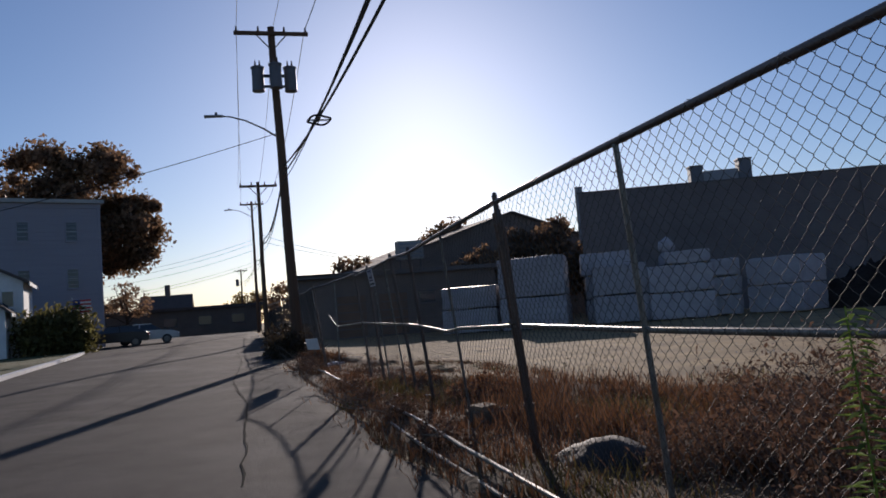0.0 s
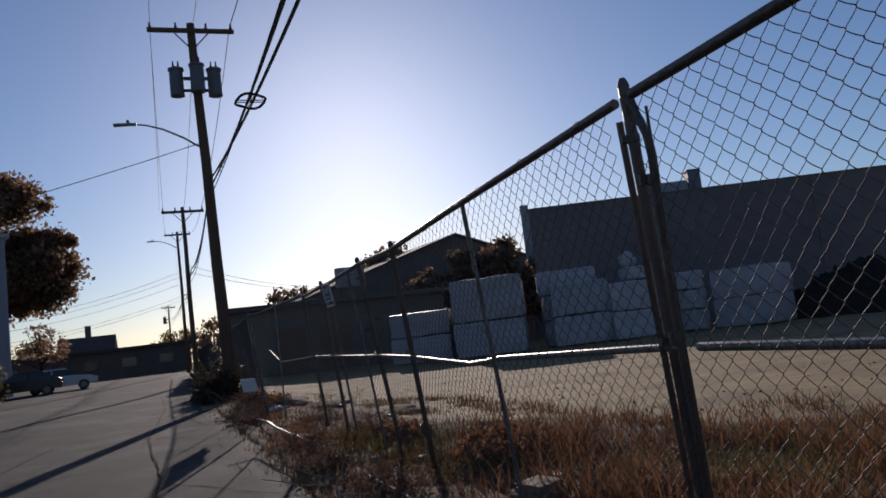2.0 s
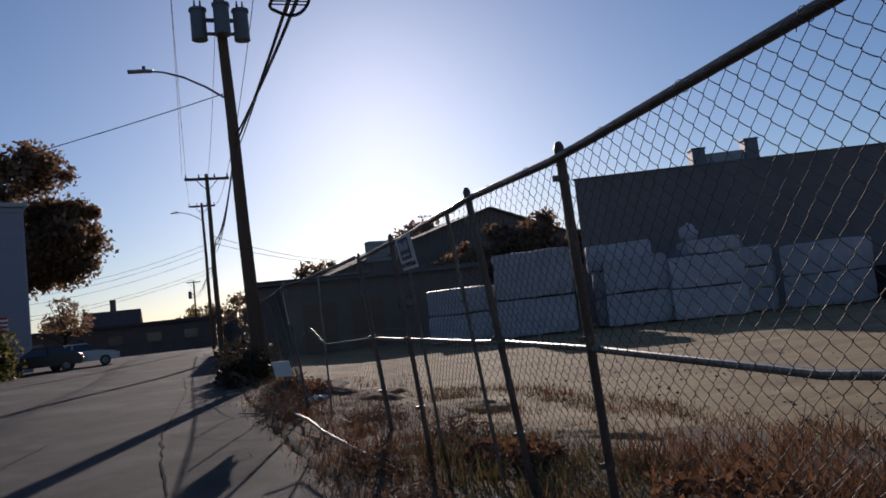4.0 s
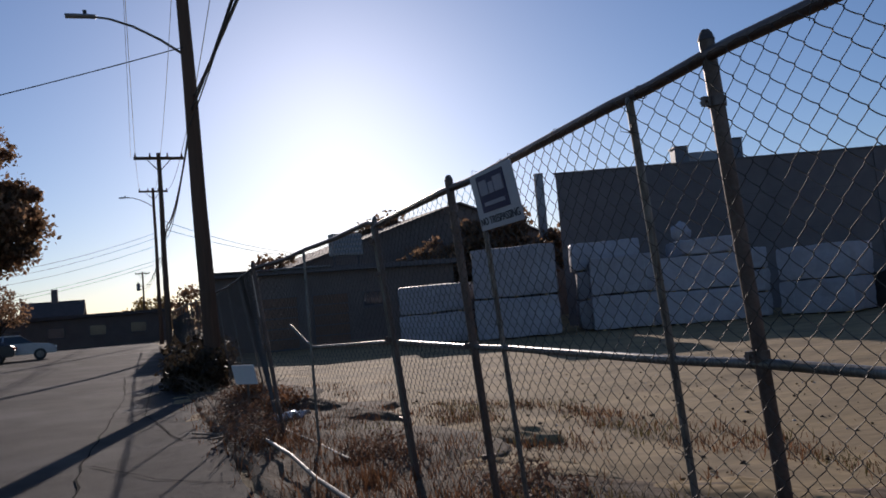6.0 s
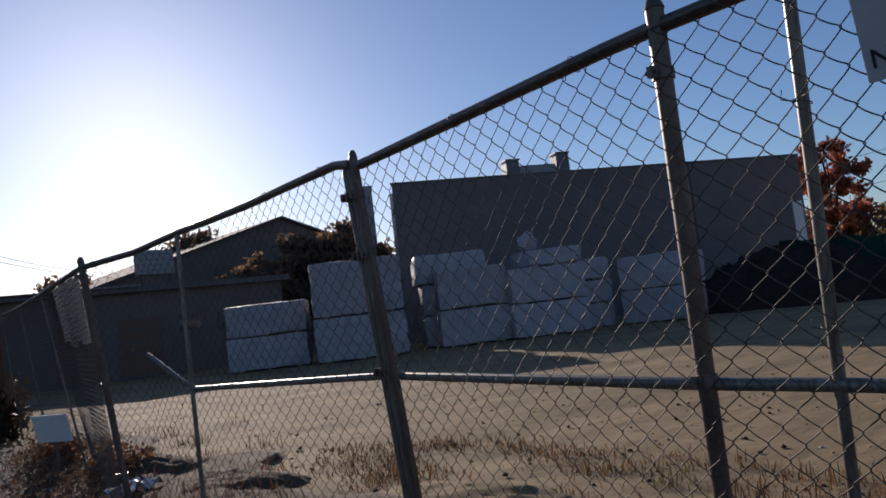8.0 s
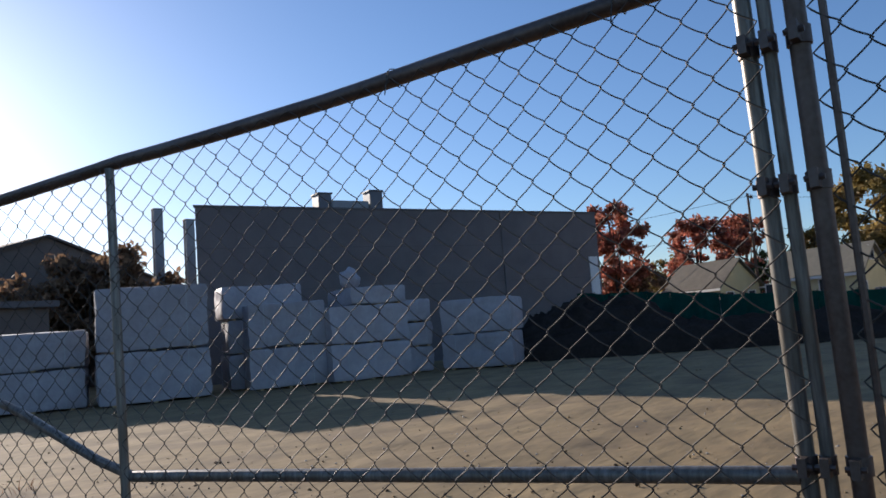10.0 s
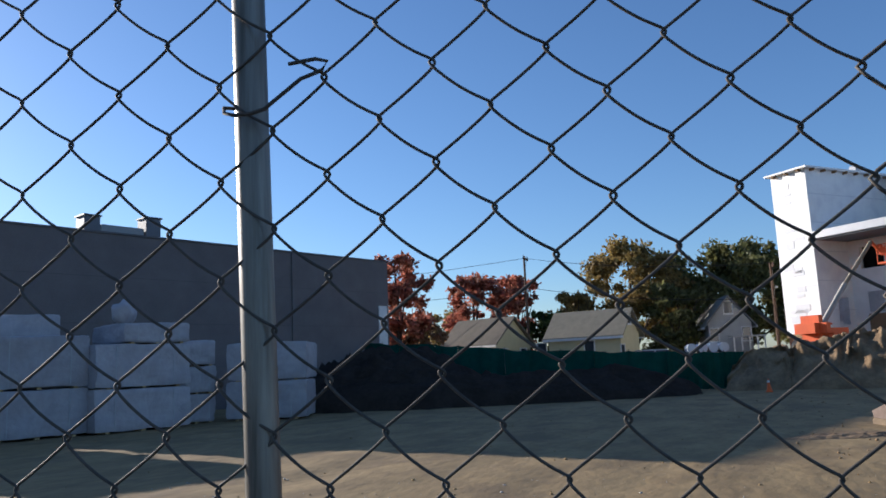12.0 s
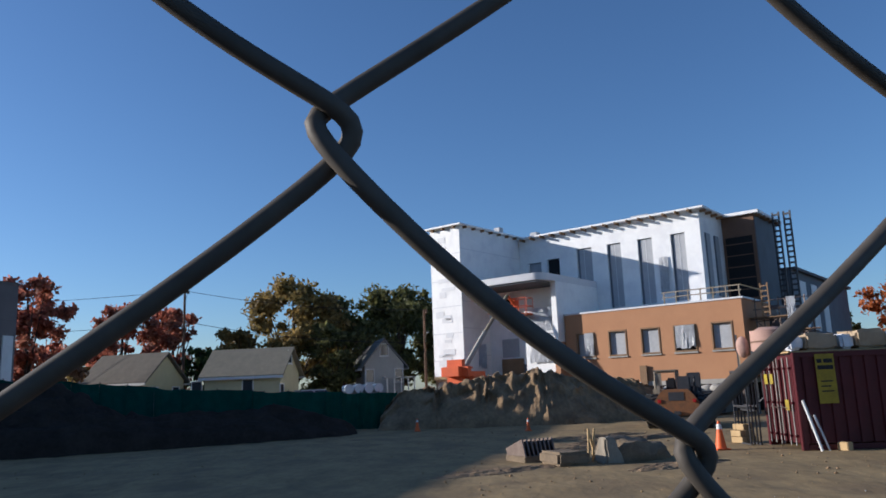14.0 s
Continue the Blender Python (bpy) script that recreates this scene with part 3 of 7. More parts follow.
# ---- street poles ----
def utility_pole(at, height, label, arm=0.0, lamp=0.0, trafos=0, lamp_z=8.4, r=0.16, lean=0.0):
    p = thing("utility_pole", label, "utility pole", at, group="utility poles along the street")
    pts = [(lean * (1 - z / height) + 0.012 * math.sin(z), 0, z) for z in np.linspace(-0.3, height, 9)]
    part("shaft", tube(B(), pts, r, 14, r2=r * 0.62), M["pole"], p)
    if arm:
        a = part("crossarm", box(B(), -arm, -0.19, height - 0.36, arm, -0.07, height - 0.22, 0.01), M["pole"], p)
        for x in (-arm * 0.93, -arm * 0.35, arm * 0.35, arm * 0.93):
            bm = tube(B(), [(x, -0.13, height - 0.22), (x, -0.13, height - 0.16)], 0.05, 8)
            tube(bm, [(x, -0.13, height - 0.16), (x, -0.13, height - 0.03)], 0.035, 8)
            part("insulator", bm, M["porcelain"], a)
        for s in (-1, 1):
            part("brace", box(B(), -0.02, -0.10, 0, 0.02, -0.08, 0.85, m=Matrix.Translation((0, 0, height - 0.95)) @ pose(0, 0, 0, 0, s * 42, 0)), M["dark_metal"], p)
    for i in range(trafos):
        x = (-0.58, 0.62, 0.05)[i]
        y = (0.0, 0.0, -0.42)[i]
        z = height - 2.5
        t = part("transformer", tube(B(), [(x, y, z), (x, y, z + 0.08), (x, y, z + 0.84), (x, y, z + 0.9), (x, y, z + 0.95)], 0.235, 16, r2=0.21), M["roof_box"], p, "grey cylindrical transformer can")
        part("lid", tube(B(), [(x, y, z + 0.86), (x, y, z + 0.93)], 0.255, 16), M["roof_box"], t)
        for dx in (-0.08, 0.08):
            part("bushing", tube(B(), [(x + dx, y, z + 0.93), (x + dx, y, z + 1.05), (x + dx, y, z + 1.2)], 0.045, 8, r2=0.02), M["porcelain"], t)
        part("bracket", box(B(), min(x, 0), -0.04, z + 0.55, max(x, 0), 0.04, z + 0.65), M["dark_metal"], t)
        part("bracket", box(B(), min(x, 0), -0.04, z + 0.15, max(x, 0), 0.04, z + 0.23), M["dark_metal"], t)
    if lamp:
        pts = [(0, 0, lamp_z), (-0.25 * lamp, -0.02, lamp_z + 0.33), (-0.55 * lamp, -0.05, lamp_z + 0.62), (-0.8 * lamp, -0.1, lamp_z + 0.75), (-lamp, -0.12, lamp_z + 0.78)]
        a = part("lamp_arm", tube(B(), pts, 0.035, 8, r2=0.026), M["galv"], p)
        bm = tube(B(), [(-lamp + 0.12, -0.12, lamp_z + 0.78), (-lamp - 0.05, -0.12, lamp_z + 0.79), (-lamp - 0.3, -0.12, lamp_z + 0.77), (-lamp - 0.55, -0.12, lamp_z + 0.75)], 0.09, 10, r2=0.10)
        bmesh.ops.scale(bm, vec=(1, 1, 0.55), space=Matrix.Translation((0, 0, -lamp_z - 0.77)), verts=bm.verts)
        part("lamp_head", bm, M["trafo"], a, "flat grey street lamp head")
        part("photocell", tube(B(), [(-lamp - 0.12, -0.12, lamp_z + 0.82), (-lamp - 0.12, -0.12, lamp_z + 0.92)], 0.045, 8), M["dark_metal"], a)
    return p


P1, P2, P3, P4 = (2.24, 24.9, 0.05), (2.19, 44.6, 0.35), (2.40, 67.4, 0.6), (1.6, 112.0, 0.65)
utility_pole(P1, 12.65, "brown wooden utility pole with transformers and street lamp", 1.38, 2.05, 3, 8.4, 0.21, 0.28)
utility_pole(P2, 10.0, "brown wooden utility pole with a crossarm", 1.15, 0, 0)
utility_pole(P3, 12.1, "brown wooden utility pole with crossarm and lamp", 1.05, 1.9, 0, 10.6)
utility_pole(P4, 9.0, "distant wooden utility pole with a transformer", 0.9, 0, 1)
utility_pole((2.2, -14.0, 0), 11.5, "brown wooden utility pole behind the walk", 1.3)


def cable(name, a, b, sag, r, material, label, n=16):
    a, b = Vector(a), Vector(b)
    pts = [a.lerp(b, i / n) - Vector((0, 0, 4 * sag * (i / n) * (1 - i / n))) for i in range(n + 1)]
    ob = new(name, finish(name, tube(B(), pts, r, 5), material))
    return tagged(ob, label, "cable", group="overhead lines")


for x, zz, r in ((-1.28, 12.55, 0.011), (0.1, 12.75, 0.011), (1.25, 12.55, 0.016)):
    cable("power_line", (P1[0] + x, 24.8, zz), (2.2 + x, -14, 11.2), 0.9, r, M["bare"] if r < 0.012 else M["cable"], "bare overhead power line above the street")
    cable("power_line", (P1[0] + x, 24.9, zz), (P2[0] + x * 0.83, 44.5, 10.25), 0.5, r, M["bare"], "bare overhead power line above the street")
    cable("power_line", (P2[0] + x * 0.83, 44.6, 10.25), (P3[0] + x * 0.75, 67.3, 12.55), 0.5, r, M["bare"], "bare overhead power line above the street")
for dx, zz, sag, r in ((0.12, 7.0, 1.05, 0.026), (0.2, 7.35, 1.0, 0.03), (0.05, 6.6, 0.9, 0.014)):
    cable("telephone_cable", (P1[0] + dx, 24.8, zz), (2.25 + dx + (0.55 if r > 0.028 else 0), -14, 6.9), sag, r, M["cable"], "thick black telephone cable strung along the street")
    cable("telephone_cable", (P1[0] + dx, 24.95, zz), (P2[0] + dx, 44.5, zz - 0.6), 0.6, r, M["cable"], "thick black telephone cable strung along the street")
    cable("telephone_cable", (P2[0] + dx, 44.6, zz - 0.6), (P3[0] + dx, 67.3, zz - 0.1), 0.5, r, M["cable"], "thick black telephone cable strung along the street")
    cable("telephone_cable", (P3[0] + dx, 67.3, zz - 0.1), (P4[0] + dx, 112, zz + 0.4), 0.5, r, M["cable"], "thick black telephone cable strung along the street")
cable("service_drop", (P1[0], 24.7, 8.55), (-16.0, 29.6, 5.3), 0.35, 0.014, M["cable"], "thin black service wire crossing the street")
for k, (z0, z1) in enumerate(((8.6, 6.4), (8.2, 6.0), (7.6, 5.4), (6.5, 4.4), (6.2, 4.1))):
    cable("service_drop", (P3[0], 67.4, z0 + 0.6), (-16.0 - k, 78.0 + 2 * k, z1 + 1.0), 0.8, 0.014, M["cable"], "thin black service wire crossing the street")
cable("service_drop", (P2[0], 44.6, 7.0), (13.0, 60.0, 6.3), 0.4, 0.014, M["cable"], "thin black service wire to the workshop roof")
cable("service_drop", (P2[0], 44.6, 6.6), (15.0, 62.0, 6.0), 0.4, 0.014, M["cable"], "thin black service wire to the workshop roof")
cable("hanging_wire", (P1[0] - 1.28, 24.75, 12.3), (P1[0] - 1.33, 44.4, 10.1), 1.5, 0.008, M["bare"], "slack bare wire below the crossarm")
PR, PS = (67.7, 28.0, 0), (62.1, 8.3, 0)
utility_pole(PR, 11.0, "distant grey utility pole beyond the houses", 0.9, r=0.15)
utility_pole(PS, 8.1, "distant wooden pole with a lamp arm", 0.7, 1.2, 0, 5.4, r=0.14)
for zz in (8.2, 10.8):
    cable("power_line", (PR[0], PR[1], zz), (69.0, 70.0, zz - 0.5), 0.6, 0.02, M["cable"], "distant overhead line beyond the houses")
    cable("power_line", (PR[0], PR[1], zz), (PS[0], PS[1], zz - 2.7), 0.5, 0.02, M["cable"], "distant overhead line beyond the houses")

# looped spare cable held on a snowshoe bracket
ring = thing("cable_storage_loop", "black cable loop on a round bracket overhead", "cable loop", (2.205, 11.79, 5.62))
bm = B()
tube(bm, [(0.02 + 0.24 * math.cos(a), 0.36 * math.sin(a), 0.02 * math.cos(3 * a)) for a in np.linspace(0, 2 * math.pi, 25)], 0.022, 6, caps=False)
part("loop", bm, M["cable"], ring)
for s in (-1, 1):
    part("spoke", tube(B(), [(0.02 - 0.24, s * 0.05, 0), (0.02 + 0.24, s * 0.05, 0)], 0.010, 5), M["dark_metal"], ring)
part("spoke", tube(B(), [(0.02, -0.36, 0), (0.02, 0.36, 0)], 0.012, 5), M["dark_metal"], ring)
part("hanger", tube(B(), [(0.02, 0, 0), (0.08, 0.02, 0.22)], 0.010, 5), M["dark_metal"], ring)


# ---- buildings ----
def window(parent, w, h, m, pane=None, frame_mat=None, fr=0.07, depth=0.10, sill=True):
    """A framed window on a wall: m takes x along the wall, y into it and z up to the world of the parent."""
    bm = B()
    for x0, x1, z0, z1 in ((-w / 2, -w / 2 + fr, 0, h), (w / 2 - fr, w / 2, 0, h), (-w / 2 + fr, w / 2 - fr, 0, fr), (-w / 2 + fr, w / 2 - fr, h - fr, h)):
        box(bm, x0, -0.06, z0, x1, -0.004, z1, m=m)
    wf = part("window", bm, frame_mat or M["white"], parent)
    part("pane", box(B(), -w / 2 + fr, -0.024, fr, w / 2 - fr, -0.004, h - fr, m=m), pane or M["glass"], wf)
    if sill:
        part("sill", box(B(), -w / 2 - 0.05, -0.09, -0.06, w / 2 + 0.05, -0.003, -0.004, m=m), frame_mat or M["white"], wf)
    return wf


def gable_house(name, label, at, turn, w, d, eave, ridge, wall, roof, wins=(), over=0.35, base=-0.4):
    """A house with its ridge along local y; its front gable stands at local y = 0."""
    h = thing(name, label, "house", at, turn)
    bm = B()
    extrude_xz(bm, [(-w / 2, base), (w / 2, base), (w / 2, eave), (0, ridge), (-w / 2, eave)], 0, d)
    part("wall", bm, wall, h)
    k = (ridge - eave) / (w / 2)
    for s in (-1, 1):
        bm = B()
        o = over
        extrude_xz(bm, [(s * (w / 2 + o), eave - k * o + 0.01), (0, ridge + 0.01), (0, ridge + 0.19), (s * (w / 2 + o), eave - k * o + 0.17)], -o, d + o)
        part("roof", bm, roof, h)
        part("fascia", box(B(), s * (w / 2 + o) - 0.03, -o, eave - k * o - 0.09, s * (w / 2 + o) + 0.03, d + o, eave - k * o + 0.10), M["white"], h)
    for side, u, z, ww, hh in wins:
        if side == "f":
            m = pose(u, 0, z)
        elif side == "l":
            m = pose(-w / 2, u, z, 0, 0, -90)
        else:
            m = pose(w / 2, u, z, 0, 0, 90)
        window(h, ww, hh, m)
    return h


# dark grey block warehouse behind the stacked bundles
dk = thing("warehouse", "large plain grey windowless block warehouse in shade", "warehouse", (22.4, 41.16, 0), -21.4)
part("wall", prism(B(), [(0, 0), (25.2, 0), (25.2, 20), (9, 20)], -0.4, 8.28), M["dk_wall"], dk)
part("coping", prism(B(), [(-0.1, -0.06), (25.26, -0.06), (25.26, 20.06), (8.9, 20.06)], 8.284, 8.38), M["dk_trim"], dk)
for zz in (2.1, 4.2, 6.3):
    part("joint", box(B(), 0.02, -0.012, zz, 25.18, -0.004, zz + 0.03), M["dk_trim"], dk)
part("pilaster", box(B(), 17.6, -0.09, 0, 17.9, -0.004, 8.25), M["dk_wall"], dk)
part("hatch", box(B(), 24.3, -0.08, 3.1, 25.0, -0.004, 5.5, 0.01), M["white"], dk, "white painted hatch panel on the wall")
for x0, x1, y0, z1, lab in ((8.55, 9.4, 5.5, 10.15, "grey rooftop air-handling box"), (11.95, 12.82, 5.5, 10.4, "blue-grey rooftop air-handling box")):
    u = thing("roof_unit", lab, "roof unit", dk.matrix_basis @ Vector((x0, y0, 8.38)), -21.4)
    part("casing", box(B(), 0, 0, 0, x1 - x0, 1.0, z1 - 8.3, 0.03), M["roof_box"], u)
    part("cap", box(B(), -0.06, -0.06, z1 - 8.3 + 0.002, x1 - x0 + 0.06, 1.06, z1 - 8.22), M["dark_metal"], u)
u = thing("roof_unit", "low blue-grey rooftop duct", "roof unit", dk.matrix_basis @ Vector((9.45, 5.6, 8.38)), -21.4)
part("duct", box(B(), 0, 0, 0, 2.45, 0.9, 1.5, 0.05), M["trafo"], u)
u = thing("roof_unit", "small rooftop vent box", "roof unit", dk.matrix_basis @ Vector((19.0, 3.0, 8.38)), -21.4)
part("casing", box(B(), 0, 0, 0, 1.0, 0.8, 0.45, 0.04), M["trafo"], u)

# gabled shed and flat-roofed workshop beyond the yard
gs = gable_house("gabled_shed", "broad dark-brown gabled shed in shade", (26.0, 63.0, 0), 6, 30, 30, 5.2, 10.0, M["brown_wall"], M["roof"])
ws = thing("workshop", "low flat-roofed brown workshop in shade", "workshop", (4.5, 46.9, 0), -3)
part("wall", box(B(), 0, 0, -0.3, 13.5, 15.5, 4.1), M["brown_wall"], ws)
part("roof", box(B(), -0.3, -0.45, 4.104, 13.8, 15.8, 4.38), M["dk_trim"], ws)
part("gutter", tube(B(), [(3.0, -0.5, 4.36), (6.28, -0.5, 4.36)], 0.07, 8), M["galv"], ws, "bright metal gutter")
part("gutter", tube(B(), [(-0.2, -0.5, 4.34), (3.1, -0.5, 4.33)], 0.06, 8), M["galv_dark"], ws)
for x in (2.4, 5.2):
    d = part("door", box(B(), x, -0.06, 0, x + 2.0, -0.004, 2.9), M["dk_trim"], ws)
    for k in range(5):
        part("slat", box(B(), x + 0.04, -0.085, 0.1 + k * 0.56, x + 1.96, -0.062, 0.6 + k * 0.56), M["brown_panel"], d)
window(ws, 1.2, 0.9, pose(8.6, 0, 2.0), frame_mat=M["dk_trim"])
window(ws, 1.2, 0.9, pose(10.6, 0, 2.0), frame_mat=M["dk_trim"])
rb = thing("roof_sign_box", "weathered pale box with slats on the roof", "roof box", (14.43, 56.0, 4.03), 8)
part("casing", box(B(), -1.1, 0, 1.7, 1.1, 0.8, 3.2, 0.03), M["concrete"], rb)
for k in range(4):
    part("slat", box(B(), -1.05, -0.03, 1.85 + 0.33 * k, 1.05, -0.004, 2.05 + 0.33 * k), M["trafo"], rb)
for x in (-0.9, 0.9):
    part("leg", box(B(), x - 0.05, 0.3, 0, x + 0.05, 0.4, 1.71), M["dark_metal"], rb)

# two steel columns standing by the bundles
for x, y, z1 in ((29.3, 55.0, 10.9), (31.1, 54.2, 10.2)):
    c = thing("steel_column", "tall upright blue-grey steel column", "column", (x, y, 0), -20, group="steel columns")
    bm = box(B(), -0.3, -0.3, -0.2, 0.3, -0.24, z1)
    box(bm, -0.3, 0.24, -0.2, 0.3, 0.3, z1)
    box(bm, -0.04, -0.24, -0.2, 0.04, 0.24, z1)
    part("beam", bm, M["trafo"], c)
    part("end_plate", box(B(), -0.33, -0.33, z1 + 0.002, 0.33, 0.33, z1 + 0.05), M["dark_metal"], c)

# building under construction, wrapped in white
def pierced(a0, a1, z0, z1, b0, b1, holes):
    """A wall along local x with rectangular holes (x0, x1, low, high), in order of x and not overlapping."""
    bm, x = B(), a0
    for h0, h1, lo, hi in holes:
        box(bm, x, b0, z0, h0, b1, z1)
        if lo > z0:
            box(bm, h0, b0, z0, h1, b1, lo)
        box(bm, h0, b0, hi, h1, b1, z1)
        x = h1
    box(bm, x, b0, z0, a1, b1, z1)
    return bm


def loose_sheet(parent, x0, x1, y, z0, z1, seed, label, ragged=0.3):
    """A hanging plastic sheet with folds and a ragged foot."""
    bm, n, m = B(), 14, 7
    g = []
    for j in range(m + 1):
        row = []
        for i in range(n + 1):
            u, v = i / n, j / m
            foot = z0 + ragged * (z1 - z0) * abs(noise.noise((u * 3, seed, 0)))
            fold = 0.07 * v * math.sin(u * 17 + seed + 2 * v) + 0.06 * noise.noise((u * 6, v * 3, seed))
            row.append(bm.verts.new((x0 + (x1 - x0) * (u + 0.05 * v * noise.noise((v * 3, seed, 4))), y - 0.06 - abs(fold), z1 + (foot - z1) * v)))
        g.append(row)
    for j in range(m):
        for i in range(n):
            bm.faces.new((g[j][i], g[j][i + 1], g[j + 1][i + 1], g[j + 1][i]))
    bmesh.ops.solidify(bm, geom=bm.faces[:], thickness=0.012)
    return part("plastic_sheet", bm, M["poly"], parent, label)


wb = thing("building_under_construction", "three-storey building wrapped in white with orange-tan base", "building", (50.95, 6.75, 0), 225)
TALL = ((4.7, 5.85), (7.0, 8.0), (9.2, 10.2), (11.45, 12.4))
SMALL = ((0.75, 1.8, 9.2, 10.5), (2.3, 3.3, 9.3, 10.6))
part("wall", pierced(-4.0, 13.4, 6.0, 12.3, 7.2, 7.5, [(*s[:2], *s[2:]) for s in SMALL] + [(x0, x1, 6.7, 11.0) for x0, x1 in TALL]), M["wrap"], wb, "white wrapped upper storeys")
# solid core coloured near-black, as the shade seen through the window holes
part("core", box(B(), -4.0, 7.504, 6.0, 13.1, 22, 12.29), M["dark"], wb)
part("end_wall", box(B(), 13.104, 7.504, 6.0, 13.4, 22, 12.29), M["wrap"], wb)
part("tower_wall", box(B(), -2.5, 0, 2.4, 0, 9.0, 12.45), M["wrap"], wb, "white wrapped stair tower")
part("tower_base", box(B(), -2.45, 0.05, -0.5, -0.05, 9.0, 2.396), M["brick"], wb)
part("tower_band", box(B(), -2.52, -0.03, 2.4, 0.02, -0.004, 2.62), M["timber"], wb)
# taped laps of the wrap
for k in range(5):
    part("wrap_lap", box(B(), -2.5, -0.012, 3.6 + 1.75 * k, -0.004, -0.004, 3.66 + 1.75 * k), M["tape_crease_grey"], wb)
    part("wrap_lap", box(B(), 0.004, 0.02, 3.9 + 1.75 * k, 0.012, 7.1, 3.95 + 1.75 * k), M["tape_crease_grey"], wb)
# thin grey slabs on the tower front imitate the shading of wrinkles
lr = random.Random(8)
for k in range(15):
    z, x = 3.1 + 8.8 * lr.random(), -2.3 + 0.9 * lr.random()
    part("wrap_patch", box(B(), x, -0.02, z, x + 0.5 + 0.7 * lr.random(), -0.013, z + 0.12 + 0.3 * lr.random()), M["tape_crease_grey"], wb)
part("roof_edge", box(B(), -4.2, 6.75, 12.304, 13.85, 22.2, 12.42), M["wrap"], wb)
part("roof_edge", box(B(), -2.75, -0.3, 12.454, 0.3, 9.2, 12.56), M["wrap"], wb)
for k in range(16):
    part("roof_bracket", box(B(), 0.5 + k * 0.83, 6.5, 12.12, 0.57 + k * 0.83, 7.19, 12.30), M["timber_dark"], wb)
for k in range(7):
    part("roof_bracket", box(B(), 0.004, 0.4 + k * 1.0, 12.30, 0.28, 0.52 + k * 1.0, 12.45), M["timber_dark"], wb)
for k in range(3):
    part("roof_bracket", box(B(), -2.2 + k * 0.9, -0.28, 12.3, -2.08 + k * 0.9, -0.004, 12.45), M["timber_dark"], wb)
for k in range(4):
    part("roof_bracket", box(B(), 13.404, 7.4 + k * 1.0, 12.14, 13.8, 7.52 + k * 1.0, 12.3), M["timber_dark"], wb)
for x, y, w_, h_ in ((-1.0, 5.5, 0.5, 0.6), (0.5, 8.0, 0.6, 0.35), (8.4, 8.2, 1.3, 0.25)):
    part("roof_hatch", box(B(), x, y, 12.604, x + w_, y + 0.5, 12.6 + h_, 0.03), M["grey_sheet"], wb)
# covered windows of the long front
for x0, x1 in TALL:
    w = part("window", box(B(), x0, 7.36, 6.7, x1, 7.49, 11.0), M["blue_panel"], wb)
    part("pane", box(B(), x0 + 0.16, 7.33, 6.72, x1 - 0.02, 7.356, 10.95), M["grey_sheet"], w, "grey sheeted window")
    part("mullion", box(B(), x0 + 0.5, 7.315, 6.72, x0 + 0.53, 7.326, 10.9), M["tape_crease_grey"], w)
for (x0, x1, z0, z1), pane in zip(SMALL, (M["grey_sheet"], M["dark"])):
    w = part("window", box(B(), x0, 7.38, z0, x1, 7.49, z1), M["blue_panel"], wb)
    part("pane", box(B(), x0 + 0.05, 7.36, z0 + 0.05, x1 - 0.05, 7.376, z1 - 0.05), pane, w)
loose_sheet(wb, 10.6, 11.2, 7.18, 7.3, 9.6, 2, "loose flap of white wrap", 0.1)
for y in (8.3, 9.9):
    w = part("window", box(B(), 13.404, y - 0.4, 7.0, 13.46, y + 0.4, 10.9), M["blue_panel"], wb)
    part("pane", box(B(), 13.464, y - 0.25, 7.03, 13.48, y + 0.38, 10.85), M["grey_sheet"], w)
# canopy slab in the corner, with the recess under it
cano = B()
prism(cano, [(0.004, 0), (5.4, 0), (5.75, 0.12), (5.98, 0.45), (6.05, 0.9), (6.05, 7.19), (0.004, 7.19)], 8.15, 8.58)
part("canopy", cano, M["tape_crease_grey"], wb, "projecting white canopy slab")
part("canopy_soffit", box(B(), 0.05, 0.15, 8.05, 5.7, 3.3, 8.146), M["blue_panel"], wb)
part("bay_wall", box(B(), 5.7, 1.65, 4.4, 6.05, 7.19, 8.146), M["wrap"], wb, "white bay wall under the canopy")
part("bay_base", box(B(), 5.7, 1.68, -0.5, 6.04, 7.19, 4.396), M["brick"], wb)
part("recess_wall", pierced(0.004, 5.69, 2.6, 8.04, 3.0, 3.3, ((0.7, 2.2, 6.3, 7.6),)), M["wrap"], wb)
# backing whose black colour holds the shade of the recess
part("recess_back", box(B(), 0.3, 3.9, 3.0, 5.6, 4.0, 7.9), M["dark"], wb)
part("recess_front", box(B(), 3.5, 1.9, 2.6, 5.69, 2.1, 6.5), M["wrap"], wb)
part("recess_ledge", box(B(), 3.4, 1.7, 4.98, 5.69, 1.896, 5.14), M["wrap"], wb)
loose_sheet(wb, 3.75, 5.6, 1.84, 5.2, 6.6, 5, "loose white plastic sheet", 0.05)
loose_sheet(wb, 3.9, 5.65, 1.84, 3.2, 4.97, 9, "loose white plastic sheet", 0.15)
loose_sheet(wb, 0.05, 0.7, 1.6, 3.0, 4.6, 12, "torn strip of white wrap", 0.4)
part("pane", box(B(), 1.0, 2.94, 3.7, 2.3, 2.996, 4.9), M["grey_sheet"], wb)
part("sheathing", box(B(), 0.9, 2.93, 0.9, 2.6, 2.995, 3.6), M["timber_dark"], wb, "brown plywood sheathing")
part("sheathing", box(B(), 2.64, 2.93, 0.9, 3.45, 2.995, 3.2), M["blue_panel"], wb)
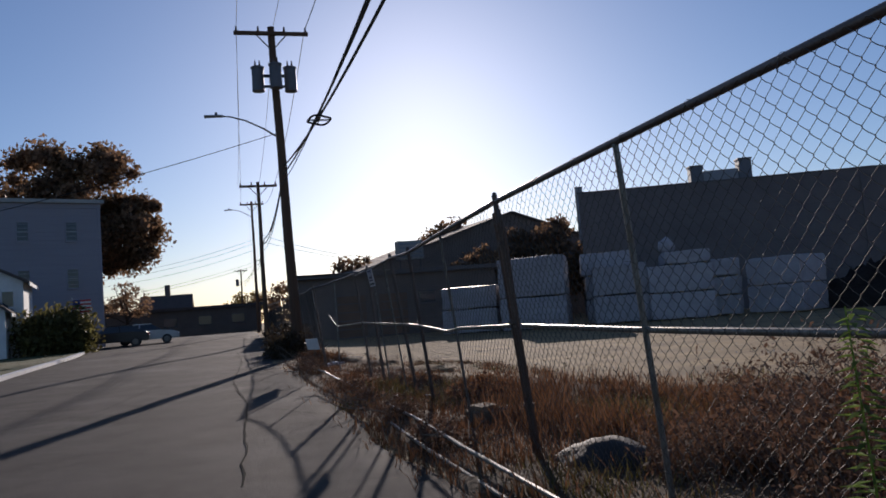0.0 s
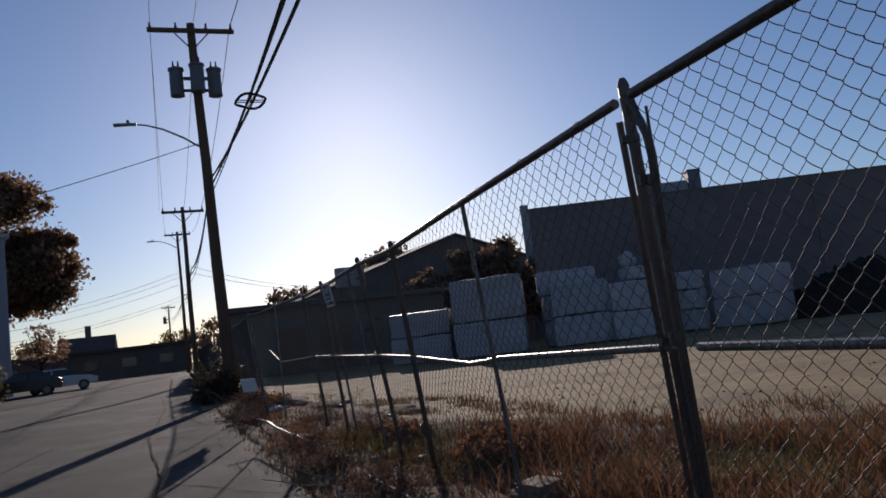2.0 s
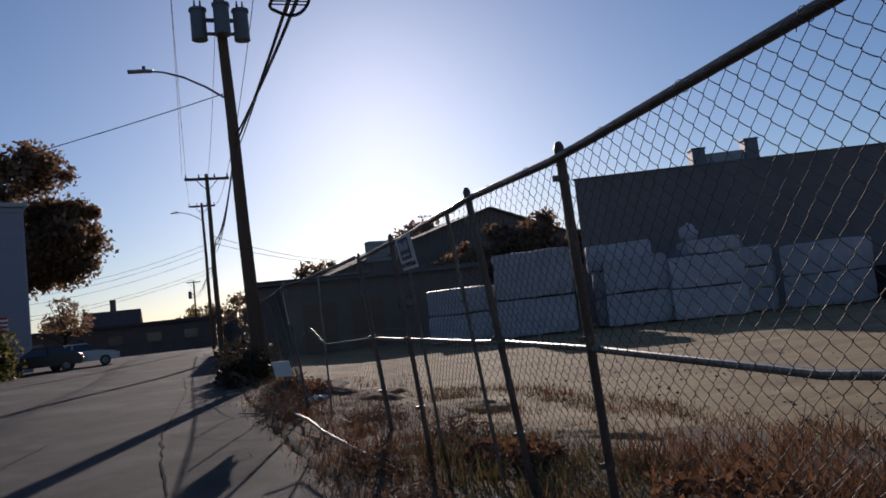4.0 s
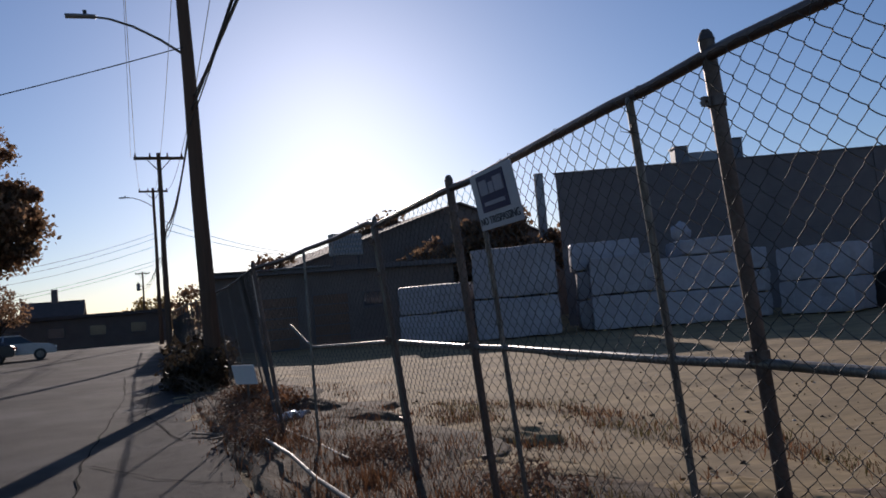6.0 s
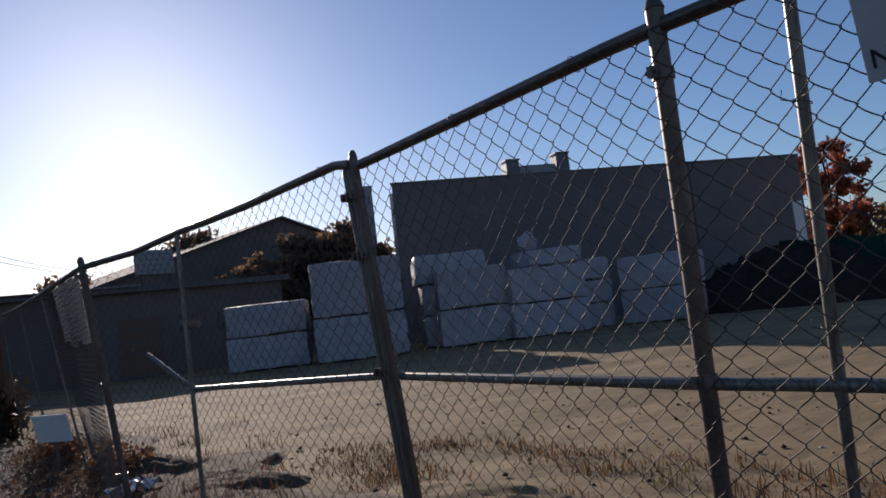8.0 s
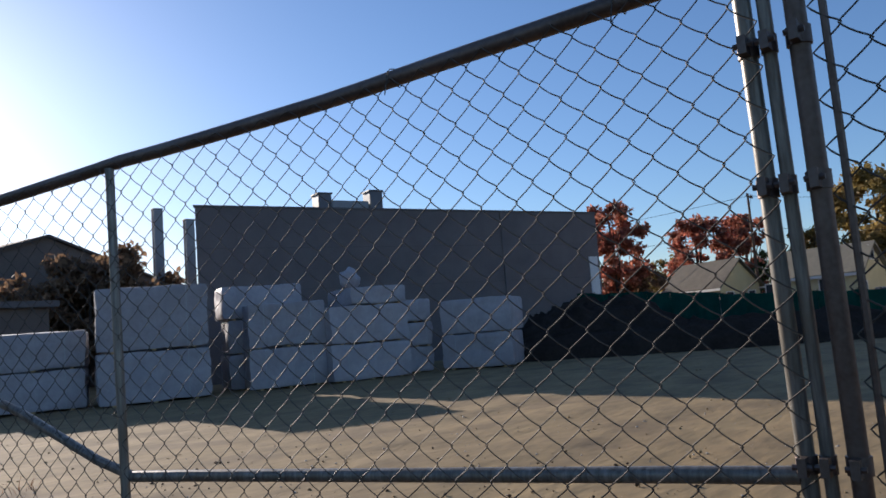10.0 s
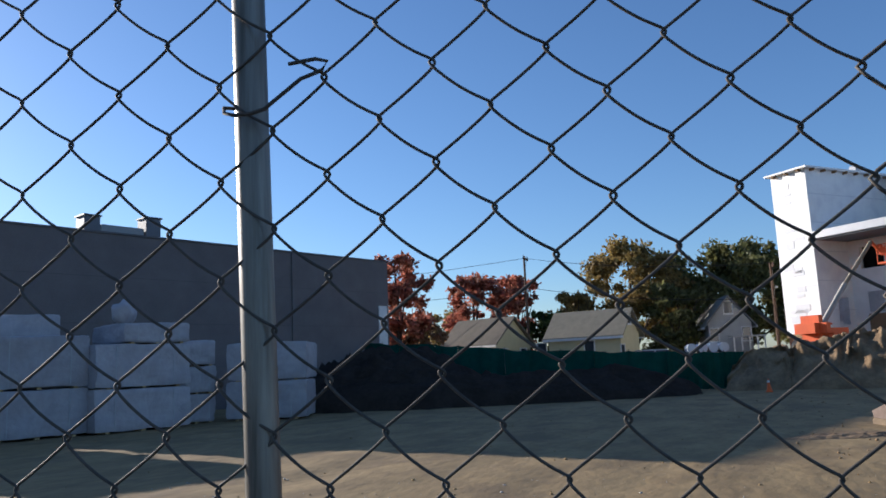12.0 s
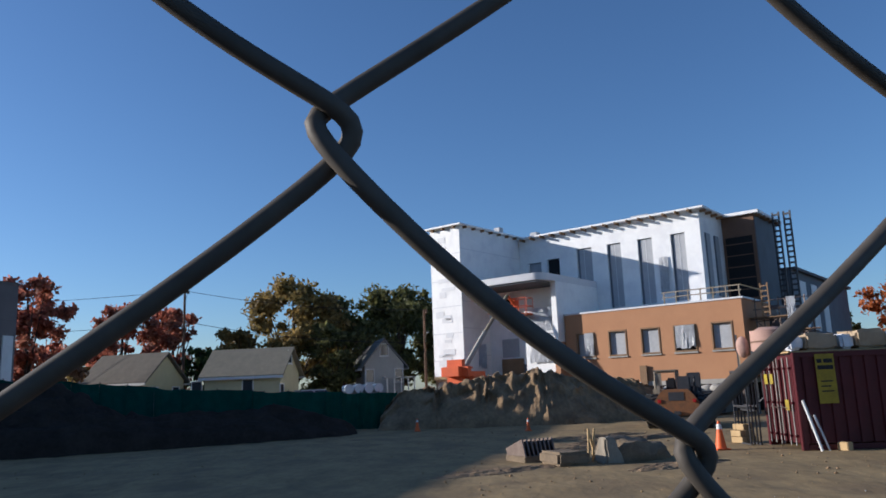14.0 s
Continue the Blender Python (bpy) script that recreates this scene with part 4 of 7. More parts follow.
part("recess_base", box(B(), 0.004, 3.03, -0.5, 5.69, 3.9, 2.596), M["brick"], wb)
# orange-tan storey with its roof terrace
WINS = ((6.85, 8.1), (9.0, 10.15), (11.05, 12.2), (13.0, 14.3), (15.15, 16.3))
part("masonry_footing_course", box(B(), 6.1, 2.4, 1.8, 16.9, 2.7, 3.35), M["brick"], wb, "orange-tan masonry below the windows")
part("masonry_parapet", box(B(), 6.1, 2.4, 4.85, 16.9, 2.7, 6.0), M["brick"], wb, "orange-tan masonry above the windows")
for x0, x1 in zip([6.1] + [w[1] for w in WINS], [w[0] for w in WINS] + [16.9]):
    part("masonry_pier", box(B(), x0, 2.4, 3.35, x1, 2.7, 4.85), M["brick"], wb)
part("masonry_end", box(B(), 16.6, 2.704, 1.8, 16.9, 7.19, 5.996), M["brick"], wb)
part("terrace", box(B(), 6.1, 2.34, 6.004, 17.0, 7.19, 6.1), M["tape_crease_grey"], wb)
# black backing imitates the unlit rooms behind the masonry windows
part("inner_wall", box(B(), 6.2, 3.6, 1.8, 16.5, 3.7, 5.99), M["dark"], wb)
part("footing", box(B(), 6.1, 2.35, 1.55, 16.9, 7.0, 1.796), M["concrete"], wb)
for i, (x0, x1) in enumerate(WINS):
    bm = B()
    for a, b_, c, d in ((x0, 3.35, x0 + 0.07, 4.85), (x1 - 0.07, 3.35, x1, 4.85), (x0 + 0.07, 3.35, x1 - 0.07, 3.43), (x0 + 0.07, 4.77, x1 - 0.07, 4.85)):
        box(bm, a + 0.002, 2.36, b_ + 0.002, c - 0.002, 2.66, d - 0.002)
    w = part("window", bm, M["timber_dark"], wb)
    part("sill", box(B(), x0 - 0.04, 2.3, 3.25, x1 + 0.04, 2.396, 3.33), M["concrete"], w)
    if i in (0, 3):
        part("pane", box(B(), x0 + 0.07, 2.6, 3.43, x1 - 0.07, 2.64, 4.77), M["dark" if i else "grey_sheet"], w)
        loose_sheet(w, x0 + (0.15 if i else 0.6), x1 - 0.05, 2.36, 3.5, 4.8, 3 + i, "torn flapping white plastic sheet", 0.35)
    else:
        part("pane", box(B(), x0 + 0.07, 2.56, 3.43, x1 - 0.07, 2.6, 4.77), M["grey_sheet"], w, "grey sheeted window")
part("base_wall", pierced(6.1, 10.9, -0.5, 1.546, 2.5, 2.8, ((7.3, 8.4, 0.2, 1.2),)), M["concrete"], wb)
for x in (8.7, 9.6, 10.5):
    part("pilaster", box(B(), x, 2.25, -0.5, x + 0.45, 2.496, 1.7), M["concrete"], wb)
part("base_panel", box(B(), 10.9, 2.2, 0.8, 11.3, 2.34, 2.7), M["timber_dark"], wb)
for x in (12.6, 14.6, 16.5):
    part("column", box(B(), x - 0.12, 2.5, -0.5, x + 0.12, 2.8, 1.546), M["galv_dark"], wb)
# wall coloured black to give the shade under the storey
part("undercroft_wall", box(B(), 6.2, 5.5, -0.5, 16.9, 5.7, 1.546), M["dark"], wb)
# railing on the terrace
for k in range(7):
    part("rail_post", box(B(), 12.6 + k * 0.7, 2.42, 6.104, 12.66 + k * 0.7, 2.48, 6.75), M["dusty_beige"], wb)
for z in (6.42, 6.7):
    part("rail", box(B(), 12.5, 2.40, z, 16.95, 2.416, z + 0.06), M["dusty_beige"], wb)
part("rail", box(B(), 16.9, 2.42, 6.7, 16.93, 7.0, 6.77), M["timber"], wb)
# brown and blue block at the far corner and the rear wing
part("wall", box(B(), 13.42, 11.3, 6.0, 15.5, 16.3, 12.3), M["brown_panel"], wb, "brown sheathed corner block")
part("glazing", box(B(), 13.6, 11.22, 6.9, 15.3, 11.296, 10.9), M["dark"], wb)
for k in range(5):
    part("mullion", box(B(), 13.6, 11.2, 7.4 + 0.75 * k, 15.3, 11.216, 7.46 + 0.75 * k), M["brown_panel"], wb)
part("side_panel", box(B(), 15.504, 11.4, 6.0, 15.56, 16.2, 12.2), M["blue_panel"], wb)
part("roof_edge", box(B(), 13.42, 11.0, 12.304, 15.9, 16.5, 12.5), M["wrap"], wb)
for k in range(5):
    part("roof_bracket", box(B(), 15.57, 11.5 + k * 1.0, 12.12, 15.9, 11.62 + k * 1.0, 12.3), M["timber_dark"], wb)
part("wall", box(B(), 13.6, 16.31, -0.5, 16.2, 34.0, 9.0), M["blue_panel"], wb, "lower rear wing")
part("roof_edge", box(B(), 13.5, 16.32, 9.004, 16.5, 34.2, 9.2), M["dk_trim"], wb)
for k in range(3):
    part("window", box(B(), 16.204, 18.0 + 3.2 * k, 5.0, 16.26, 19.6 + 3.2 * k, 8.4), M["wrap"], wb)
part("rear_storey", box(B(), 13.42, 7.4, -0.5, 17.5, 11.2, 5.9), M["dk_trim"], wb, "dark unfinished rear storey")

# lattice masts behind the wing
for a, b_ in ((16.32, 13.5), (17.0, 13.6)):
    mst = thing("scaffold_mast", "dark steel lattice mast", "mast", wb.matrix_basis @ Vector((a, b_, 0)), 40, group="lattice masts")
    for sx in (-0.2, 0.2):
        part("leg", box(B(), sx - 0.05, -0.05, -0.3, sx + 0.05, 0.05, 12.6), M["dark_metal"], mst)
    for k in range(34):
        part("rung", box(B(), -0.15, -0.04, 0.3 + 0.365 * k, 0.15, 0.04, 0.42 + 0.365 * k), M["dark_metal"], mst)

# scaffold with planks beside the masonry storey
sc = thing("scaffold", "steel tube scaffold with cluttered timber planks beside masonry", "scaffold", wb.matrix_basis @ Vector((17.25, 3.2, 0)), 225)
for x in (0.1, 1.3, 2.6):
    for y in (0, 1.4):
        part("upright", tube(B(), [(x, y, -0.3), (x, y, 5.95)], 0.035, 6), M["galv_dark"], sc)
for z in (1.9, 4.15, 4.9):
    for j in range(5):
        part("plank", box(B(), -0.2 - 0.12 * (j % 2), -0.12 + 0.32 * j, z + 0.01 * j, 2.75 + 0.15 * ((j * 7) % 3), 0.17 + 0.32 * j, z + 0.06 + 0.01 * j), M["timber_dark"], sc)
    for y in (0, 1.4):
        part("ledger", tube(B(), [(-0.2, y, z - 0.06), (2.8, y, z - 0.06)], 0.03, 6), M["galv_dark"], sc)
for z in (5.35, 5.8):
    part("guard_rail", tube(B(), [(0.0, -0.05, z), (2.75, -0.05, z + 0.03)], 0.028, 6), M["galv_dark"], sc)
for k in range(5):
    part("truss_web", tube(B(), [(0.1 + 0.5 * k, -0.04, 4.2 if k % 2 else 4.8), (0.6 + 0.5 * k, -0.04, 4.8 if k % 2 else 4.2)], 0.022, 5), M["galv_dark"], sc)
for z0, z1 in ((0.2, 1.9), (1.9, 4.1)):
    part("diagonal", tube(B(), [(0.1, -0.03, z0), (2.6, -0.03, z1)], 0.025, 6), M["galv_dark"], sc)
sl = thing("short_ladder", "brown timber ladder lashed upright on a scaffold", "ladder", wb.matrix_basis @ Vector((17.75, 2.95, 5.0)), 225)
for x in (0, 0.36):
    part("stile", box(B(), x, 0, 0, x + 0.07, 0.05, 1.75), M["timber_dark"], sl)
for k in range(6):
    part("rung", box(B(), 0.07, 0.005, 0.15 + 0.28 * k, 0.36, 0.045, 0.22 + 0.28 * k), M["timber_dark"], sl)
rg = thing("plastic_rag", "ragged white plastic sheet hung on a scaffold rail", "plastic sheet", wb.matrix_basis @ Vector((19.0, 3.05, 0)), 225)
loose_sheet(rg, 0.0, 0.42, 0.0, 4.5, 5.9, 21, "ragged white plastic", 1.1)
for x, y, z, w_, h_ in ((0.3, 0.5, 1.98, 0.9, 0.7), (1.5, 0.4, 1.98, 0.8, 0.55), (0.5, 0.5, 4.98, 0.6, 0.35), (1.6, 0.6, 4.98, 0.7, 0.3)):
    bp = thing("block_pallet", "strapped stack of pale masonry blocks on scaffold planks", "blocks", sc.matrix_basis @ Vector((x, y, z)), 225, group="blocks on the scaffold")
    part("block", box(B(), 0, 0, 0.02, w_, 0.7, h_ * 0.5 - 0.01, 0.02), M["concrete"], bp)
    part("block", box(B(), 0.05, 0, h_ * 0.5, w_ - 0.06, 0.68, h_, 0.02), M["concrete"], bp)

# houses beyond the site
gable_house("house", "grey-roofed cream house beyond the green screen", (64.7, 28.7, -0.45), -26, 4.5, 6.0, 3.8, 5.8, M["yellow"], M["roof_tan_grey"], [("f", -1.2, 2.0, 0.9, 1.3), ("f", 1.3, 2.0, 0.9, 1.3), ("r", 3, 2.0, 0.9, 1.3), ("l", 2.4, 2.0, 0.9, 1.3), ("l", 5.4, 2.0, 0.9, 1.3)])
gable_house("house", "pale-roofed yellow house beyond the green screen", (62.2, 18.8, -0.4), -14, 4.2, 5.9, 3.9, 5.7, M["yellow"], M["tan_roof"], [("f", 0.0, 4.6, 0.8, 1.0), ("f", -1.8, 1.8, 0.9, 1.3), ("l", 2.5, 2.2, 0.9, 1.3), ("l", 6.5, 2.2, 0.9, 1.3)])
gable_house("house", "grey-white gabled house with a porch below trees", (70.0, 11.3, 0.6), -80, 3.5, 7, 3.6, 5.7, M["grey_siding"], M["grey_roof"], [("f", 0.0, 4.3, 0.8, 1.1), ("f", -1.3, 2.0, 0.8, 1.2), ("f", 1.3, 2.0, 0.8, 1.2)])
gable_house("house", "small white house at the end of the fence", (68.0, 38.5, 0), -45, 4, 6, 2.6, 4.2, M["white"], M["grey_roof"], [("f", 0, 1.6, 0.9, 1.2)])

ph = thing("house_porch", "small white open porch of a gabled house", "porch", (68.6, 10.2, 0.6), -80)
part("roof", box(B(), -1.3, -1.2, 2.3, 1.3, 0.6, 2.42), M["grey_siding"], ph)
for x in (-1.2, -0.6, 0.0, 0.6, 1.15):
    part("post", box(B(), x, -1.15, -0.6, x + 0.1, -1.05, 2.296), M["white"], ph)
part("deck", box(B(), -1.3, -1.2, -0.6, 1.3, 0.6, 0.1), M["grey_siding"], ph)
hp = thing("mortar_hopper", "dusty pink mortar silo on a steel frame", "hopper", wb.matrix_basis @ Vector((18.45, 1.2, 0)), 225)
part("drum", tube(B(), [(0, 0, 3.0), (0, 0, 3.06), (0, 0, 4.0), (0, 0, 4.1)], 0.92, 22), M["pink"], hp)
part("lid", tube(B(), [(0, 0, 4.1), (0, 0, 4.16), (0, 0, 4.26)], 0.8, 22, r2=0.5), M["pink"], hp)
part("cone", tube(B(), [(0, 0, 3.0), (0.0, 0.0, 1.75)], 0.88, 20, r2=0.16), M["pink"], hp)
part("band", tube(B(), [(0, 0, 3.5), (0, 0, 3.58)], 0.945, 22), M["brown_panel"], hp)
for x, y in ((-0.75, -0.6), (0.75, -0.6), (-0.75, 0.6), (0.75, 0.6)):
    part("leg", box(B(), x - 0.05, y - 0.05, -0.2, x + 0.05, y + 0.05, 3.1), M["dark_metal"], hp)
for y in (-0.6, 0.6):
    part("brace", tube(B(), [(-0.75, y, 0.5), (0.75, y, 1.9)], 0.03, 6), M["dark_metal"], hp)
bn = thing("mortar_bag", "pale pink bulk bag hung from a steel frame", "bulk bag", wb.matrix_basis @ Vector((17.15, 1.0, 0)), 225)
bm = B()
bmesh.ops.create_icosphere(bm, subdivisions=3, radius=1.0)
for v in bm.verts:
    v.co = Vector((v.co.x * 0.32, v.co.y * 0.32, 3.35 + v.co.z * 0.55)) + 0.05 * noise.noise_vector(v.co * 2.5)
part("bag", bm, M["pink"], bn)
for x in (-0.22, 0.22):
    part("strap", box(B(), x - 0.025, -0.02, 1.9, x + 0.025, 0.02, 3.0), M["pink_wrap"], bn)
for x in (-0.4, 0.4):
    part("leg", box(B(), x - 0.04, 0.3, -0.2, x + 0.04, 0.38, 4.0), M["dark_metal"], bn)
dp = thing("rubbish_skip", "dark steel skip heaped with pale rubble bags", "skip", wb.matrix_basis @ Vector((14.4, 1.2, 0)), 225)
part("tub", box(B(), -1.8, -0.9, 0.1, 1.8, 0.9, 1.22, 0.04), M["dark_metal"], dp)
for k in range(9):
    part("rib", box(B(), -1.75 + 0.42 * k, -0.96, 0.15, -1.67 + 0.42 * k, -0.904, 1.2), M["dark_metal"], dp)
for k in range(5):
    bm = B()
    bmesh.ops.create_icosphere(bm, subdivisions=2, radius=0.35)
    for v in bm.verts:
        v.co = Vector((v.co.x * 1.2 - 1.3 + 0.65 * k, v.co.y * 0.9 - 0.3 + 0.25 * (k % 2), 1.33 + v.co.z * 0.6)) + 0.08 * noise.noise_vector(v.co * 4 + Vector((k, 0, 0)))
    part("rubble_bag", bm, M["concrete"], dp)

# the left side of the street
def triple_decker():
    h = thing("apartment_house", "three-storey blue-grey clapboard flat-roofed house in shade", "house", (-9.1, 58.0, 0.6), 20)
    part("wall", box(B(), -14, 0, -0.5, 0, 15, 10.85), M["blue_siding"], h)
    part("cornice", box(B(), -14.3, -0.3, 10.854, 0.3, 15.3, 11.15, 0.03), M["grey_siding"], h)
    part("frieze", box(B(), -14.05, -0.06, 10.5, 0.06, -0.004, 10.85), M["blue_siding"], h)
    for z in (1.0, 4.5, 8.0):
        for x in (-11.3, -8.3, -5.2, -2.0):
            w = window(h, 0.85, 1.5, pose(x, 0, z), pane=M["glass"], frame_mat=M["blue_siding"])
            part("sash", box(B(), -0.36, -0.05, 0.73, 0.36, -0.026, 0.79, m=pose(x, 0, z)), M["grey_siding"], w)
            if (int(x * 3 + z) % 3) == 0:
                part("blind", box(B(), -0.34, -0.034, 0.8, 0.34, -0.0255, 1.42, m=pose(x, 0, z)), M["white"], w)
    for z in range(36):
        part("clapboard", box(B(), -14, -0.028, 0.0 + z * 0.3, 0.0, -0.004, 0.03 + z * 0.3), M["blue_siding"], h)
    part("corner_board", box(B(), -0.16, -0.045, -0.4, 0.03, -0.004, 10.5), M["blue_siding"], h)
    return h


triple_decker()
gable_house("porch_house", "white gabled house with a brown roof beside a hedge", (-13.0, 44.6, 0.4), 8, 3.4, 5.0, 4.6, 5.5, M["white"], M["roof"], [("f", 0.9, 3.1, 0.7, 1.0), ("f", -0.7, 3.1, 0.7, 1.0)])
gable_house("entrance_porch", "small white gabled entrance porch beside a hedge", (-12.9, 42.6, 0.4), 8, 2.3, 1.9, 2.9, 3.8, M["white"], M["roof"], [("f", 0.3, 1.0, 0.7, 1.1)])
low = thing("long_low_building", "long low dark building across the street's end", "building", (-13.5, 92.0, 0.3), 0)
part("wall", box(B(), -16, 0, -0.5, 17.0, 10, 3.4), M["brown_wall"], low)
part("roof", box(B(), -16.3, -0.4, 3.404, 17.3, 10.4, 3.75), M["roof"], low)
for k in range(8):
    window(low, 1.6, 1.1, pose(-13 + 3.9 * k, 0, 1.5), frame_mat=M["dk_trim"])
ch = gable_house("house", "grey gabled house with a brick chimney beyond", (-5.5, 108.3, 0.15), 90, 7, 6.2, 3.4, 6.0, M["grey_siding"], M["roof"], [("f", 0, 4.6, 0.9, 1.1), ("l", 3, 2.6, 0.9, 1.2)])
part("chimney", box(B(), -0.4, 2.6, 5.0, 0.4, 3.3, 7.6), M["dk_trim"], ch)

# flag on the corner of the apartment house
fl = thing("flag", "small striped red and white flag on a pole", "flag", (-8.5, 46.6, 3.3), 0)
part("staff", tube(B(), [(0, 0, -0.4), (-0.5, -0.7, 0.6)], 0.02, 6), M["white"], fl)
for k in range(7):
    bm = box(B(), -0.45 + 0.0, -0.66, 0.45 - 0.11 * (k + 1), 0.55, -0.645, 0.45 - 0.11 * k - 0.002)
    part("stripe", bm, M["flag_red"] if k % 2 == 0 else M["white"], fl)
part("canton", box(B(), -0.45, -0.675, 0.05, -0.05, -0.661, 0.45), M["flag_blue"], fl)

# kerb on the far side
bm = B()
pts = [(kerb_x(y), y) for y in np.linspace(-40, KERB_END, 64)]
for (xa, ya), (xb, yb) in zip(pts, pts[1:]):
    za, zb = gz(xa, ya), gz(xb, yb)
    v = [bm.verts.new(p) for p in ((xa, ya, za - 0.1), (xa - 0.26, ya, za - 0.1), (xa - 0.26, ya, za + 0.15), (xa, ya, za + 0.15), (xb, yb, zb - 0.1), (xb - 0.26, yb, zb - 0.1), (xb - 0.26, yb, zb + 0.15), (xb, yb, zb + 0.15))]
    for f in ((0, 1, 2, 3), (7, 6, 5, 4), (3, 2, 6, 7), (0, 3, 7, 4), (1, 5, 6, 2)):
        bm.faces.new([v[i] for i in f])
lv, lf, ln = [], [], 24
lys = np.linspace(-40, KERB_END, 48)
for y in lys:
    for i in range(ln):
        x = kerb_x(y) - 0.26 - 45 * (i / (ln - 1)) ** 1.6
        lv.append((x, y, gz(x, y) + 0.13 + 0.03 * noise.noise((x * 0.7, y * 0.7, 3))))
for r in range(len(lys) - 1):
    for c in range(ln - 1):
        lf.append((r * ln + c, r * ln + c + 1, (r + 1) * ln + c + 1, (r + 1) * ln + c))
tagged(raw("lawn_ground", lv, lf, M["lawn"], smooth=True), "worn green lawn behind the far kerb", "lawn", kind="structure")
kb = new("kerb", finish("kerb", bm, M["white"]))
tagged(kb, "pale granite kerb along the lawn", "kerb", kind="structure")


# ---- stacked white bundles ----
def bundle(at, turn, w, d, h, label):
    b = thing("wrapped_bundle", label, "wrapped bundle", at, turn, group="stacked white bundles in the yard")
    bm = box(B(), -w / 2, 0, 0.05, w / 2, d, h)
    bmesh.ops.subdivide_edges(bm, edges=bm.edges[:], cuts=12, use_grid_fill=True)
    o = Vector(at) * 3
    for v in bm.verts:
        edge = sum(1 for c, lo, hi in ((v.co.x, -w / 2, w / 2), (v.co.y, 0, d), (v.co.z, 0.05, h)) if min(c - lo, hi - c) < 1e-4)
        mid = Vector((0, d / 2, h / 2))
        v.co += (mid - v.co).normalized() * (0.0, 0.0, 0.035, 0.07)[min(3, edge)]
        v.co += 0.065 * Vector((noise.noise(v.co * 1.7 + o), noise.noise(v.co * 1.9 + o + Vector((9, 0, 0))), 0.7 * noise.noise(v.co * 1.3 + o))) + 0.028 * Vector((noise.noise(v.co * 6 + o), noise.noise(v.co * 6.3 - o), 0.4 * noise.noise(v.co * 5 + o)))
    part("wrapping", bm, M["pallet_wrap"], b)
    for x in (-w * 0.36, 0, w * 0.36):
        part("skid", box(B(), x - 0.06, 0.05, 0, x + 0.06, d - 0.05, 0.06), M["timber"], b)
    for x in (-w * 0.3, w * 0.3):
        part("strap", box(B(), x - 0.012, -0.03, 0.11, x + 0.012, -0.024, h - 0.05), M["grey_sheet"], b)
    return b


LB = "white plastic-wrapped bundle of panels on skids"
# each stack: place, turn, width, depth, and its layers as (height, shift, share of the width)
STACKS = [
    ((13.1, 37.2, 0), -30, 3.2, 2.2, ((1.35, 0, 1), (1.3, 0, 1))),
    ((15.85, 34.5, 0), -30, 3.6, 2.6, ((1.75, 0, 1), (2.2, 0, 1))),
    ((20.2, 32.7, 0), -30, 2.9, 1.4, ((1.5, 0, 1), (1.65, 0, 1))),
    ((20.75, 34.3, 0), -30, 3.3, 2.2, ((1.35, 0, 1), (1.3, 0, 1), (1.3, -0.25, 0.95))),
    ((22.75, 30.9, 0), -24, 3.3, 2.6, ((1.4, 0, 1), (1.45, 0, 1), (0.7, 0.45, 0.72))),
    ((25.5, 30.9, 0), -25, 1.5, 2.2, ((1.05, 0, 1), (1.0, 0, 1), (0.95, 0, 1))),
    ((26.6, 28.7, 0), -70, 3.0, 2.4, ((1.42, 0, 1), (1.42, 0, 1))),
    ((17.2, 37.4, 0), -40, 3.0, 2.4, ((1.3, 0, 1), (1.3, 0, 1), (1.2, 0, 1)))]
for at, turn, w, d, layers in STACKS:
    z = 0.0
    for h, off, share in layers:
        m = pose(*at, 0, 0, turn) @ Vector((off, 0.04 * off, z))
        bundle(m, turn + 0.8 * math.sin(7 * z + at[0]), w * share, d, h, LB + (", stacked on another" if z else ""))
        z += h + 0.004
bag = thing("filled_bag", "small pale filled bag on a wrapped bundle", "bag", (22.6, 31.7, 3.57), 10)
bm = B()
bmesh.ops.create_icosphere(bm, subdivisions=3, radius=0.5)
for v in bm.verts:
    v.co = Vector((v.co.x * (0.95 - 0.5 * v.co.z), v.co.y * 0.7, 0.36 + v.co.z * 0.85)) * (1 + 0.25 * noise.noise(v.co * 3))
part("sack", bm, M["pallet_wrap"], bag)
ob = thing("concrete_block", "grey weathered concrete block beside the warehouse", "block", (34.5, 28.6, 0), -22)
part("block", box(B(), -1.0, -0.5, -0.1, 1.0, 0.5, 1.6, 0.05), M["concrete"], ob)

# ---- green windscreen fence across the yard ----
gf = thing("screened_fence", "yard fence covered with dark green windscreen fabric", "fence", (0, 0, 0))
SCREEN = [(40.7, 11.6, 1.72), (41.4, 15.2, 1.9), (43.1, 22.5, 2.32), (43.3, 28.0, 2.9), (43.6, 32.6, 3.2)]   # x, y and height of the fabric's top edge
n, m_ = 16, 8


def screen_at(u):
    q = u * (len(SCREEN) - 1)
    k = min(int(q), len(SCREEN) - 2)
    return Vector(SCREEN[k]).lerp(Vector(SCREEN[k + 1]), q - k)


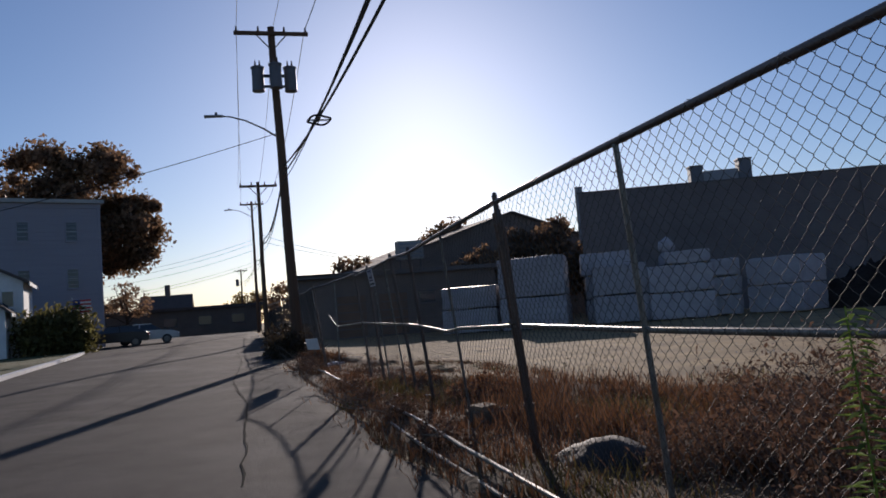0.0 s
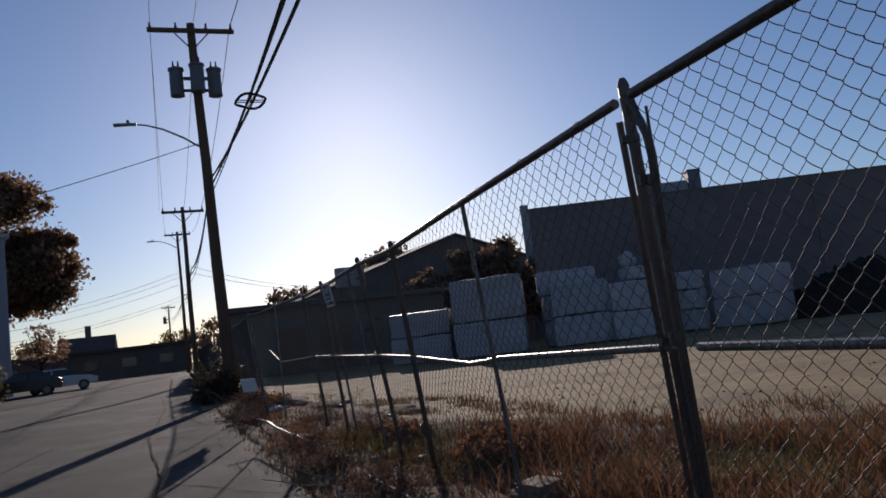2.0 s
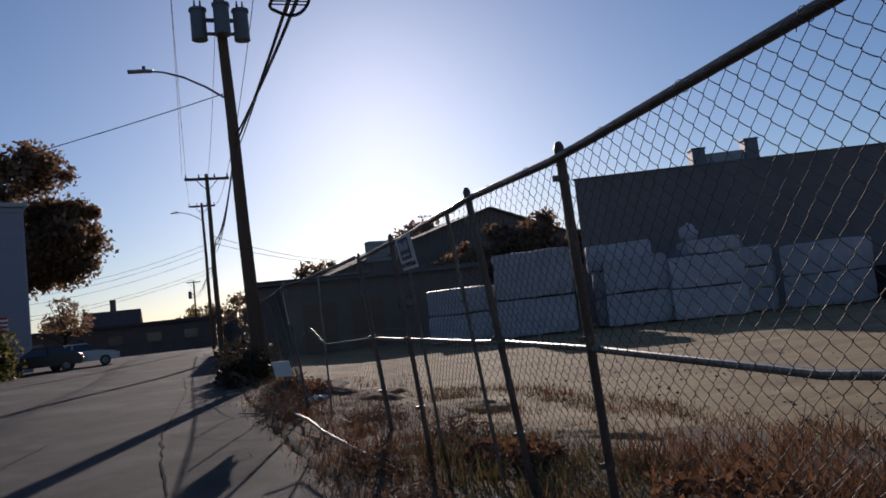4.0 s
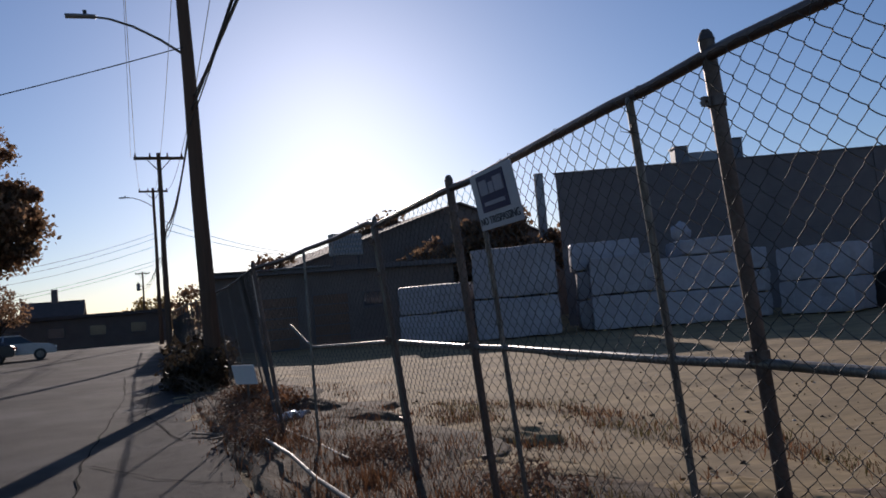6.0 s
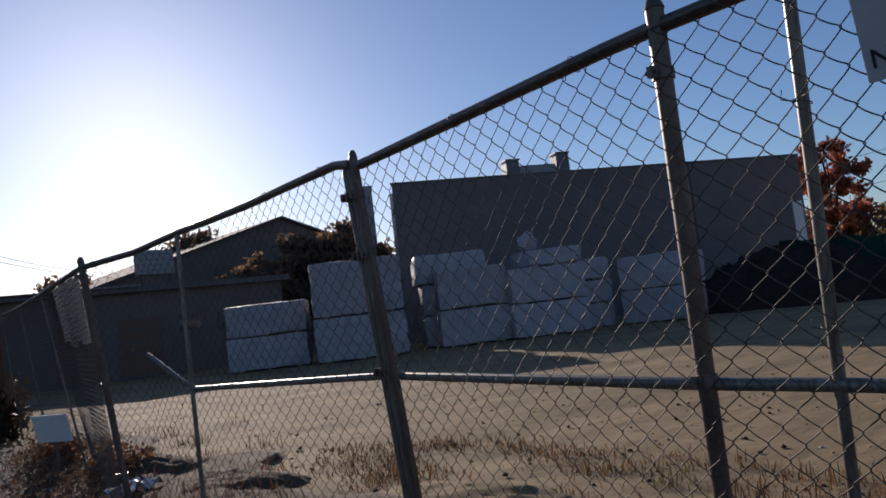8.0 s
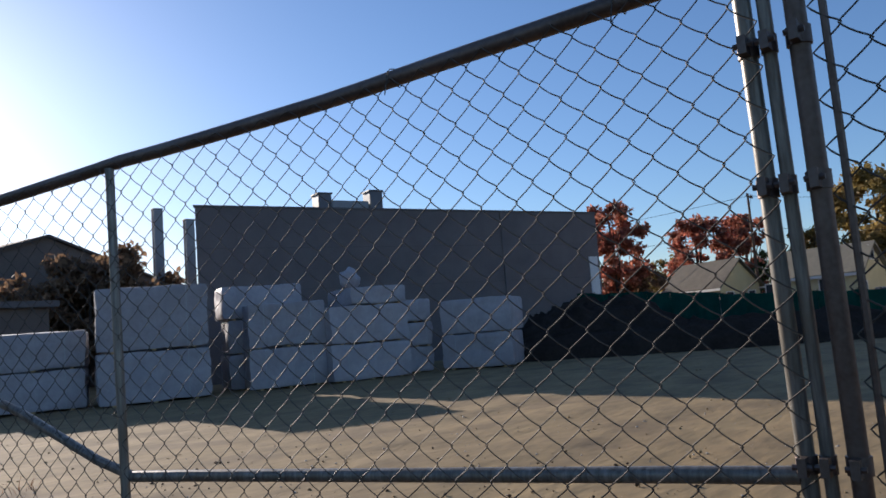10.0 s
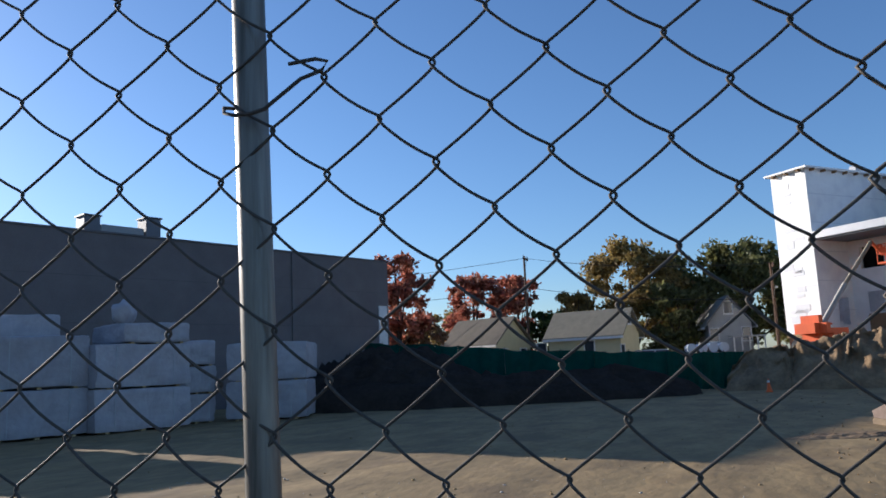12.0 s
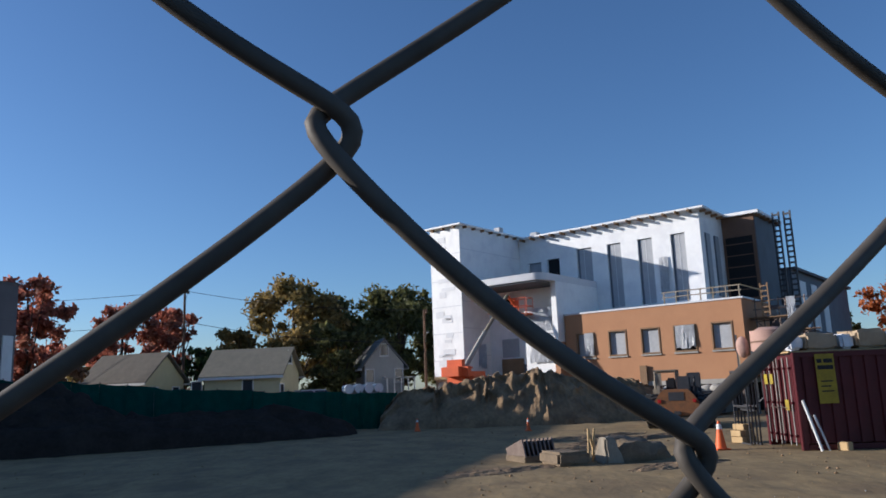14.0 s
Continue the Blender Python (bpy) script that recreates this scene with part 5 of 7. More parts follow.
for i in range(n):
    a = screen_at(i / n)
    part("post", tube(B(), [(a.x + 0.06, a.y, -0.3), (a.x + 0.06, a.y, a.z + 0.06)], 0.03, 8), M["galv_dark"], gf)
    bm = B()
    rows = []
    for v, amp in ((1.0, 0.03), (0.66, 0.08), (0.33, 0.08), (0.0, 0.05)):
        row = []
        for k in range(m_ + 1):
            p = screen_at((i + k / m_) / n)
            wave = amp * math.sin(k * 1.7 + 2.3 * i + 3 * v)
            row.append(bm.verts.new((p.x - 0.06 + wave, p.y, 0.02 + (p.z - 0.02 - 0.05 * math.sin(math.pi * k / m_) * (i % 3)) * v)))
        rows.append(row)
    for r0, r1 in zip(rows, rows[1:]):
        for k in range(m_):
            bm.faces.new((r0[k], r0[k + 1], r1[k + 1], r1[k]))
    part("fabric", bm, M["green_screen"], gf)


# ---- things in the yard ----
def rough_heap(name, label, at, rx, ry, h, material, seed, n=64, jag=0.5, category="dirt pile"):
    verts, faces = [], []
    for j in range(n + 1):
        for i in range(n + 1):
            u, v = 2 * i / n - 1, 2 * j / n - 1
            k = max(0.0, 1 - (u * u + v * v))
            z = h * (k ** 0.55) * (0.75 + 0.35 * noise.noise((u * 1.5 + seed, v * 1.5, seed)))
            q = noise.noise((u * 5 + seed, v * 5, 2.0)) + 0.6 * noise.noise((u * 11, v * 11 + seed, 4.0)) + 0.35 * noise.noise((u * 25, v * 25, seed))
            z += jag * q * min(1.0, 3 * k) * h * 0.45
            verts.append((u * rx + 0.12 * rx * noise.noise((v * 3, u * 3, seed)), v * ry, max(z, -0.05) if k > 0 else -0.25))
    for j in range(n):
        for i in range(n):
            a = j * (n + 1) + i
            faces.append((a, a + 1, a + n + 2, a + n + 1))
    ob = raw(name, verts, faces, material)
    ob.matrix_basis = pose(*at, 0, 0, -65)
    return tagged(ob, label, category)


def earth_ridge(label, line, seed, n=170, m=46):
    """A ridge of dug earth along a line of (x, y, height), steep on the side of the yard."""
    verts, faces = [], []
    for i in range(n + 1):
        s_ = i / n * (len(line) - 1)
        k = min(int(s_), len(line) - 2)
        f = s_ - k
        f = f * f * (3 - 2 * f)
        p = Vector(line[k]).lerp(Vector(line[k + 1]), f)
        d = Vector(line[k + 1]) - Vector(line[k])
        out = Vector((d.y, -d.x, 0)).normalized()
        if out.x > 0:
            out = -out
        run = i / n * 11 * (len(line) - 1) / 4 + seed
        end = min(1.0, 8 * min(i / n, 1 - i / n) + 0.25)
        h = p.z * end * (1 + 0.14 * noise.noise((run * 0.9, seed, 0)) + 0.05 * noise.noise((run * 3.1, seed, 2)))
        for j in range(m + 1):
            v = j / m
            if v < 0.45:
                q = v / 0.45
                off, z = 1.7 * (1 - q) ** 1.3, h * q ** 0.75
            else:
                q = (v - 0.45) / 0.55
                off, z = -3.6 * q, h * (1 - 0.75 * q * q)
            a = min(1.0, 4 * v) * (1.0 if v < 0.75 else 0.3)
            ridge = 0.5 - abs(noise.noise((run * 1.1, v * 4.5, seed)))
            off += a * (0.42 * ridge - 0.1 + 0.34 * noise.noise((run * 2.3, v * 9, seed + 3)) + 0.2 * noise.noise((run * 6.5, v * 9, 1)) + 0.1 * noise.noise((run * 14, v * 20, 6)))
            z += a * (0.30 * noise.noise((run * 2.2, v * 6, seed + 8)) + 0.14 * noise.noise((run * 6, v * 14, 5)))
            verts.append((p.x + out.x * off, p.y + out.y * off, max(z, -0.02) if v > 0.02 else -0.2))
    for i in range(n):
        for j in range(m):
            a = i * (m + 1) + j
            faces.append((a, a + 1, a + m + 2, a + m + 1))
    return tagged(raw("dug_earth_mound", verts, faces, M["pile"]), label, "earth heap")


earth_ridge("rugged heap of freshly dug brown earth", [(40.6, 12.4, 1.5), (40.2, 9.6, 1.9), (39.8, 7.2, 2.3), (39.2, 4.6, 2.6), (39.0, 2.2, 2.0)], 3.1)
earth_ridge("heap of dug earth turned away from the sun", [(38.9, 4.0, 2.1), (39.6, 1.6, 2.3), (41.8, -0.8, 2.0), (44.0, -3.0, 1.5)], 9.7)

rough_heap("brush_mound", "dark heap of brush and soil against the screen", (33.2, 26.2, 0), 5.2, 2.4, 3.1, M["tarp"], 7.5, n=60, jag=0.4, category="brush heap")
th = rough_heap("covered_mound", "long low heap covered with black tarpaulin", (33.4, 21.6, 0), 9.0, 1.5, 1.75, M["tarp"], 5.5, n=70, jag=0.3, category="covered heap")


def block_mesh(name, label, at, turn, size, material, category, bevel=0.06, rough_=0.03):
    ob = thing(name, label, category, at, turn)
    bm = box(B(), -size[0] / 2, -size[1] / 2, 0, size[0] / 2, size[1] / 2, size[2], bevel)
    bmesh.ops.subdivide_edges(bm, edges=bm.edges, cuts=2, use_grid_fill=True)
    for v in bm.verts:
        v.co += rough_ * Vector((noise.noise(v.co * 2.1), noise.noise(v.co * 2.3 + Vector((4, 0, 0))), noise.noise(v.co * 1.9)))
    part("body", bm, material, ob)
    return ob


block_mesh("concrete_slab", "broken dark concrete slab on the sand", (20.0, 8.75, 0), 10, (1.1, 0.8, 0.30), M["boulder"], "slab")
gr = thing("drain_grate", "rusty slatted drain grate on a slab", "grate", (20.9, 9.1, 0.0), 20)
for k in range(8):
    part("bar", box(B(), -0.05, -0.45 + k * 0.12, 0.12, 0.75, -0.41 + k * 0.12, 0.55, m=pose(0, 0, 0, 0, 18, 0)), M["galv_dark"], gr)
part("frame", box(B(), -0.1, -0.5, -0.05, 0.8, 0.5, 0.14, 0.02), M["boulder"], gr)
bo = thing("boulder", "dark angular boulder with a pale broken face", "boulder", (20.5, 7.0, -0.1), 15)
bm = B()
bmesh.ops.create_icosphere(bm, subdivisions=4, radius=1.0)
for v in bm.verts:
    q = v.co.copy()
    q.z = min(q.z, 0.72 + 0.12 * q.y)
    q.y = max(q.y, -0.85)
    v.co = Vector((q.x * 0.7, q.y * 0.95, q.z * 0.72)) * (1 + 0.30 * noise.noise(v.co * 1.3 + Vector((3, 1, 0))) + 0.12 * noise.noise(v.co * 4) + 0.05 * noise.noise(v.co * 9))
part("rock", bm, M["boulder"], bo)
pb = thing("broken_stone", "upright pale angular stone beside a boulder", "stone", (19.8, 7.75, -0.05), 25)
bm = box(B(), -0.18, -0.28, 0, 0.2, 0.26, 0.62, 0.05)
bmesh.ops.subdivide_edges(bm, edges=bm.edges, cuts=2, use_grid_fill=True)
for v in bm.verts:
    v.co = Vector((v.co.x * (1.1 - 0.7 * v.co.z), (v.co.y - 0.1) * (1.15 - 0.95 * v.co.z) + 0.1, v.co.z)) + 0.07 * noise.noise_vector(v.co * 4)
part("rock", bm, M["dusty_beige"], pb)
st = thing("survey_stake", "bundle of pale wooden survey stakes", "stake", (20.3, 8.0, 0))
for dx, dy, ang in ((0, 0, 8), (0.08, -0.1, -12), (-0.05, 0.1, 3)):
    part("stake", box(B(), -0.03, -0.02, -0.1, 0.03, 0.02, 0.75, m=pose(dx, dy, 0, ang, ang / 2, 0)), M["timber"], st)


def cone(at, h, label):
    c = thing("traffic_cone", label, "traffic cone", at, group="traffic cones")
    part("base", box(B(), -h * 0.26, -h * 0.26, 0, h * 0.26, h * 0.26, 0.04, 0.01), M["cone"], c)
    part("body", tube(B(), [(0, 0, 0.04), (0, 0, h * 0.5), (0, 0, h)], h * 0.2, 14, r2=h * 0.045), M["cone"], c)
    part("collar", tube(B(), [(0, 0, h * 0.72), (0, 0, h * 0.9)], h * 0.105, 14, r2=h * 0.072), M["white"], c)
    return c


cone((21.6, 4.2, 0), 0.72, "orange traffic cone on the sand")
cone((33.6, 6.6, 0), 0.5, "orange traffic cone by the dirt pile")
cone((37.0, 10.9, 0), 0.55, "orange traffic cone by the dirt pile")

# maroon shipping container
ct = thing("shipping_container", "maroon steel shipping container with yellow markings", "container", (20.25, 2.76, 0), -98.5)
CL, CW, CH = 6.1, 2.2, 2.36
part("shell", box(B(), 0.06, 0.06, 0.16, CL - 0.06, CW - 0.06, CH - 0.05), M["container"], ct)
for x0, y0, x1, y1 in ((0, 0, CL, 0.12), (0, CW - 0.12, CL, CW)):
    for z in (0, CH - 0.14):
        part("rail", box(B(), x0 + 0.14, y0, z + 0.004, x1 - 0.14, y1, z + 0.136), M["container"], ct)
for x in (0, CL - 0.14):
    for y in (0, CW - 0.14):
        part("corner_post", box(B(), x, y, 0, x + 0.14, y + 0.14, CH, 0.01), M["container"], ct)
for k in range(19):
    part("rib", box(B(), 0.22 + 0.3 * k, 0.02, 0.16, 0.36 + 0.3 * k, 0.057, CH - 0.14, 0.01), M["container"], ct)
for k in range(7):
    part("door_rib", box(B(), 0.02, 0.2 + 0.27 * k, 0.16, 0.057, 0.33 + 0.27 * k, CH - 0.14, 0.01), M["container"], ct)
for y in (0.3, 0.62, 1.0, 1.2, 1.55, 1.9):
    rod = part("lock_rod", tube(B(), [(-0.03, y, 0.1), (-0.03, y, CH - 0.1)], 0.016, 8), M["concrete"], ct, "pale worn lock rod")
    for z in (0.3, 1.1, 1.95):
        part("bracket", box(B(), -0.05, y - 0.05, z, 0.018, y + 0.05, z + 0.06), M["container"], rod)
for y in (0.8, 1.4):
    part("door_handle", tube(B(), [(-0.06, y - 0.25, 1.0), (-0.06, y + 0.2, 1.03)], 0.016, 6), M["galv_dark"], ct)
part("door_gap", box(B(), 0.004, CW / 2 - 0.012, 0.16, 0.019, CW / 2 + 0.012, CH - 0.14), M["black"], ct)
part("marking", box(B(), 0.52, -0.004, 1.1, 0.98, 0.0, 2.3), M["yellow_mark"], ct, "faded yellow marking panel")
for z, x0, x1 in ((2.08, 0.56, 0.68), (2.08, 0.72, 0.94), (1.92, 0.56, 0.94), (1.62, 0.6, 0.9), (1.5, 0.6, 0.84), (1.38, 0.6, 0.9)):
    part("marking_bar", box(B(), x0, -0.008, z, x1, -0.005, z + (0.1 if z > 1.8 else 0.03)), M["black"], ct)
for y, z in ((0.42, 0.95), (1.66, 1.6), (1.28, 1.6)):
    part("marking", box(B(), -0.062, y, z, -0.057, y + 0.22, z + 0.26), M["yellow_mark"], ct)
for x, w_, h_, mm, lab in ((-0.02, 0.36, 0.42, "poly", "white plastic-wrapped bundle on a container roof"), (0.40, 0.82, 0.46, "pink_wrap", "tan wrapped bundle on a container roof"), (1.28, 0.34, 0.42, "poly", "white plastic-wrapped bundle on a container roof"), (1.68, 0.75, 0.52, "pink_wrap", "tan wrapped bundle on a container roof"), (2.5, 0.4, 0.44, "poly", "white plastic-wrapped bundle on a container roof"), (2.95, 1.1, 0.55, "pink_wrap", "tan wrapped bundle on a container roof"), (4.3, 1.0, 0.4, "pink_wrap", "tan wrapped bundle on a container roof")):
    t = thing("material_bundle", lab, "bundle", ct.matrix_basis @ Vector((x, 0.15, CH)), -98.5, group="bundles on the container")
    bm = box(B(), 0, 0, 0.05, w_, 1.3, h_, 0.07)
    bmesh.ops.subdivide_edges(bm, edges=bm.edges, cuts=3, use_grid_fill=True)
    for v in bm.verts:
        v.co += 0.06 * noise.noise_vector(v.co * 3.2 + Vector((x * 3, 0, 0)))
        v.co.z = max(v.co.z, 0.04)
    part("load", bm, M[mm], t)
    for y in (0.35, 0.95):
        part("strap", box(B(), -0.035, y, 0.06, -0.03, y + 0.03, h_), M["black"], t)
    part("board", box(B(), -0.03, -0.04, 0, w_ + 0.03, 1.34, 0.036), M["timber"], t)
for x, y, dx, dy, h, r in ((20.0, 2.44, 0.14, 0.27, 1.2, 0.034), (19.95, 2.28, 0.16, 0.2, 0.85, 0.024)):
    t = thing("leaning_pipe", "white plastic pipe leaning on the container", "pipe", (x, y, 0), 0, group="pipes against the container")
    part("pipe", tube(B(), [(0, 0, 0), (dx, dy, h)], r, 10), M["white"], t)
block_mesh("timber_offcut", "short pale timber offcut beside the container", (19.85, 1.95, 0), 20, (0.28, 0.2, 0.2), M["timber"], "timber", 0.015, 0.01)
lm = thing("lumber_stack", "small stack of yellow sawn lumber", "lumber", (23.3, 2.75, 0), 20)
for k in range(3):
    for j in range(3 - (k == 2)):
        part("beam", box(B(), -0.28 + 0.05 * k, -0.27 + 0.19 * j, 0.02 + 0.17 * k, 0.3 - 0.09 * j, -0.1 + 0.19 * j, 0.18 + 0.17 * k, 0.008), M["timber"], lm)
fp = thing("stacked_fence_panels", "stack of grey steel frames leaning together", "steel frames", ct.matrix_basis @ Vector((-0.3, 2.85, 0)), -98.5)
for k in range(4):
    bm = B()
    for x0, x1, z0, z1 in ((0, 0.05, 0, 2.0), (1.1, 1.15, 0, 2.0), (0.05, 1.1, 0, 0.05), (0.05, 1.1, 1.95, 2.0), (0.05, 1.1, 1.0, 1.05)):
        box(bm, -0.25 + 0.09 * k - 0.015, x0 - 0.9, z0, -0.25 + 0.09 * k + 0.015, x1 - 0.9, z1 - 0.08 * (k % 3))
    part("frame", bm, M["dark_metal"], fp)


# wheel loader seen from the rear
def wheel(parent, x, y, r, w):
    bm = tube(B(), [(x - w / 2, y, r), (x - w / 2 + 0.06, y, r), (x + w / 2 - 0.06, y, r), (x + w / 2, y, r)], r * 0.93, 24)
    for k in range(18):
        for s in (-1, 1):
            a = 20 * k + 10 * (s > 0)
            box(bm, min(0, s * w / 2), r * 0.9, -0.05, max(0, s * w / 2), r * 0.99, 0.05, m=Matrix.Translation((x, y, r)) @ pose(0, 0, 0, a, 0, 0) @ pose(0, 0, 0, 0, s * 18, 0))
    wh = part("wheel", bm, M["rubber"], parent)
    part("rim", tube(B(), [(x - w / 2 - 0.02, y, r), (x + w / 2 + 0.02, y, r)], r * 0.5, 16), M["loader"], wh)
    return wh


ld = thing("telehandler", "dusty orange rough-terrain forklift parked on dirt", "construction vehicle", (31.9, 0.75, 0), -117)
part("chassis", box(B(), -0.5, -1.3, 0.42, 0.5, 2.0, 0.95, 0.06), M["dark_metal"], ld)
bm = B()
extrude_xz(bm, [(-0.78, 0.5), (0.72, 0.5), (0.78, 0.62), (0.78, 1.0), (0.55, 1.32), (0.42, 1.46), (-0.5, 1.46), (-0.62, 1.32), (-0.84, 1.0), (-0.84, 0.62)], -1.95, -1.6)
part("counterweight", bm, M["loader"], ld, "dusty orange rear counterweight")
hd = part("hood", box(B(), -0.52, -1.6, 0.95, 0.46, -0.35, 1.46, 0.1), M["loader"], ld)
part("grille", box(B(), -0.3, -1.962, 1.05, 0.26, -1.953, 1.36), M["dark_metal"], hd)
part("tow_hitch", box(B(), -0.14, -2.06, 0.52, 0.12, -1.952, 0.66, 0.02), M["dark_metal"], ld)
cb = part("cab_frame", box(B(), -0.95, -0.9, 0.98, -0.54, 0.7, 1.62, 0.14), M["dusty_beige"], ld, "dull beige cab side and fender")
for x, y in ((-0.88, -0.55), (-0.88, 0.75), (-0.06, -0.35), (-0.06, 0.75)):
    part("pillar", tube(B(), [(x, y, 1.2), (x * 0.96 - 0.02, y + 0.05, 2.16)], 0.04, 8), M["dusty_beige"], cb)
part("roof", box(B(), -0.96, -0.55, 2.12, 0.0, 0.95, 2.22, 0.05), M["dusty_beige"], cb)
part("rear_screen", box(B(), -0.86, -0.52, 1.62, -0.62, -0.50, 2.1), M["dusty_beige"], cb)
part("seat", box(B(), -0.5, -0.1, 1.3, -0.1, 0.3, 1.9, 0.08), M["black"], ld)
part("steering_wheel", tube(B(), [(-0.3, 0.55, 1.7), (-0.3, 0.58, 1.73)], 0.18, 12), M["black"], ld)
part("boom", box(B(), 0.12, -1.2, 1.35, 0.4, 2.7, 1.66, 0.03, m=pose(0, 0, 0.05, -5, 0, 0)), M["loader"], ld)
part("boom_pivot", box(B(), 0.02, -1.35, 1.3, 0.5, -0.95, 1.95, 0.05), M["dark_metal"], ld)
part("carriage", box(B(), -0.6, 2.6, 0.3, 0.7, 2.7, 1.35, 0.02), M["dark_metal"], ld)
for x in (-0.4, 0.4):
    part("fork", box(B(), x - 0.06, 2.7, 0.12, x + 0.06, 3.8, 0.18), M["dark_metal"], ld)
part("engine_block", box(B(), 0.46, -1.1, 0.9, 0.74, 0.6, 1.4, 0.06), M["black"], ld)
part("mast", box(B(), 0.2, 1.9, 0.4, 0.75, 2.1, 2.1, 0.03), M["dark_metal"], ld)
part("exhaust", tube(B(), [(0.62, -0.7, 0.95), (0.62, -0.7, 1.85), (0.62, -0.78, 1.95)], 0.045, 8), M["dark_metal"], ld)
part("air_filter", tube(B(), [(0.62, -1.2, 1.05), (0.62, -1.2, 1.5), (0.62, -1.2, 1.55)], 0.13, 12), M["black"], ld)
for x in (-0.96, 0.96):
    for y in (-1.15, 1.45):
        wheel(ld, x, y, 0.66, 0.46)
    part("axle", tube(B(), [(0, -1.15, 0.6), (x, -1.15, 0.6)], 0.1, 8), M["dark_metal"], ld)
for x in (-0.7, 0.56):
    part("tail_lamp", box(B(), x, -1.99, 0.98, x + 0.12, -1.952, 1.1), M["red_lamp"], ld)

# orange boom lift by the tower
bl = thing("boom_lift", "orange boom lift with a raised arm and basket", "boom lift", (48.5, 6.9, 1.4), -40)
part("turntable", box(B(), -1.3, -1.0, 0.75, 1.2, 1.0, 1.4, 0.3), M["orange"], bl)
part("counterweight", box(B(), -1.9, -0.95, 0.7, -0.7, 0.95, 2.1, 0.42), M["orange"], bl)
part("engine_cover", box(B(), -0.6, 0.1, 1.354, 1.0, 1.05, 1.95, 0.25), M["orange"], bl)
part("chassis", box(B(), -1.5, -0.9, 0.35, 1.5, 0.9, 0.72, 0.05), M["dark_metal"], bl)
for x in (-1.1, 1.1):
    for y in (-1.05, 1.05):
        w_ = part("wheel", tube(B(), [(x, y - 0.18, 0.42), (x, y + 0.18, 0.42)], 0.42, 18), M["rubber"], bl)
        part("rim", tube(B(), [(x, y - 0.2, 0.42), (x, y + 0.2, 0.42)], 0.2, 12), M["white"], w_)
part("lower_boom", tube(B(), [(-0.6, 0, 1.4), (1.0, -0.75, 3.8)], 0.15, 6), M["concrete"], bl)
part("upper_boom", tube(B(), [(0.8, -0.65, 3.5), (2.4, -1.7, 6.1)], 0.11, 6), M["dusty_beige"], bl)
jb = part("jib", tube(B(), [(2.4, -1.7, 6.1), (2.75, -2.0, 5.4)], 0.08, 6), M["orange"], bl)
bk = part("basket", box(B(), 2.6, -2.9, 4.8, 3.5, -1.8, 4.9), M["orange"], bl)
for x in (2.6, 3.47):
    for y in (-2.9, -2.35, -1.83):
        part("rail_post", box(B(), x, y, 4.9, x + 0.03, y + 0.03, 5.9), M["orange"], bk)
for z in (5.35, 5.86):
    for x in (2.6, 3.47):
        part("rail", box(B(), x, -2.9, z, x + 0.04, -1.8, z + 0.04), M["orange"], bk)
    for y in (-2.9, -1.84):
        part("rail", box(B(), 2.6, y, z, 3.5, y + 0.04, z + 0.041), M["orange"], bk)
part("control_box", box(B(), 2.7, -2.0, 5.3, 3.3, -1.86, 5.8, 0.04), M["orange"], bk)
gl = thing("site_ground_ramp", "raised earth shelf at the foot of the building", "earth bank", (0, 0, 0), kind="structure")
bm = B()
prism(bm, [(46.5, 10.5), (44.8, 5.0), (47.5, 1.0), (62, 2), (62, 14), (52, 15)], -0.3, 1.4)
part("bank", bm, M["pile"], gl)
bm = B()
prism(bm, [(43.5, 33), (43.5, 20.5), (48.5, 15.2), (60, 15.2), (60, 33)], -0.3, 0.6)
part("bank", bm, M["sand"], gl)


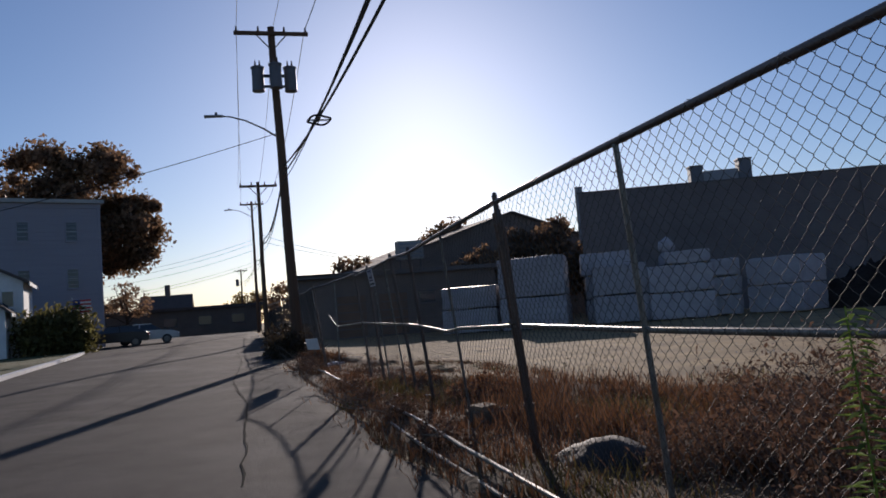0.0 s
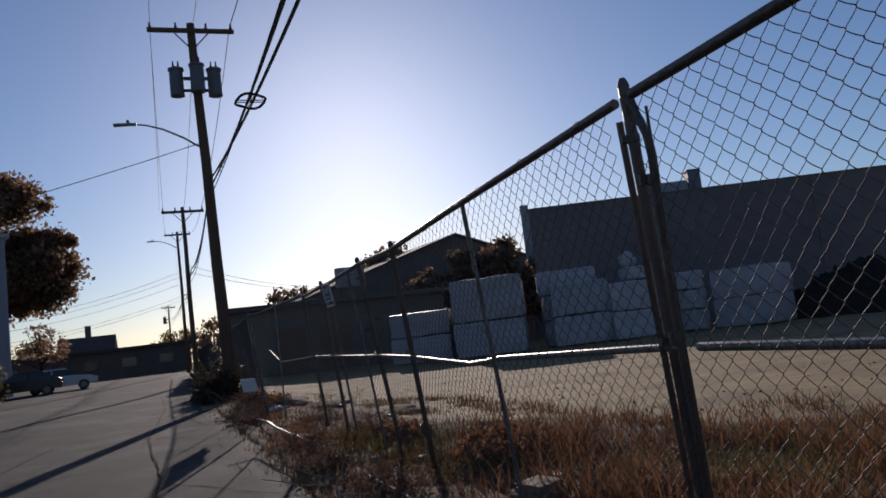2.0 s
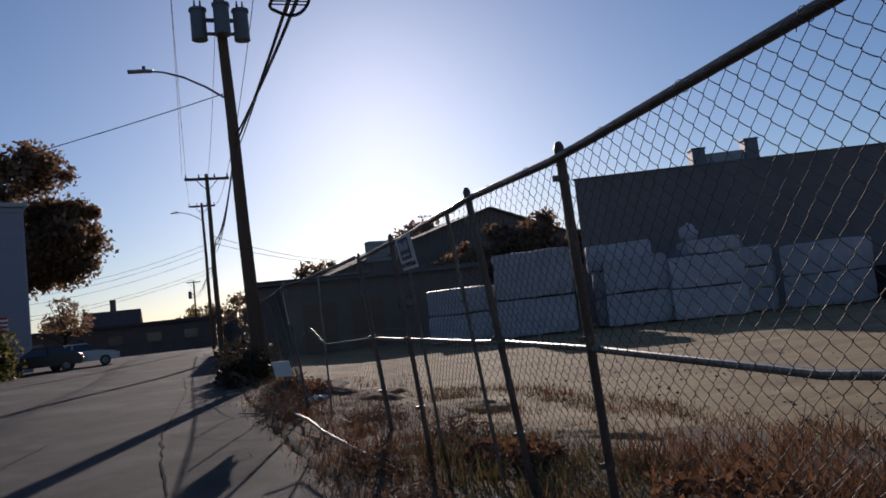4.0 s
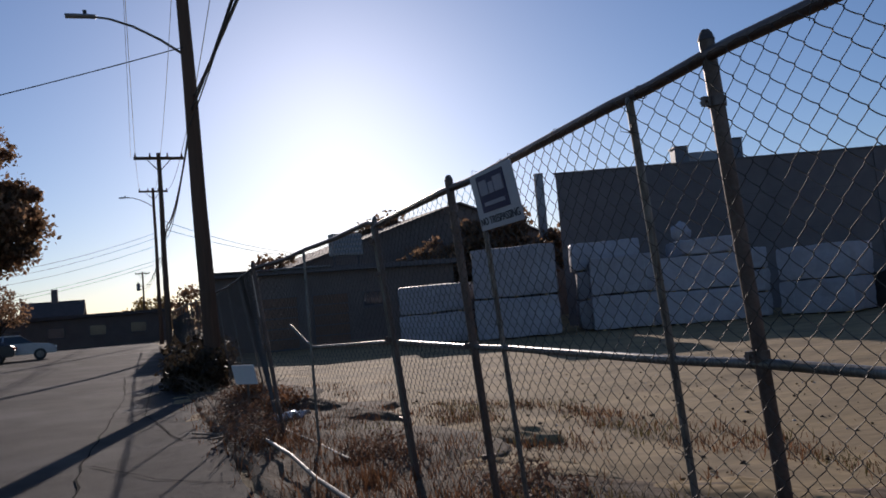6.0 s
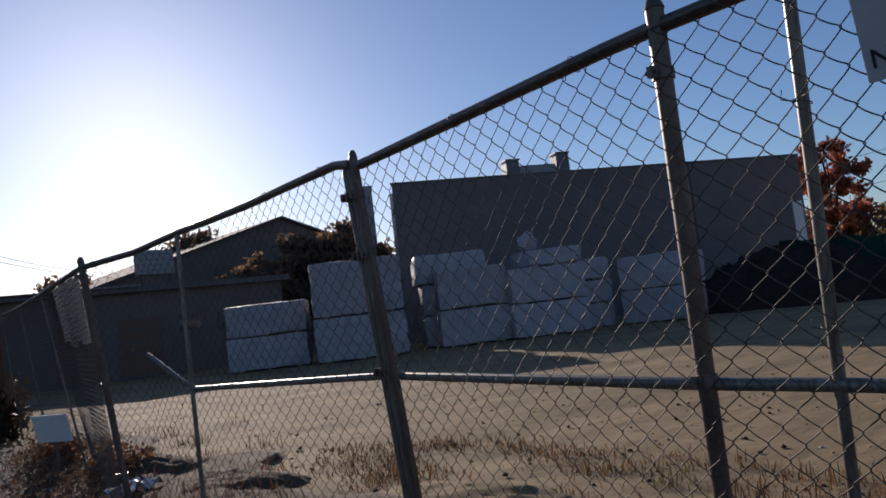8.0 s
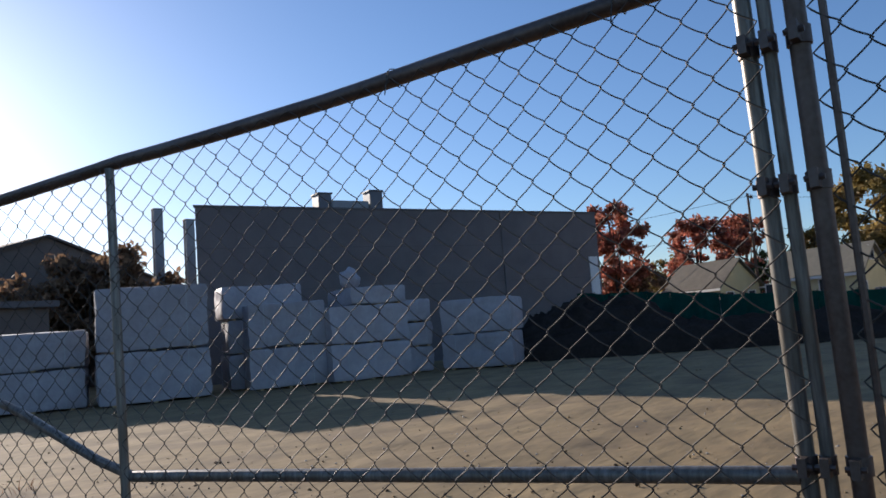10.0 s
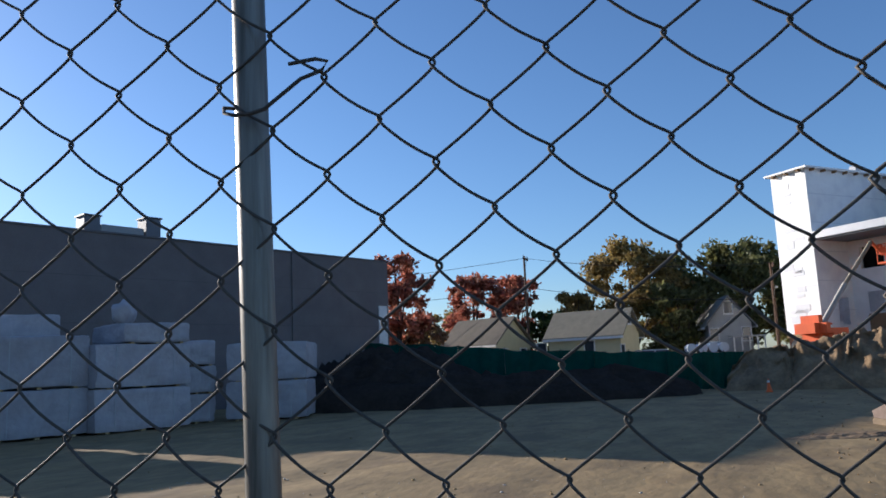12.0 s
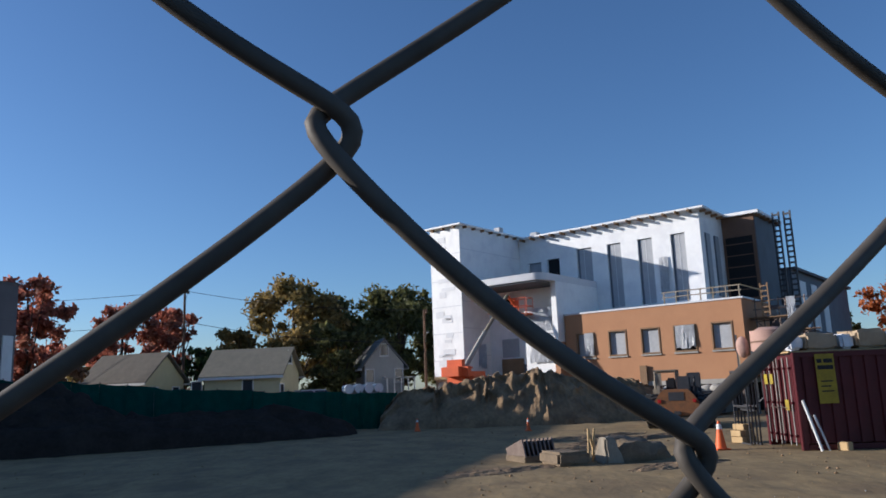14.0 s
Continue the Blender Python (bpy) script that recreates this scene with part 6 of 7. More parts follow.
# ---- vehicles ----
def car(label, at, turn, paint, suv=False):
    c = thing("car", label, "car", at, turn, group="parked cars")
    h = 1.46 if not suv else 1.62
    body = [(-2.25, 0.35), (-2.3, 0.75), (-2.15, 0.98), (-1.2, 1.02), (0.95, 1.0), (1.9, 0.9), (2.25, 0.72), (2.28, 0.35)]
    bm = extrude_xz(B(), body, -0.88, 0.88)
    bmesh.ops.bevel(bm, geom=[e for e in bm.edges], offset=0.06, segments=2, affect="EDGES")
    b = part("body", bm, paint, c)
    bm = B()
    lo = [(-1.95, 1.0), (1.1, 1.0)]
    hi = [(-1.2, h), (0.35, h)]
    v = [bm.verts.new(p) for p in ((lo[0][0], -0.82, 1.0), (lo[1][0], -0.82, 1.0), (lo[1][0], 0.82, 1.0), (lo[0][0], 0.82, 1.0), (hi[0][0], -0.62, h), (hi[1][0], -0.62, h), (hi[1][0], 0.62, h), (hi[0][0], 0.62, h))]
    for f in ((3, 2, 1, 0), (4, 5, 6, 7), (0, 1, 5, 4), (1, 2, 6, 5), (2, 3, 7, 6), (3, 0, 4, 7)):
        bm.faces.new([v[i] for i in f])
    part("window", bm, M["glass"], b)
    part("roof", box(B(), hi[0][0] - 0.06, -0.66, h - 0.03, hi[1][0] + 0.06, 0.66, h + 0.04, 0.02), paint, b)
    for s in (-1, 1):
        part("pillar", tube(B(), [(-0.45, s * 0.835, 1.0), (-0.42, s * 0.64, h)], 0.05, 6), paint, b)
        part("tail_lamp", box(B(), -2.31, s * 0.7 - 0.14, 0.72, -2.2, s * 0.7 + 0.14, 0.88, 0.02), M["red_lamp"], b)
        part("headlight", box(B(), 2.12, s * 0.65 - 0.17, 0.62, 2.27, s * 0.65 + 0.17, 0.76, 0.02), M["white"], b)
    for x in (-1.4, 1.4):
        for s in (-1, 1):
            w_ = part("wheel", tube(B(), [(x, s * 0.88 - 0.1, 0.33), (x, s * 0.88 + 0.1, 0.33)], 0.33, 20), M["rubber"], c)
            part("rim", tube(B(), [(x, s * 0.88 - 0.11, 0.33), (x, s * 0.88 + 0.11, 0.33)], 0.2, 14), M["galv"], w_)
    return c


car("silver parked saloon car beyond the hedge", (-5.95, 55.6, gz(-5.95, 55.6)), 6, M["silver"])
car("black parked saloon car beyond the hedge", (-7.75, 53.0, gz(-7.75, 53.0)), 184, M["black_car"])
for k, (x, y, mm, suv) in enumerate(((47.5, 24.8, "silver", True), (49.5, 20.5, "black_car", False), (52.0, 17.0, "silver", False), (46.0, 28.5, "black_car", True))):
    car("parked car behind the green screen fence", (x, y, 0.6), 115, M[mm], suv)
tk = thing("pipe_bundle", "bundle of white plastic pipes behind the screen", "pipe bundle", (54.0, 12.5, 1.5), 95)
for k in range(4):
    part("pipe", tube(B(), [(k * 0.62, 0, 0.55), (k * 0.62, 3.0, 0.55)], 0.29, 12), M["white"], tk)
part("bed", box(B(), -0.5, -0.2, -1.6, 2.5, 3.2, 0.25, 0.05), M["blue_panel"], tk)


# ---- trees ----
def leaves(centers, radii, n, size, rng, squash=0.8):
    k = rng.choice(len(centers), n, p=np.array(radii) ** 2 / np.sum(np.array(radii) ** 2))
    d = rng.randn(n, 3)
    d /= np.linalg.norm(d, axis=1, keepdims=True)
    rad = np.array(radii)[k][:, None] * (0.25 + 0.62 * np.minimum(1.8, np.abs(rng.randn(n, 1))))
    c = np.array(centers)[k] + d * rad * np.array([1, 1, squash])
    a = rng.randn(n, 3)
    a /= np.linalg.norm(a, axis=1, keepdims=True)
    b = np.cross(a, rng.randn(n, 3))
    b /= np.linalg.norm(b, axis=1, keepdims=True)
    s = size * (0.6 + 0.8 * rng.rand(n, 1))
    v = np.stack([c - a * s, c + b * s * 0.55, c + a * s, c - b * s * 0.55], 1).reshape(-1, 3)
    return v, np.arange(4 * n).reshape(-1, 4)


def tree(label, at, height, spread, material, seed, n=5200, size=0.26, bare=0.32, name="tree", lobes=60, shift=(0, 0)):
    rng = np.random.RandomState(seed)
    t = thing(name, label, "tree", at)
    part("trunk", tube(B(), [(0, 0, -0.3), (0.05, 0.02, height * bare), (0.1, -0.05, height * 0.62), (0.0, 0.1, height * 0.85)], max(0.12, height * 0.024), 9, r2=0.04), M["bark"], t)
    cs, rs = [], []
    for i in range(lobes):
        a, q = rng.rand() * 6.28, rng.rand()
        z = height * (bare + (0.95 - bare) * (0.12 + 0.8 * q))
        w = spread * (0.35 + 0.6 * math.sin(math.pi * min(0.95, 0.22 + 0.7 * q))) * math.sqrt(rng.rand())
        cs.append((w * math.cos(a) + shift[0], w * math.sin(a) + shift[1], z))
        rs.append(spread * (0.08 + 0.15 * rng.rand()))
    for i in range(0, lobes, 5):
        p = Vector(cs[i])
        b0 = Vector((0.05, 0, height * (bare * 0.8 + 0.1 * rng.rand())))
        part("limb", tube(B(), [b0, b0.lerp(p, 0.5) + Vector((0, 0, 0.15 * height * 0.2)), p], height * 0.009, 6, r2=0.02), M["bark"], t)
    v, f = leaves(cs, rs, n, size, rng)
    raw("crown", v, f, material, t)
    return t


tree("tall oak with dark bronze autumn leaves behind a house", (-14.6, 76.0, 0.5), 21.0, 8.8, M["leaf_brown"], 11, 30000, 0.25, 0.30, lobes=80)
tree("oak limb mass with dark bronze leaves", (-15.2, 78.5, 0.5), 16.0, 5.3, M["leaf_brown"], 12, 15000, 0.24, 0.42, shift=(5.2, 0))
tree("small yellowing tree beside the parked cars", (-10.6, 82.0, 0.5), 6.8, 2.8, M["leaf_brown"], 13, 800, 0.16)
for k, (x, y, h, s, mm, lab) in enumerate((
    (71, 34.0, 11.0, 3.3, "leaf_red", "red autumn maple beyond the houses"), (74, 30.4, 11.0, 3.2, "leaf_red", "red autumn maple beyond the houses"),
    (70, 27.0, 6.8, 2.2, "leaf_green", "small dark green tree between houses"), (59.3, 37.0, 11.8, 3.3, "leaf_red", "red autumn tree beside the warehouse"),
    (61.5, 35.6, 6.0, 2.4, "leaf_brown", "low brown tree beside the warehouse"), (77, 19.8, 13.6, 5.8, "leaf_gold", "tall golden-green autumn tree behind a house"),
    (81, 15.0, 13.0, 5.6, "leaf_olive", "tall olive-green tree behind a house"), (80, 9.5, 13.4, 6.2, "leaf_olive", "tall olive-green tree behind a house"),
    (73, 24.5, 8.5, 2.8, "leaf_gold", "thin golden tree beside a house"), (86, 3.5, 11.5, 4.5, "leaf_olive", "tall olive-green tree behind the building"), (72, 15.4, 8.5, 3.6, "leaf_olive", "dark olive tree beside a house"),
    (95, 45, 9, 5.0, "leaf_gold", "distant golden autumn tree beyond houses"), (70, 45, 7.5, 3.2, "leaf_brown", "brown autumn tree behind the warehouse"), (64.0, -36.0, 13.0, 5.2, "leaf_orange", "large orange-red autumn maple beyond the building"),
    (68.6, -31.2, 8.4, 2.4, "leaf_olive", "dark green tree beyond the building"), (27.0, 56.0, 9.2, 4.4, "leaf_brown", "brown autumn tree beside the gabled shed"), (33.0, 53.0, 7.0, 3.0, "leaf_brown", "bare-topped brown tree beside the shed"),
    (26, 78, 12, 6, "leaf_brown", "brown tree behind the sheds"), (8, 98, 7.0, 4.5, "leaf_brown", "low brown tree beyond the street"), (2.5, 122, 7.0, 4.5, "leaf_gold", "distant yellowing tree beyond the street"),
    (-16, 126, 8.0, 5.0, "leaf_brown", "distant brown tree beyond the street"), (13, 84, 6.5, 4.0, "leaf_olive", "tree behind the workshop"), (24, 54, 8.2, 3.4, "leaf_brown", "brown autumn tree beside the gabled shed"), (19, 52, 6.6, 3.0, "leaf_brown", "brown autumn tree beside the gabled shed"), (20.5, 66, 8.6, 3.6, "leaf_brown", "brown autumn tree above the workshop roof"), (12, 72, 8.0, 3.4, "leaf_brown", "brown autumn tree above the workshop roof"))):
    tree(lab, (x, y, 0), h, s, M[mm], 40 + k, int(170 * h * s) if h > 8 else 3400, 0.24 if h > 8 else 0.2, 0.14, name="tree")


def shrub(label, at, rx, ry, h, material, seed, n=3500, size=0.12, name="shrub", category="shrub"):
    rng = np.random.RandomState(seed)
    t = thing(name, label, category, at)
    cs, rs = [], []
    for i in range(26):
        a, q = rng.rand() * 6.28, math.sqrt(rng.rand())
        cs.append((rx * 0.75 * q * math.cos(a), ry * 0.75 * q * math.sin(a), h * (0.15 + 0.6 * rng.rand() * (1 - 0.4 * q))))
        rs.append(0.28 * h * (0.7 + 0.6 * rng.rand()))
    bm = B()
    for i in range(0, 26, 2):
        tube(bm, [(0.2 * cs[i][0], 0.2 * cs[i][1], -0.1), (0.6 * cs[i][0], 0.6 * cs[i][1], cs[i][2] * 0.6), cs[i]], 0.02, 5, r2=0.008)
    part("stems", bm, M["bark"], t)
    v, f = leaves(cs, rs, n, size, rng, 0.9)
    v[:, 2] = np.maximum(v[:, 2], 0.0)
    raw("foliage", v, f, material, t)
    return t


shrub("dark leafy shrub round the foot of a pole", (2.15, 24.9, 0), 0.7, 1.7, 1.4, M["leaf_bush"], 5, 6500, 0.065)
shrub("dark leafy shrub against the fence", (2.5, 28.5, 0.05), 0.9, 2.2, 1.6, M["leaf_bush"], 6, 3500, 0.12)
for k, (x, w_, h_) in enumerate(((-10.7, 0.55, 3.0), (-10.0, 0.5, 3.3), (-9.2, 0.5, 3.35), (-8.7, 0.35, 3.1))):
    shrub("clipped yellow-green garden hedge shrub", (x, 44.6 + 0.3 * k, gz(x, 44)), w_, 1.0, h_, M["leaf_hedge"], 20 + k, 4200, 0.14, name="hedge_shrub", category="hedge")
for k, (x, y, rx, ry, h_) in enumerate(((36.5, 24.5, 1.6, 3.0, 1.5), (33.2, 27.5, 2.2, 1.6, 1.4))):
    shrub("dark scrubby brush against the fence", (x, y, 0), rx, ry, h_, M["leaf_green"], 30 + k, 2600, 0.12)
for k, (x, y, rx, ry, h_) in enumerate(((2.9, 17.4, 0.35, 0.8, 0.5), (2.6, 19.1, 0.35, 0.7, 0.6), (3.2, 8.6, 0.4, 0.7, 0.35), (3.4, 6.2, 0.6, 0.8, 0.45), (4.6, 0.6, 0.9, 1.2, 0.7), (5.4, 2.6, 1.0, 1.2, 0.6), (4.2, -1.0, 0.8, 1.0, 0.8))):
    shrub("dry reddish-brown weeds at the fence foot", (x, y, gz(x, y)), rx, ry, h_, M["dry_grass"], 60 + k, 800, 0.035, name="weed_clump", category="weeds")


def brush(label, at, rx, ry, h, seed, stalks=120):
    """A clump of dead stalks with curled dry leaves."""
    r = np.random.RandomState(seed)
    t = thing("brush_clump", label, "brush", at, group="dry brush behind the fence")
    vs, fs, lv, lf = [], [], [], []
    for _ in range(stalks):
        a, q = r.rand() * 6.28, math.sqrt(r.rand())
        x, y = rx * q * math.cos(a), ry * q * math.sin(a)
        hh = h * (0.45 + 0.6 * r.rand()) * (1 - 0.35 * q)
        b = r.rand() * 6.28
        lean = hh * (0.15 + 0.45 * r.rand())
        prev = None
        for k in range(5):
            u = k / 4
            c = np.array([x + math.cos(b) * lean * u * u, y + math.sin(b) * lean * u * u, hh * u - 0.04])
            w = 0.004 * (1 - 0.7 * u)
            ring = [c + (w, 0, 0), c + (-0.5 * w, 0.87 * w, 0), c + (-0.5 * w, -0.87 * w, 0)]
            n = len(vs)
            vs += ring
            if prev is not None:
                fs += [(prev + i, prev + (i + 1) % 3, n + (i + 1) % 3, n + i) for i in range(3)]
            prev = n
            for _ in range(6 if k else 0):
                o = c + 0.04 * r.randn(3)
                d, e = 0.015 * r.randn(3), 0.007 * r.randn(3)
                m_ = len(lv)
                lv += [o - d, o + e, o + d, o - e]
                lf.append((m_, m_ + 1, m_ + 2, m_ + 3))
    tagged(raw("dead_stem_tangle", vs, fs, M["bark_grey"], t), kind="stuff")
    tagged(raw("dry_foliage", lv, lf, M["dry_brush"], t), kind="stuff")
    return t


BR = "dense dark brown dry brush behind the fence"
for k, (x, y, rx, ry, h_) in enumerate(((4.3, 0.5, 0.8, 0.8, 1.05), (5.0, 1.5, 0.9, 0.9, 1.15), (5.9, 0.9, 1.0, 0.9, 1.2), (6.0, 2.4, 1.0, 0.8, 1.0), (3.7, -0.5, 0.6, 0.7, 0.8), (7.0, 1.9, 1.0, 1.0, 1.1), (5.0, -0.4, 0.9, 0.8, 1.0), (3.5, 1.0, 0.5, 0.5, 0.55))):
    brush(BR, (x, y, gz(x, y)), rx, ry, h_, 300 + k, 150)
for k, (x, y, rx, ry, h_) in enumerate(((2.15, 5.6, 0.25, 0.7, 0.5), (2.1, 7.6, 0.22, 0.7, 0.42), (2.2, 9.6, 0.25, 0.8, 0.45), (2.15, 3.6, 0.2, 0.7, 0.4), (3.3, 10.4, 0.4, 0.6, 0.4), (3.0, 12.6, 0.35, 0.6, 0.4), (2.1, 15.0, 0.35, 0.9, 0.55), (2.2, 17.0, 0.4, 1.0, 0.7), (2.5, 19.6, 0.4, 1.2, 0.8))):
    brush("reddish-brown dry weeds at the fence foot", (x, y, gz(x, y)), rx, ry, h_ * 0.8, 330 + k, 55)


# ---- grass and weeds ----
def blades(name, label, spots, material, per, h, seed, spread=0.16, width=0.006):
    rng = np.random.RandomState(seed)
    vs, fs, base = [], [], 0
    for x, y, k in spots:
        n = per
        bx, by = x + spread * rng.randn(n), y + spread * rng.randn(n)
        hh = h * k * (0.5 + 0.8 * rng.rand(n))
        ang = rng.rand(n) * 6.28
        lean = hh * (0.25 + 0.6 * rng.rand(n))
        dx, dy = np.cos(ang), np.sin(ang)
        z0 = np.array([gz(a, b) - 0.03 for a, b in zip(bx, by)])
        wx, wy = -dy * width, dx * width
        p0 = np.stack([bx - wx, by - wy, z0], 1)
        p1 = np.stack([bx + wx, by + wy, z0], 1)
        p2 = np.stack([bx + dx * lean * 0.35 + wx * 0.8, by + dy * lean * 0.35 + wy * 0.8, z0 + hh * 0.6], 1)
        p3 = np.stack([bx + dx * lean * 0.35 - wx * 0.8, by + dy * lean * 0.35 - wy * 0.8, z0 + hh * 0.6], 1)
        p4 = np.stack([bx + dx * lean + wx * 0.2, by + dy * lean + wy * 0.2, z0 + hh], 1)
        p5 = np.stack([bx + dx * lean - wx * 0.2, by + dy * lean - wy * 0.2, z0 + hh], 1)
        vs.append(np.stack([p0, p1, p2, p3, p4, p5], 1).reshape(-1, 3))
        q = base + 6 * np.arange(n)[:, None]
        fs.append(np.concatenate([q + [0, 1, 2, 3], q + [3, 2, 4, 5]]))
        base += 6 * n
    return tagged(raw(name, np.concatenate(vs), np.concatenate(fs), material), label, "grass", kind="stuff")


rng = np.random.RandomState(77)
dry, green = [], []
for _ in range(1500):
    y = -5 + 27 * rng.rand()
    x = 1.75 + abs(rng.randn()) * 1.1
    if x > 6:
        continue
    dens = 0.5 + 0.5 * noise.noise((x * 0.9, y * 0.5, 2))
    if y > 9 and x > 3.2:
        dens *= 0.55
    if rng.rand() > dens + 0.15:
        continue
    (green if noise.noise((x * 0.6, y * 0.6, 9)) > 0.28 else dry).append((x, y, (0.5 + 0.7 * rng.rand() + (0.25 if x > 2.4 else -0.15)) * (1 - 0.45 * sstep(y, 7, 11)) * (0.62 if x < 3.3 and y < 8 else 1)))
for _ in range(1100):
    x, y = 3.5 + 5.5 * rng.rand(), -5 + 13 * rng.rand()
    if noise.noise((x * 0.5, y * 0.5, 4)) > -0.2:
        (green if rng.rand() > 0.5 else dry).append((x, y, 0.4 + 0.4 * rng.rand()))
for _ in range(900):
    x, y = 2.3 + 4.5 * rng.rand() ** 1.3, 5 + 12 * rng.rand()
    if noise.noise((x * 0.7, y * 0.45, 14)) > 0.05:
        (green if rng.rand() > 0.7 else dry).append((x, y, 0.25 + 0.3 * rng.rand()))
for _ in range(2300):
    x, y = 2.4 + 6.5 * rng.rand(), -5 + 12 * rng.rand()
    k = noise.noise((x * 0.35, y * 0.35, 31)) + 0.25 - 0.08 * max(0.0, x - 5)
    if k > 0:
        (green if noise.noise((x * 0.5, y * 0.5, 12)) > 0.05 else dry).append((x, y, (0.3 + 0.5 * k + 0.3 * rng.rand()) * (0.6 if x < 3.3 else 1)))
for _ in range(420):
    x, y = 2.65 + 1.6 * rng.rand(), 5.5 + 4.5 * rng.rand()
    if noise.noise((x * 1.1, y * 0.8, 24)) > -0.1:
        green.append((x, y, 0.5 + 0.4 * rng.rand()))
for _ in range(240):
    x, y = 1.9 + 0.9 * rng.rand() ** 1.5, -2 + 17 * rng.rand()
    if noise.noise((x * 1.2, y * 0.6, 44)) > -0.15:
        dry.append((x, y, 0.4 + 0.6 * rng.rand()))
for _ in range(420):
    x, y = 2.9 + 3.4 * rng.rand(), 1.5 + 6.5 * rng.rand()
    if noise.noise((x * 0.8, y * 0.55, 52)) > 0.0:
        dry.append((x, y, 0.9 + 0.9 * rng.rand()))
blades("dry_grass", "dry reddish-brown grass along the fence foot", dry, M["dry_grass"], 20, 0.24, 5)
blades("weedy_grass", "patchy yellow-green weeds along the fence foot", green, M["grass"], 22, 0.22, 6)
lawn = [(kerb_x(y) - 0.35 - 6 * rng.rand(), y, 1.0) for y in 16 + 27 * rng.rand(800)]
blades("lawn", "short green lawn beside the far kerb", lawn, M["grass"], 14, 0.16, 8, 0.3, 0.012)

# clods and pebbles on the sand
def clods(name, label, n, material, seed, area, smax):
    r = np.random.RandomState(seed)
    base = np.array([(1, 0, 0), (-1, 0, 0), (0, 1, 0), (0, -1, 0), (0, 0, 1), (0, 0, -1)], float)
    tris = np.array([(0, 2, 4), (2, 1, 4), (1, 3, 4), (3, 0, 4), (2, 0, 5), (1, 2, 5), (3, 1, 5), (0, 3, 5)])
    vs, fs = [], []
    for i in range(n):
        x, y = area[0] + (area[1] - area[0]) * r.rand() ** 1.4, area[2] + (area[3] - area[2]) * r.rand()
        s_ = smax * (0.2 + 0.8 * r.rand() ** 3)
        vs.append(base * s_ * (0.6 + 0.7 * r.rand(6, 3)) * (1, 1, 0.65) + (x, y, gz(x, y) + 0.2 * s_ - 0.005))
        fs.append(tris + 6 * i)
    return tagged(raw(name, np.concatenate(vs), np.concatenate(fs), material), label, "stones", kind="stuff")


clods("sand_clods", "scattered clods of sandy earth in the yard", 2200, M["sand"], 21, (3.5, 30, -4, 30), 0.035)
clods("gravel", "scattered pale gravel and pebbles", 1500, M["concrete"], 22, (1.5, 14, -4, 22), 0.03)
clods("verge_crumbs", "crumbled dark soil and dead leaves on the verge", 4200, M["dirt"], 23, (1.55, 3.7, -5, 21), 0.035)

clods("yard_clods", "scattered clods and churned crumbs of earth by the boulders", 700, M["pile"], 26, (16, 34, 0, 12), 0.05)
clods("dark_clods", "small dark clumps of soil on the sand", 900, M["dirt"], 24, (3.0, 10, 8, 21), 0.04)
for k, (x, y, a, b_, h_) in enumerate(((3.7, 11.2, 0.9, 0.5, 0.13), (3.3, 8.6, 0.8, 0.4, 0.12), (4.4, 13.4, 1.0, 0.5, 0.13), (3.5, 15.6, 0.9, 0.5, 0.16), (4.6, 9.6, 0.9, 0.45, 0.16), (3.2, 17.6, 0.8, 0.5, 0.25))):
    rough_heap("soil_mound", "low mound of loose sandy soil and litter", (x, y, gz(x, y) - 0.02), a, b_, h_, M["dirt" if k % 2 else "sand"], 20 + k, n=26, jag=0.35, category="soil mound")

for k, (x, y, a, b_, h_) in enumerate(((26.5, 4.6, 3.4, 0.5, 0.16), (28.0, 5.8, 3.0, 0.45, 0.14), (24.2, 6.6, 2.4, 0.5, 0.14), (18.6, 6.6, 1.6, 0.5, 0.12), (19.2, 10.4, 1.8, 0.5, 0.10))):
    rough_heap("churned_earth", "low ridge of earth churned up by wheels", (x, y, gz(x, y) - 0.03), a, b_, h_, M["pile"], 40 + k, n=40, jag=0.6, category="churned earth")

# tall green goldenrod by the fence
gp = thing("goldenrod_plant", "tall bright green leafy goldenrod plant", "plant", (2.16, -1.72, gz(2.16, -1.7)))
part("stem", tube(B(), [(0, 0, -0.05), (0.02, 0.01, 0.6), (0.0, 0.03, 1.22)], 0.006, 6, r2=0.003), M["plant"], gp)
prng = np.random.RandomState(3)
vs, fs = [], []
for i in range(150):
    z = 0.12 + 1.1 * i / 150
    a = i * 2.4 + 0.3 * prng.rand()
    ln = (0.15 - 0.09 * (z / 1.25)) * (0.7 + 0.5 * prng.rand())
    d, w_ = np.array([math.cos(a), math.sin(a), 0.35 - 0.5 * prng.rand()]), np.array([-math.sin(a), math.cos(a), 0]) * 0.010
    o = np.array([0.01, 0.01, z])
    k = len(vs)
    vs += [o, o + d * ln * 0.45 + w_, o + d * ln + (0, 0, -0.02), o + d * ln * 0.45 - w_]
    fs.append((k, k + 1, k + 2, k + 3))
raw("foliage", vs, fs, M["plant"], gp)

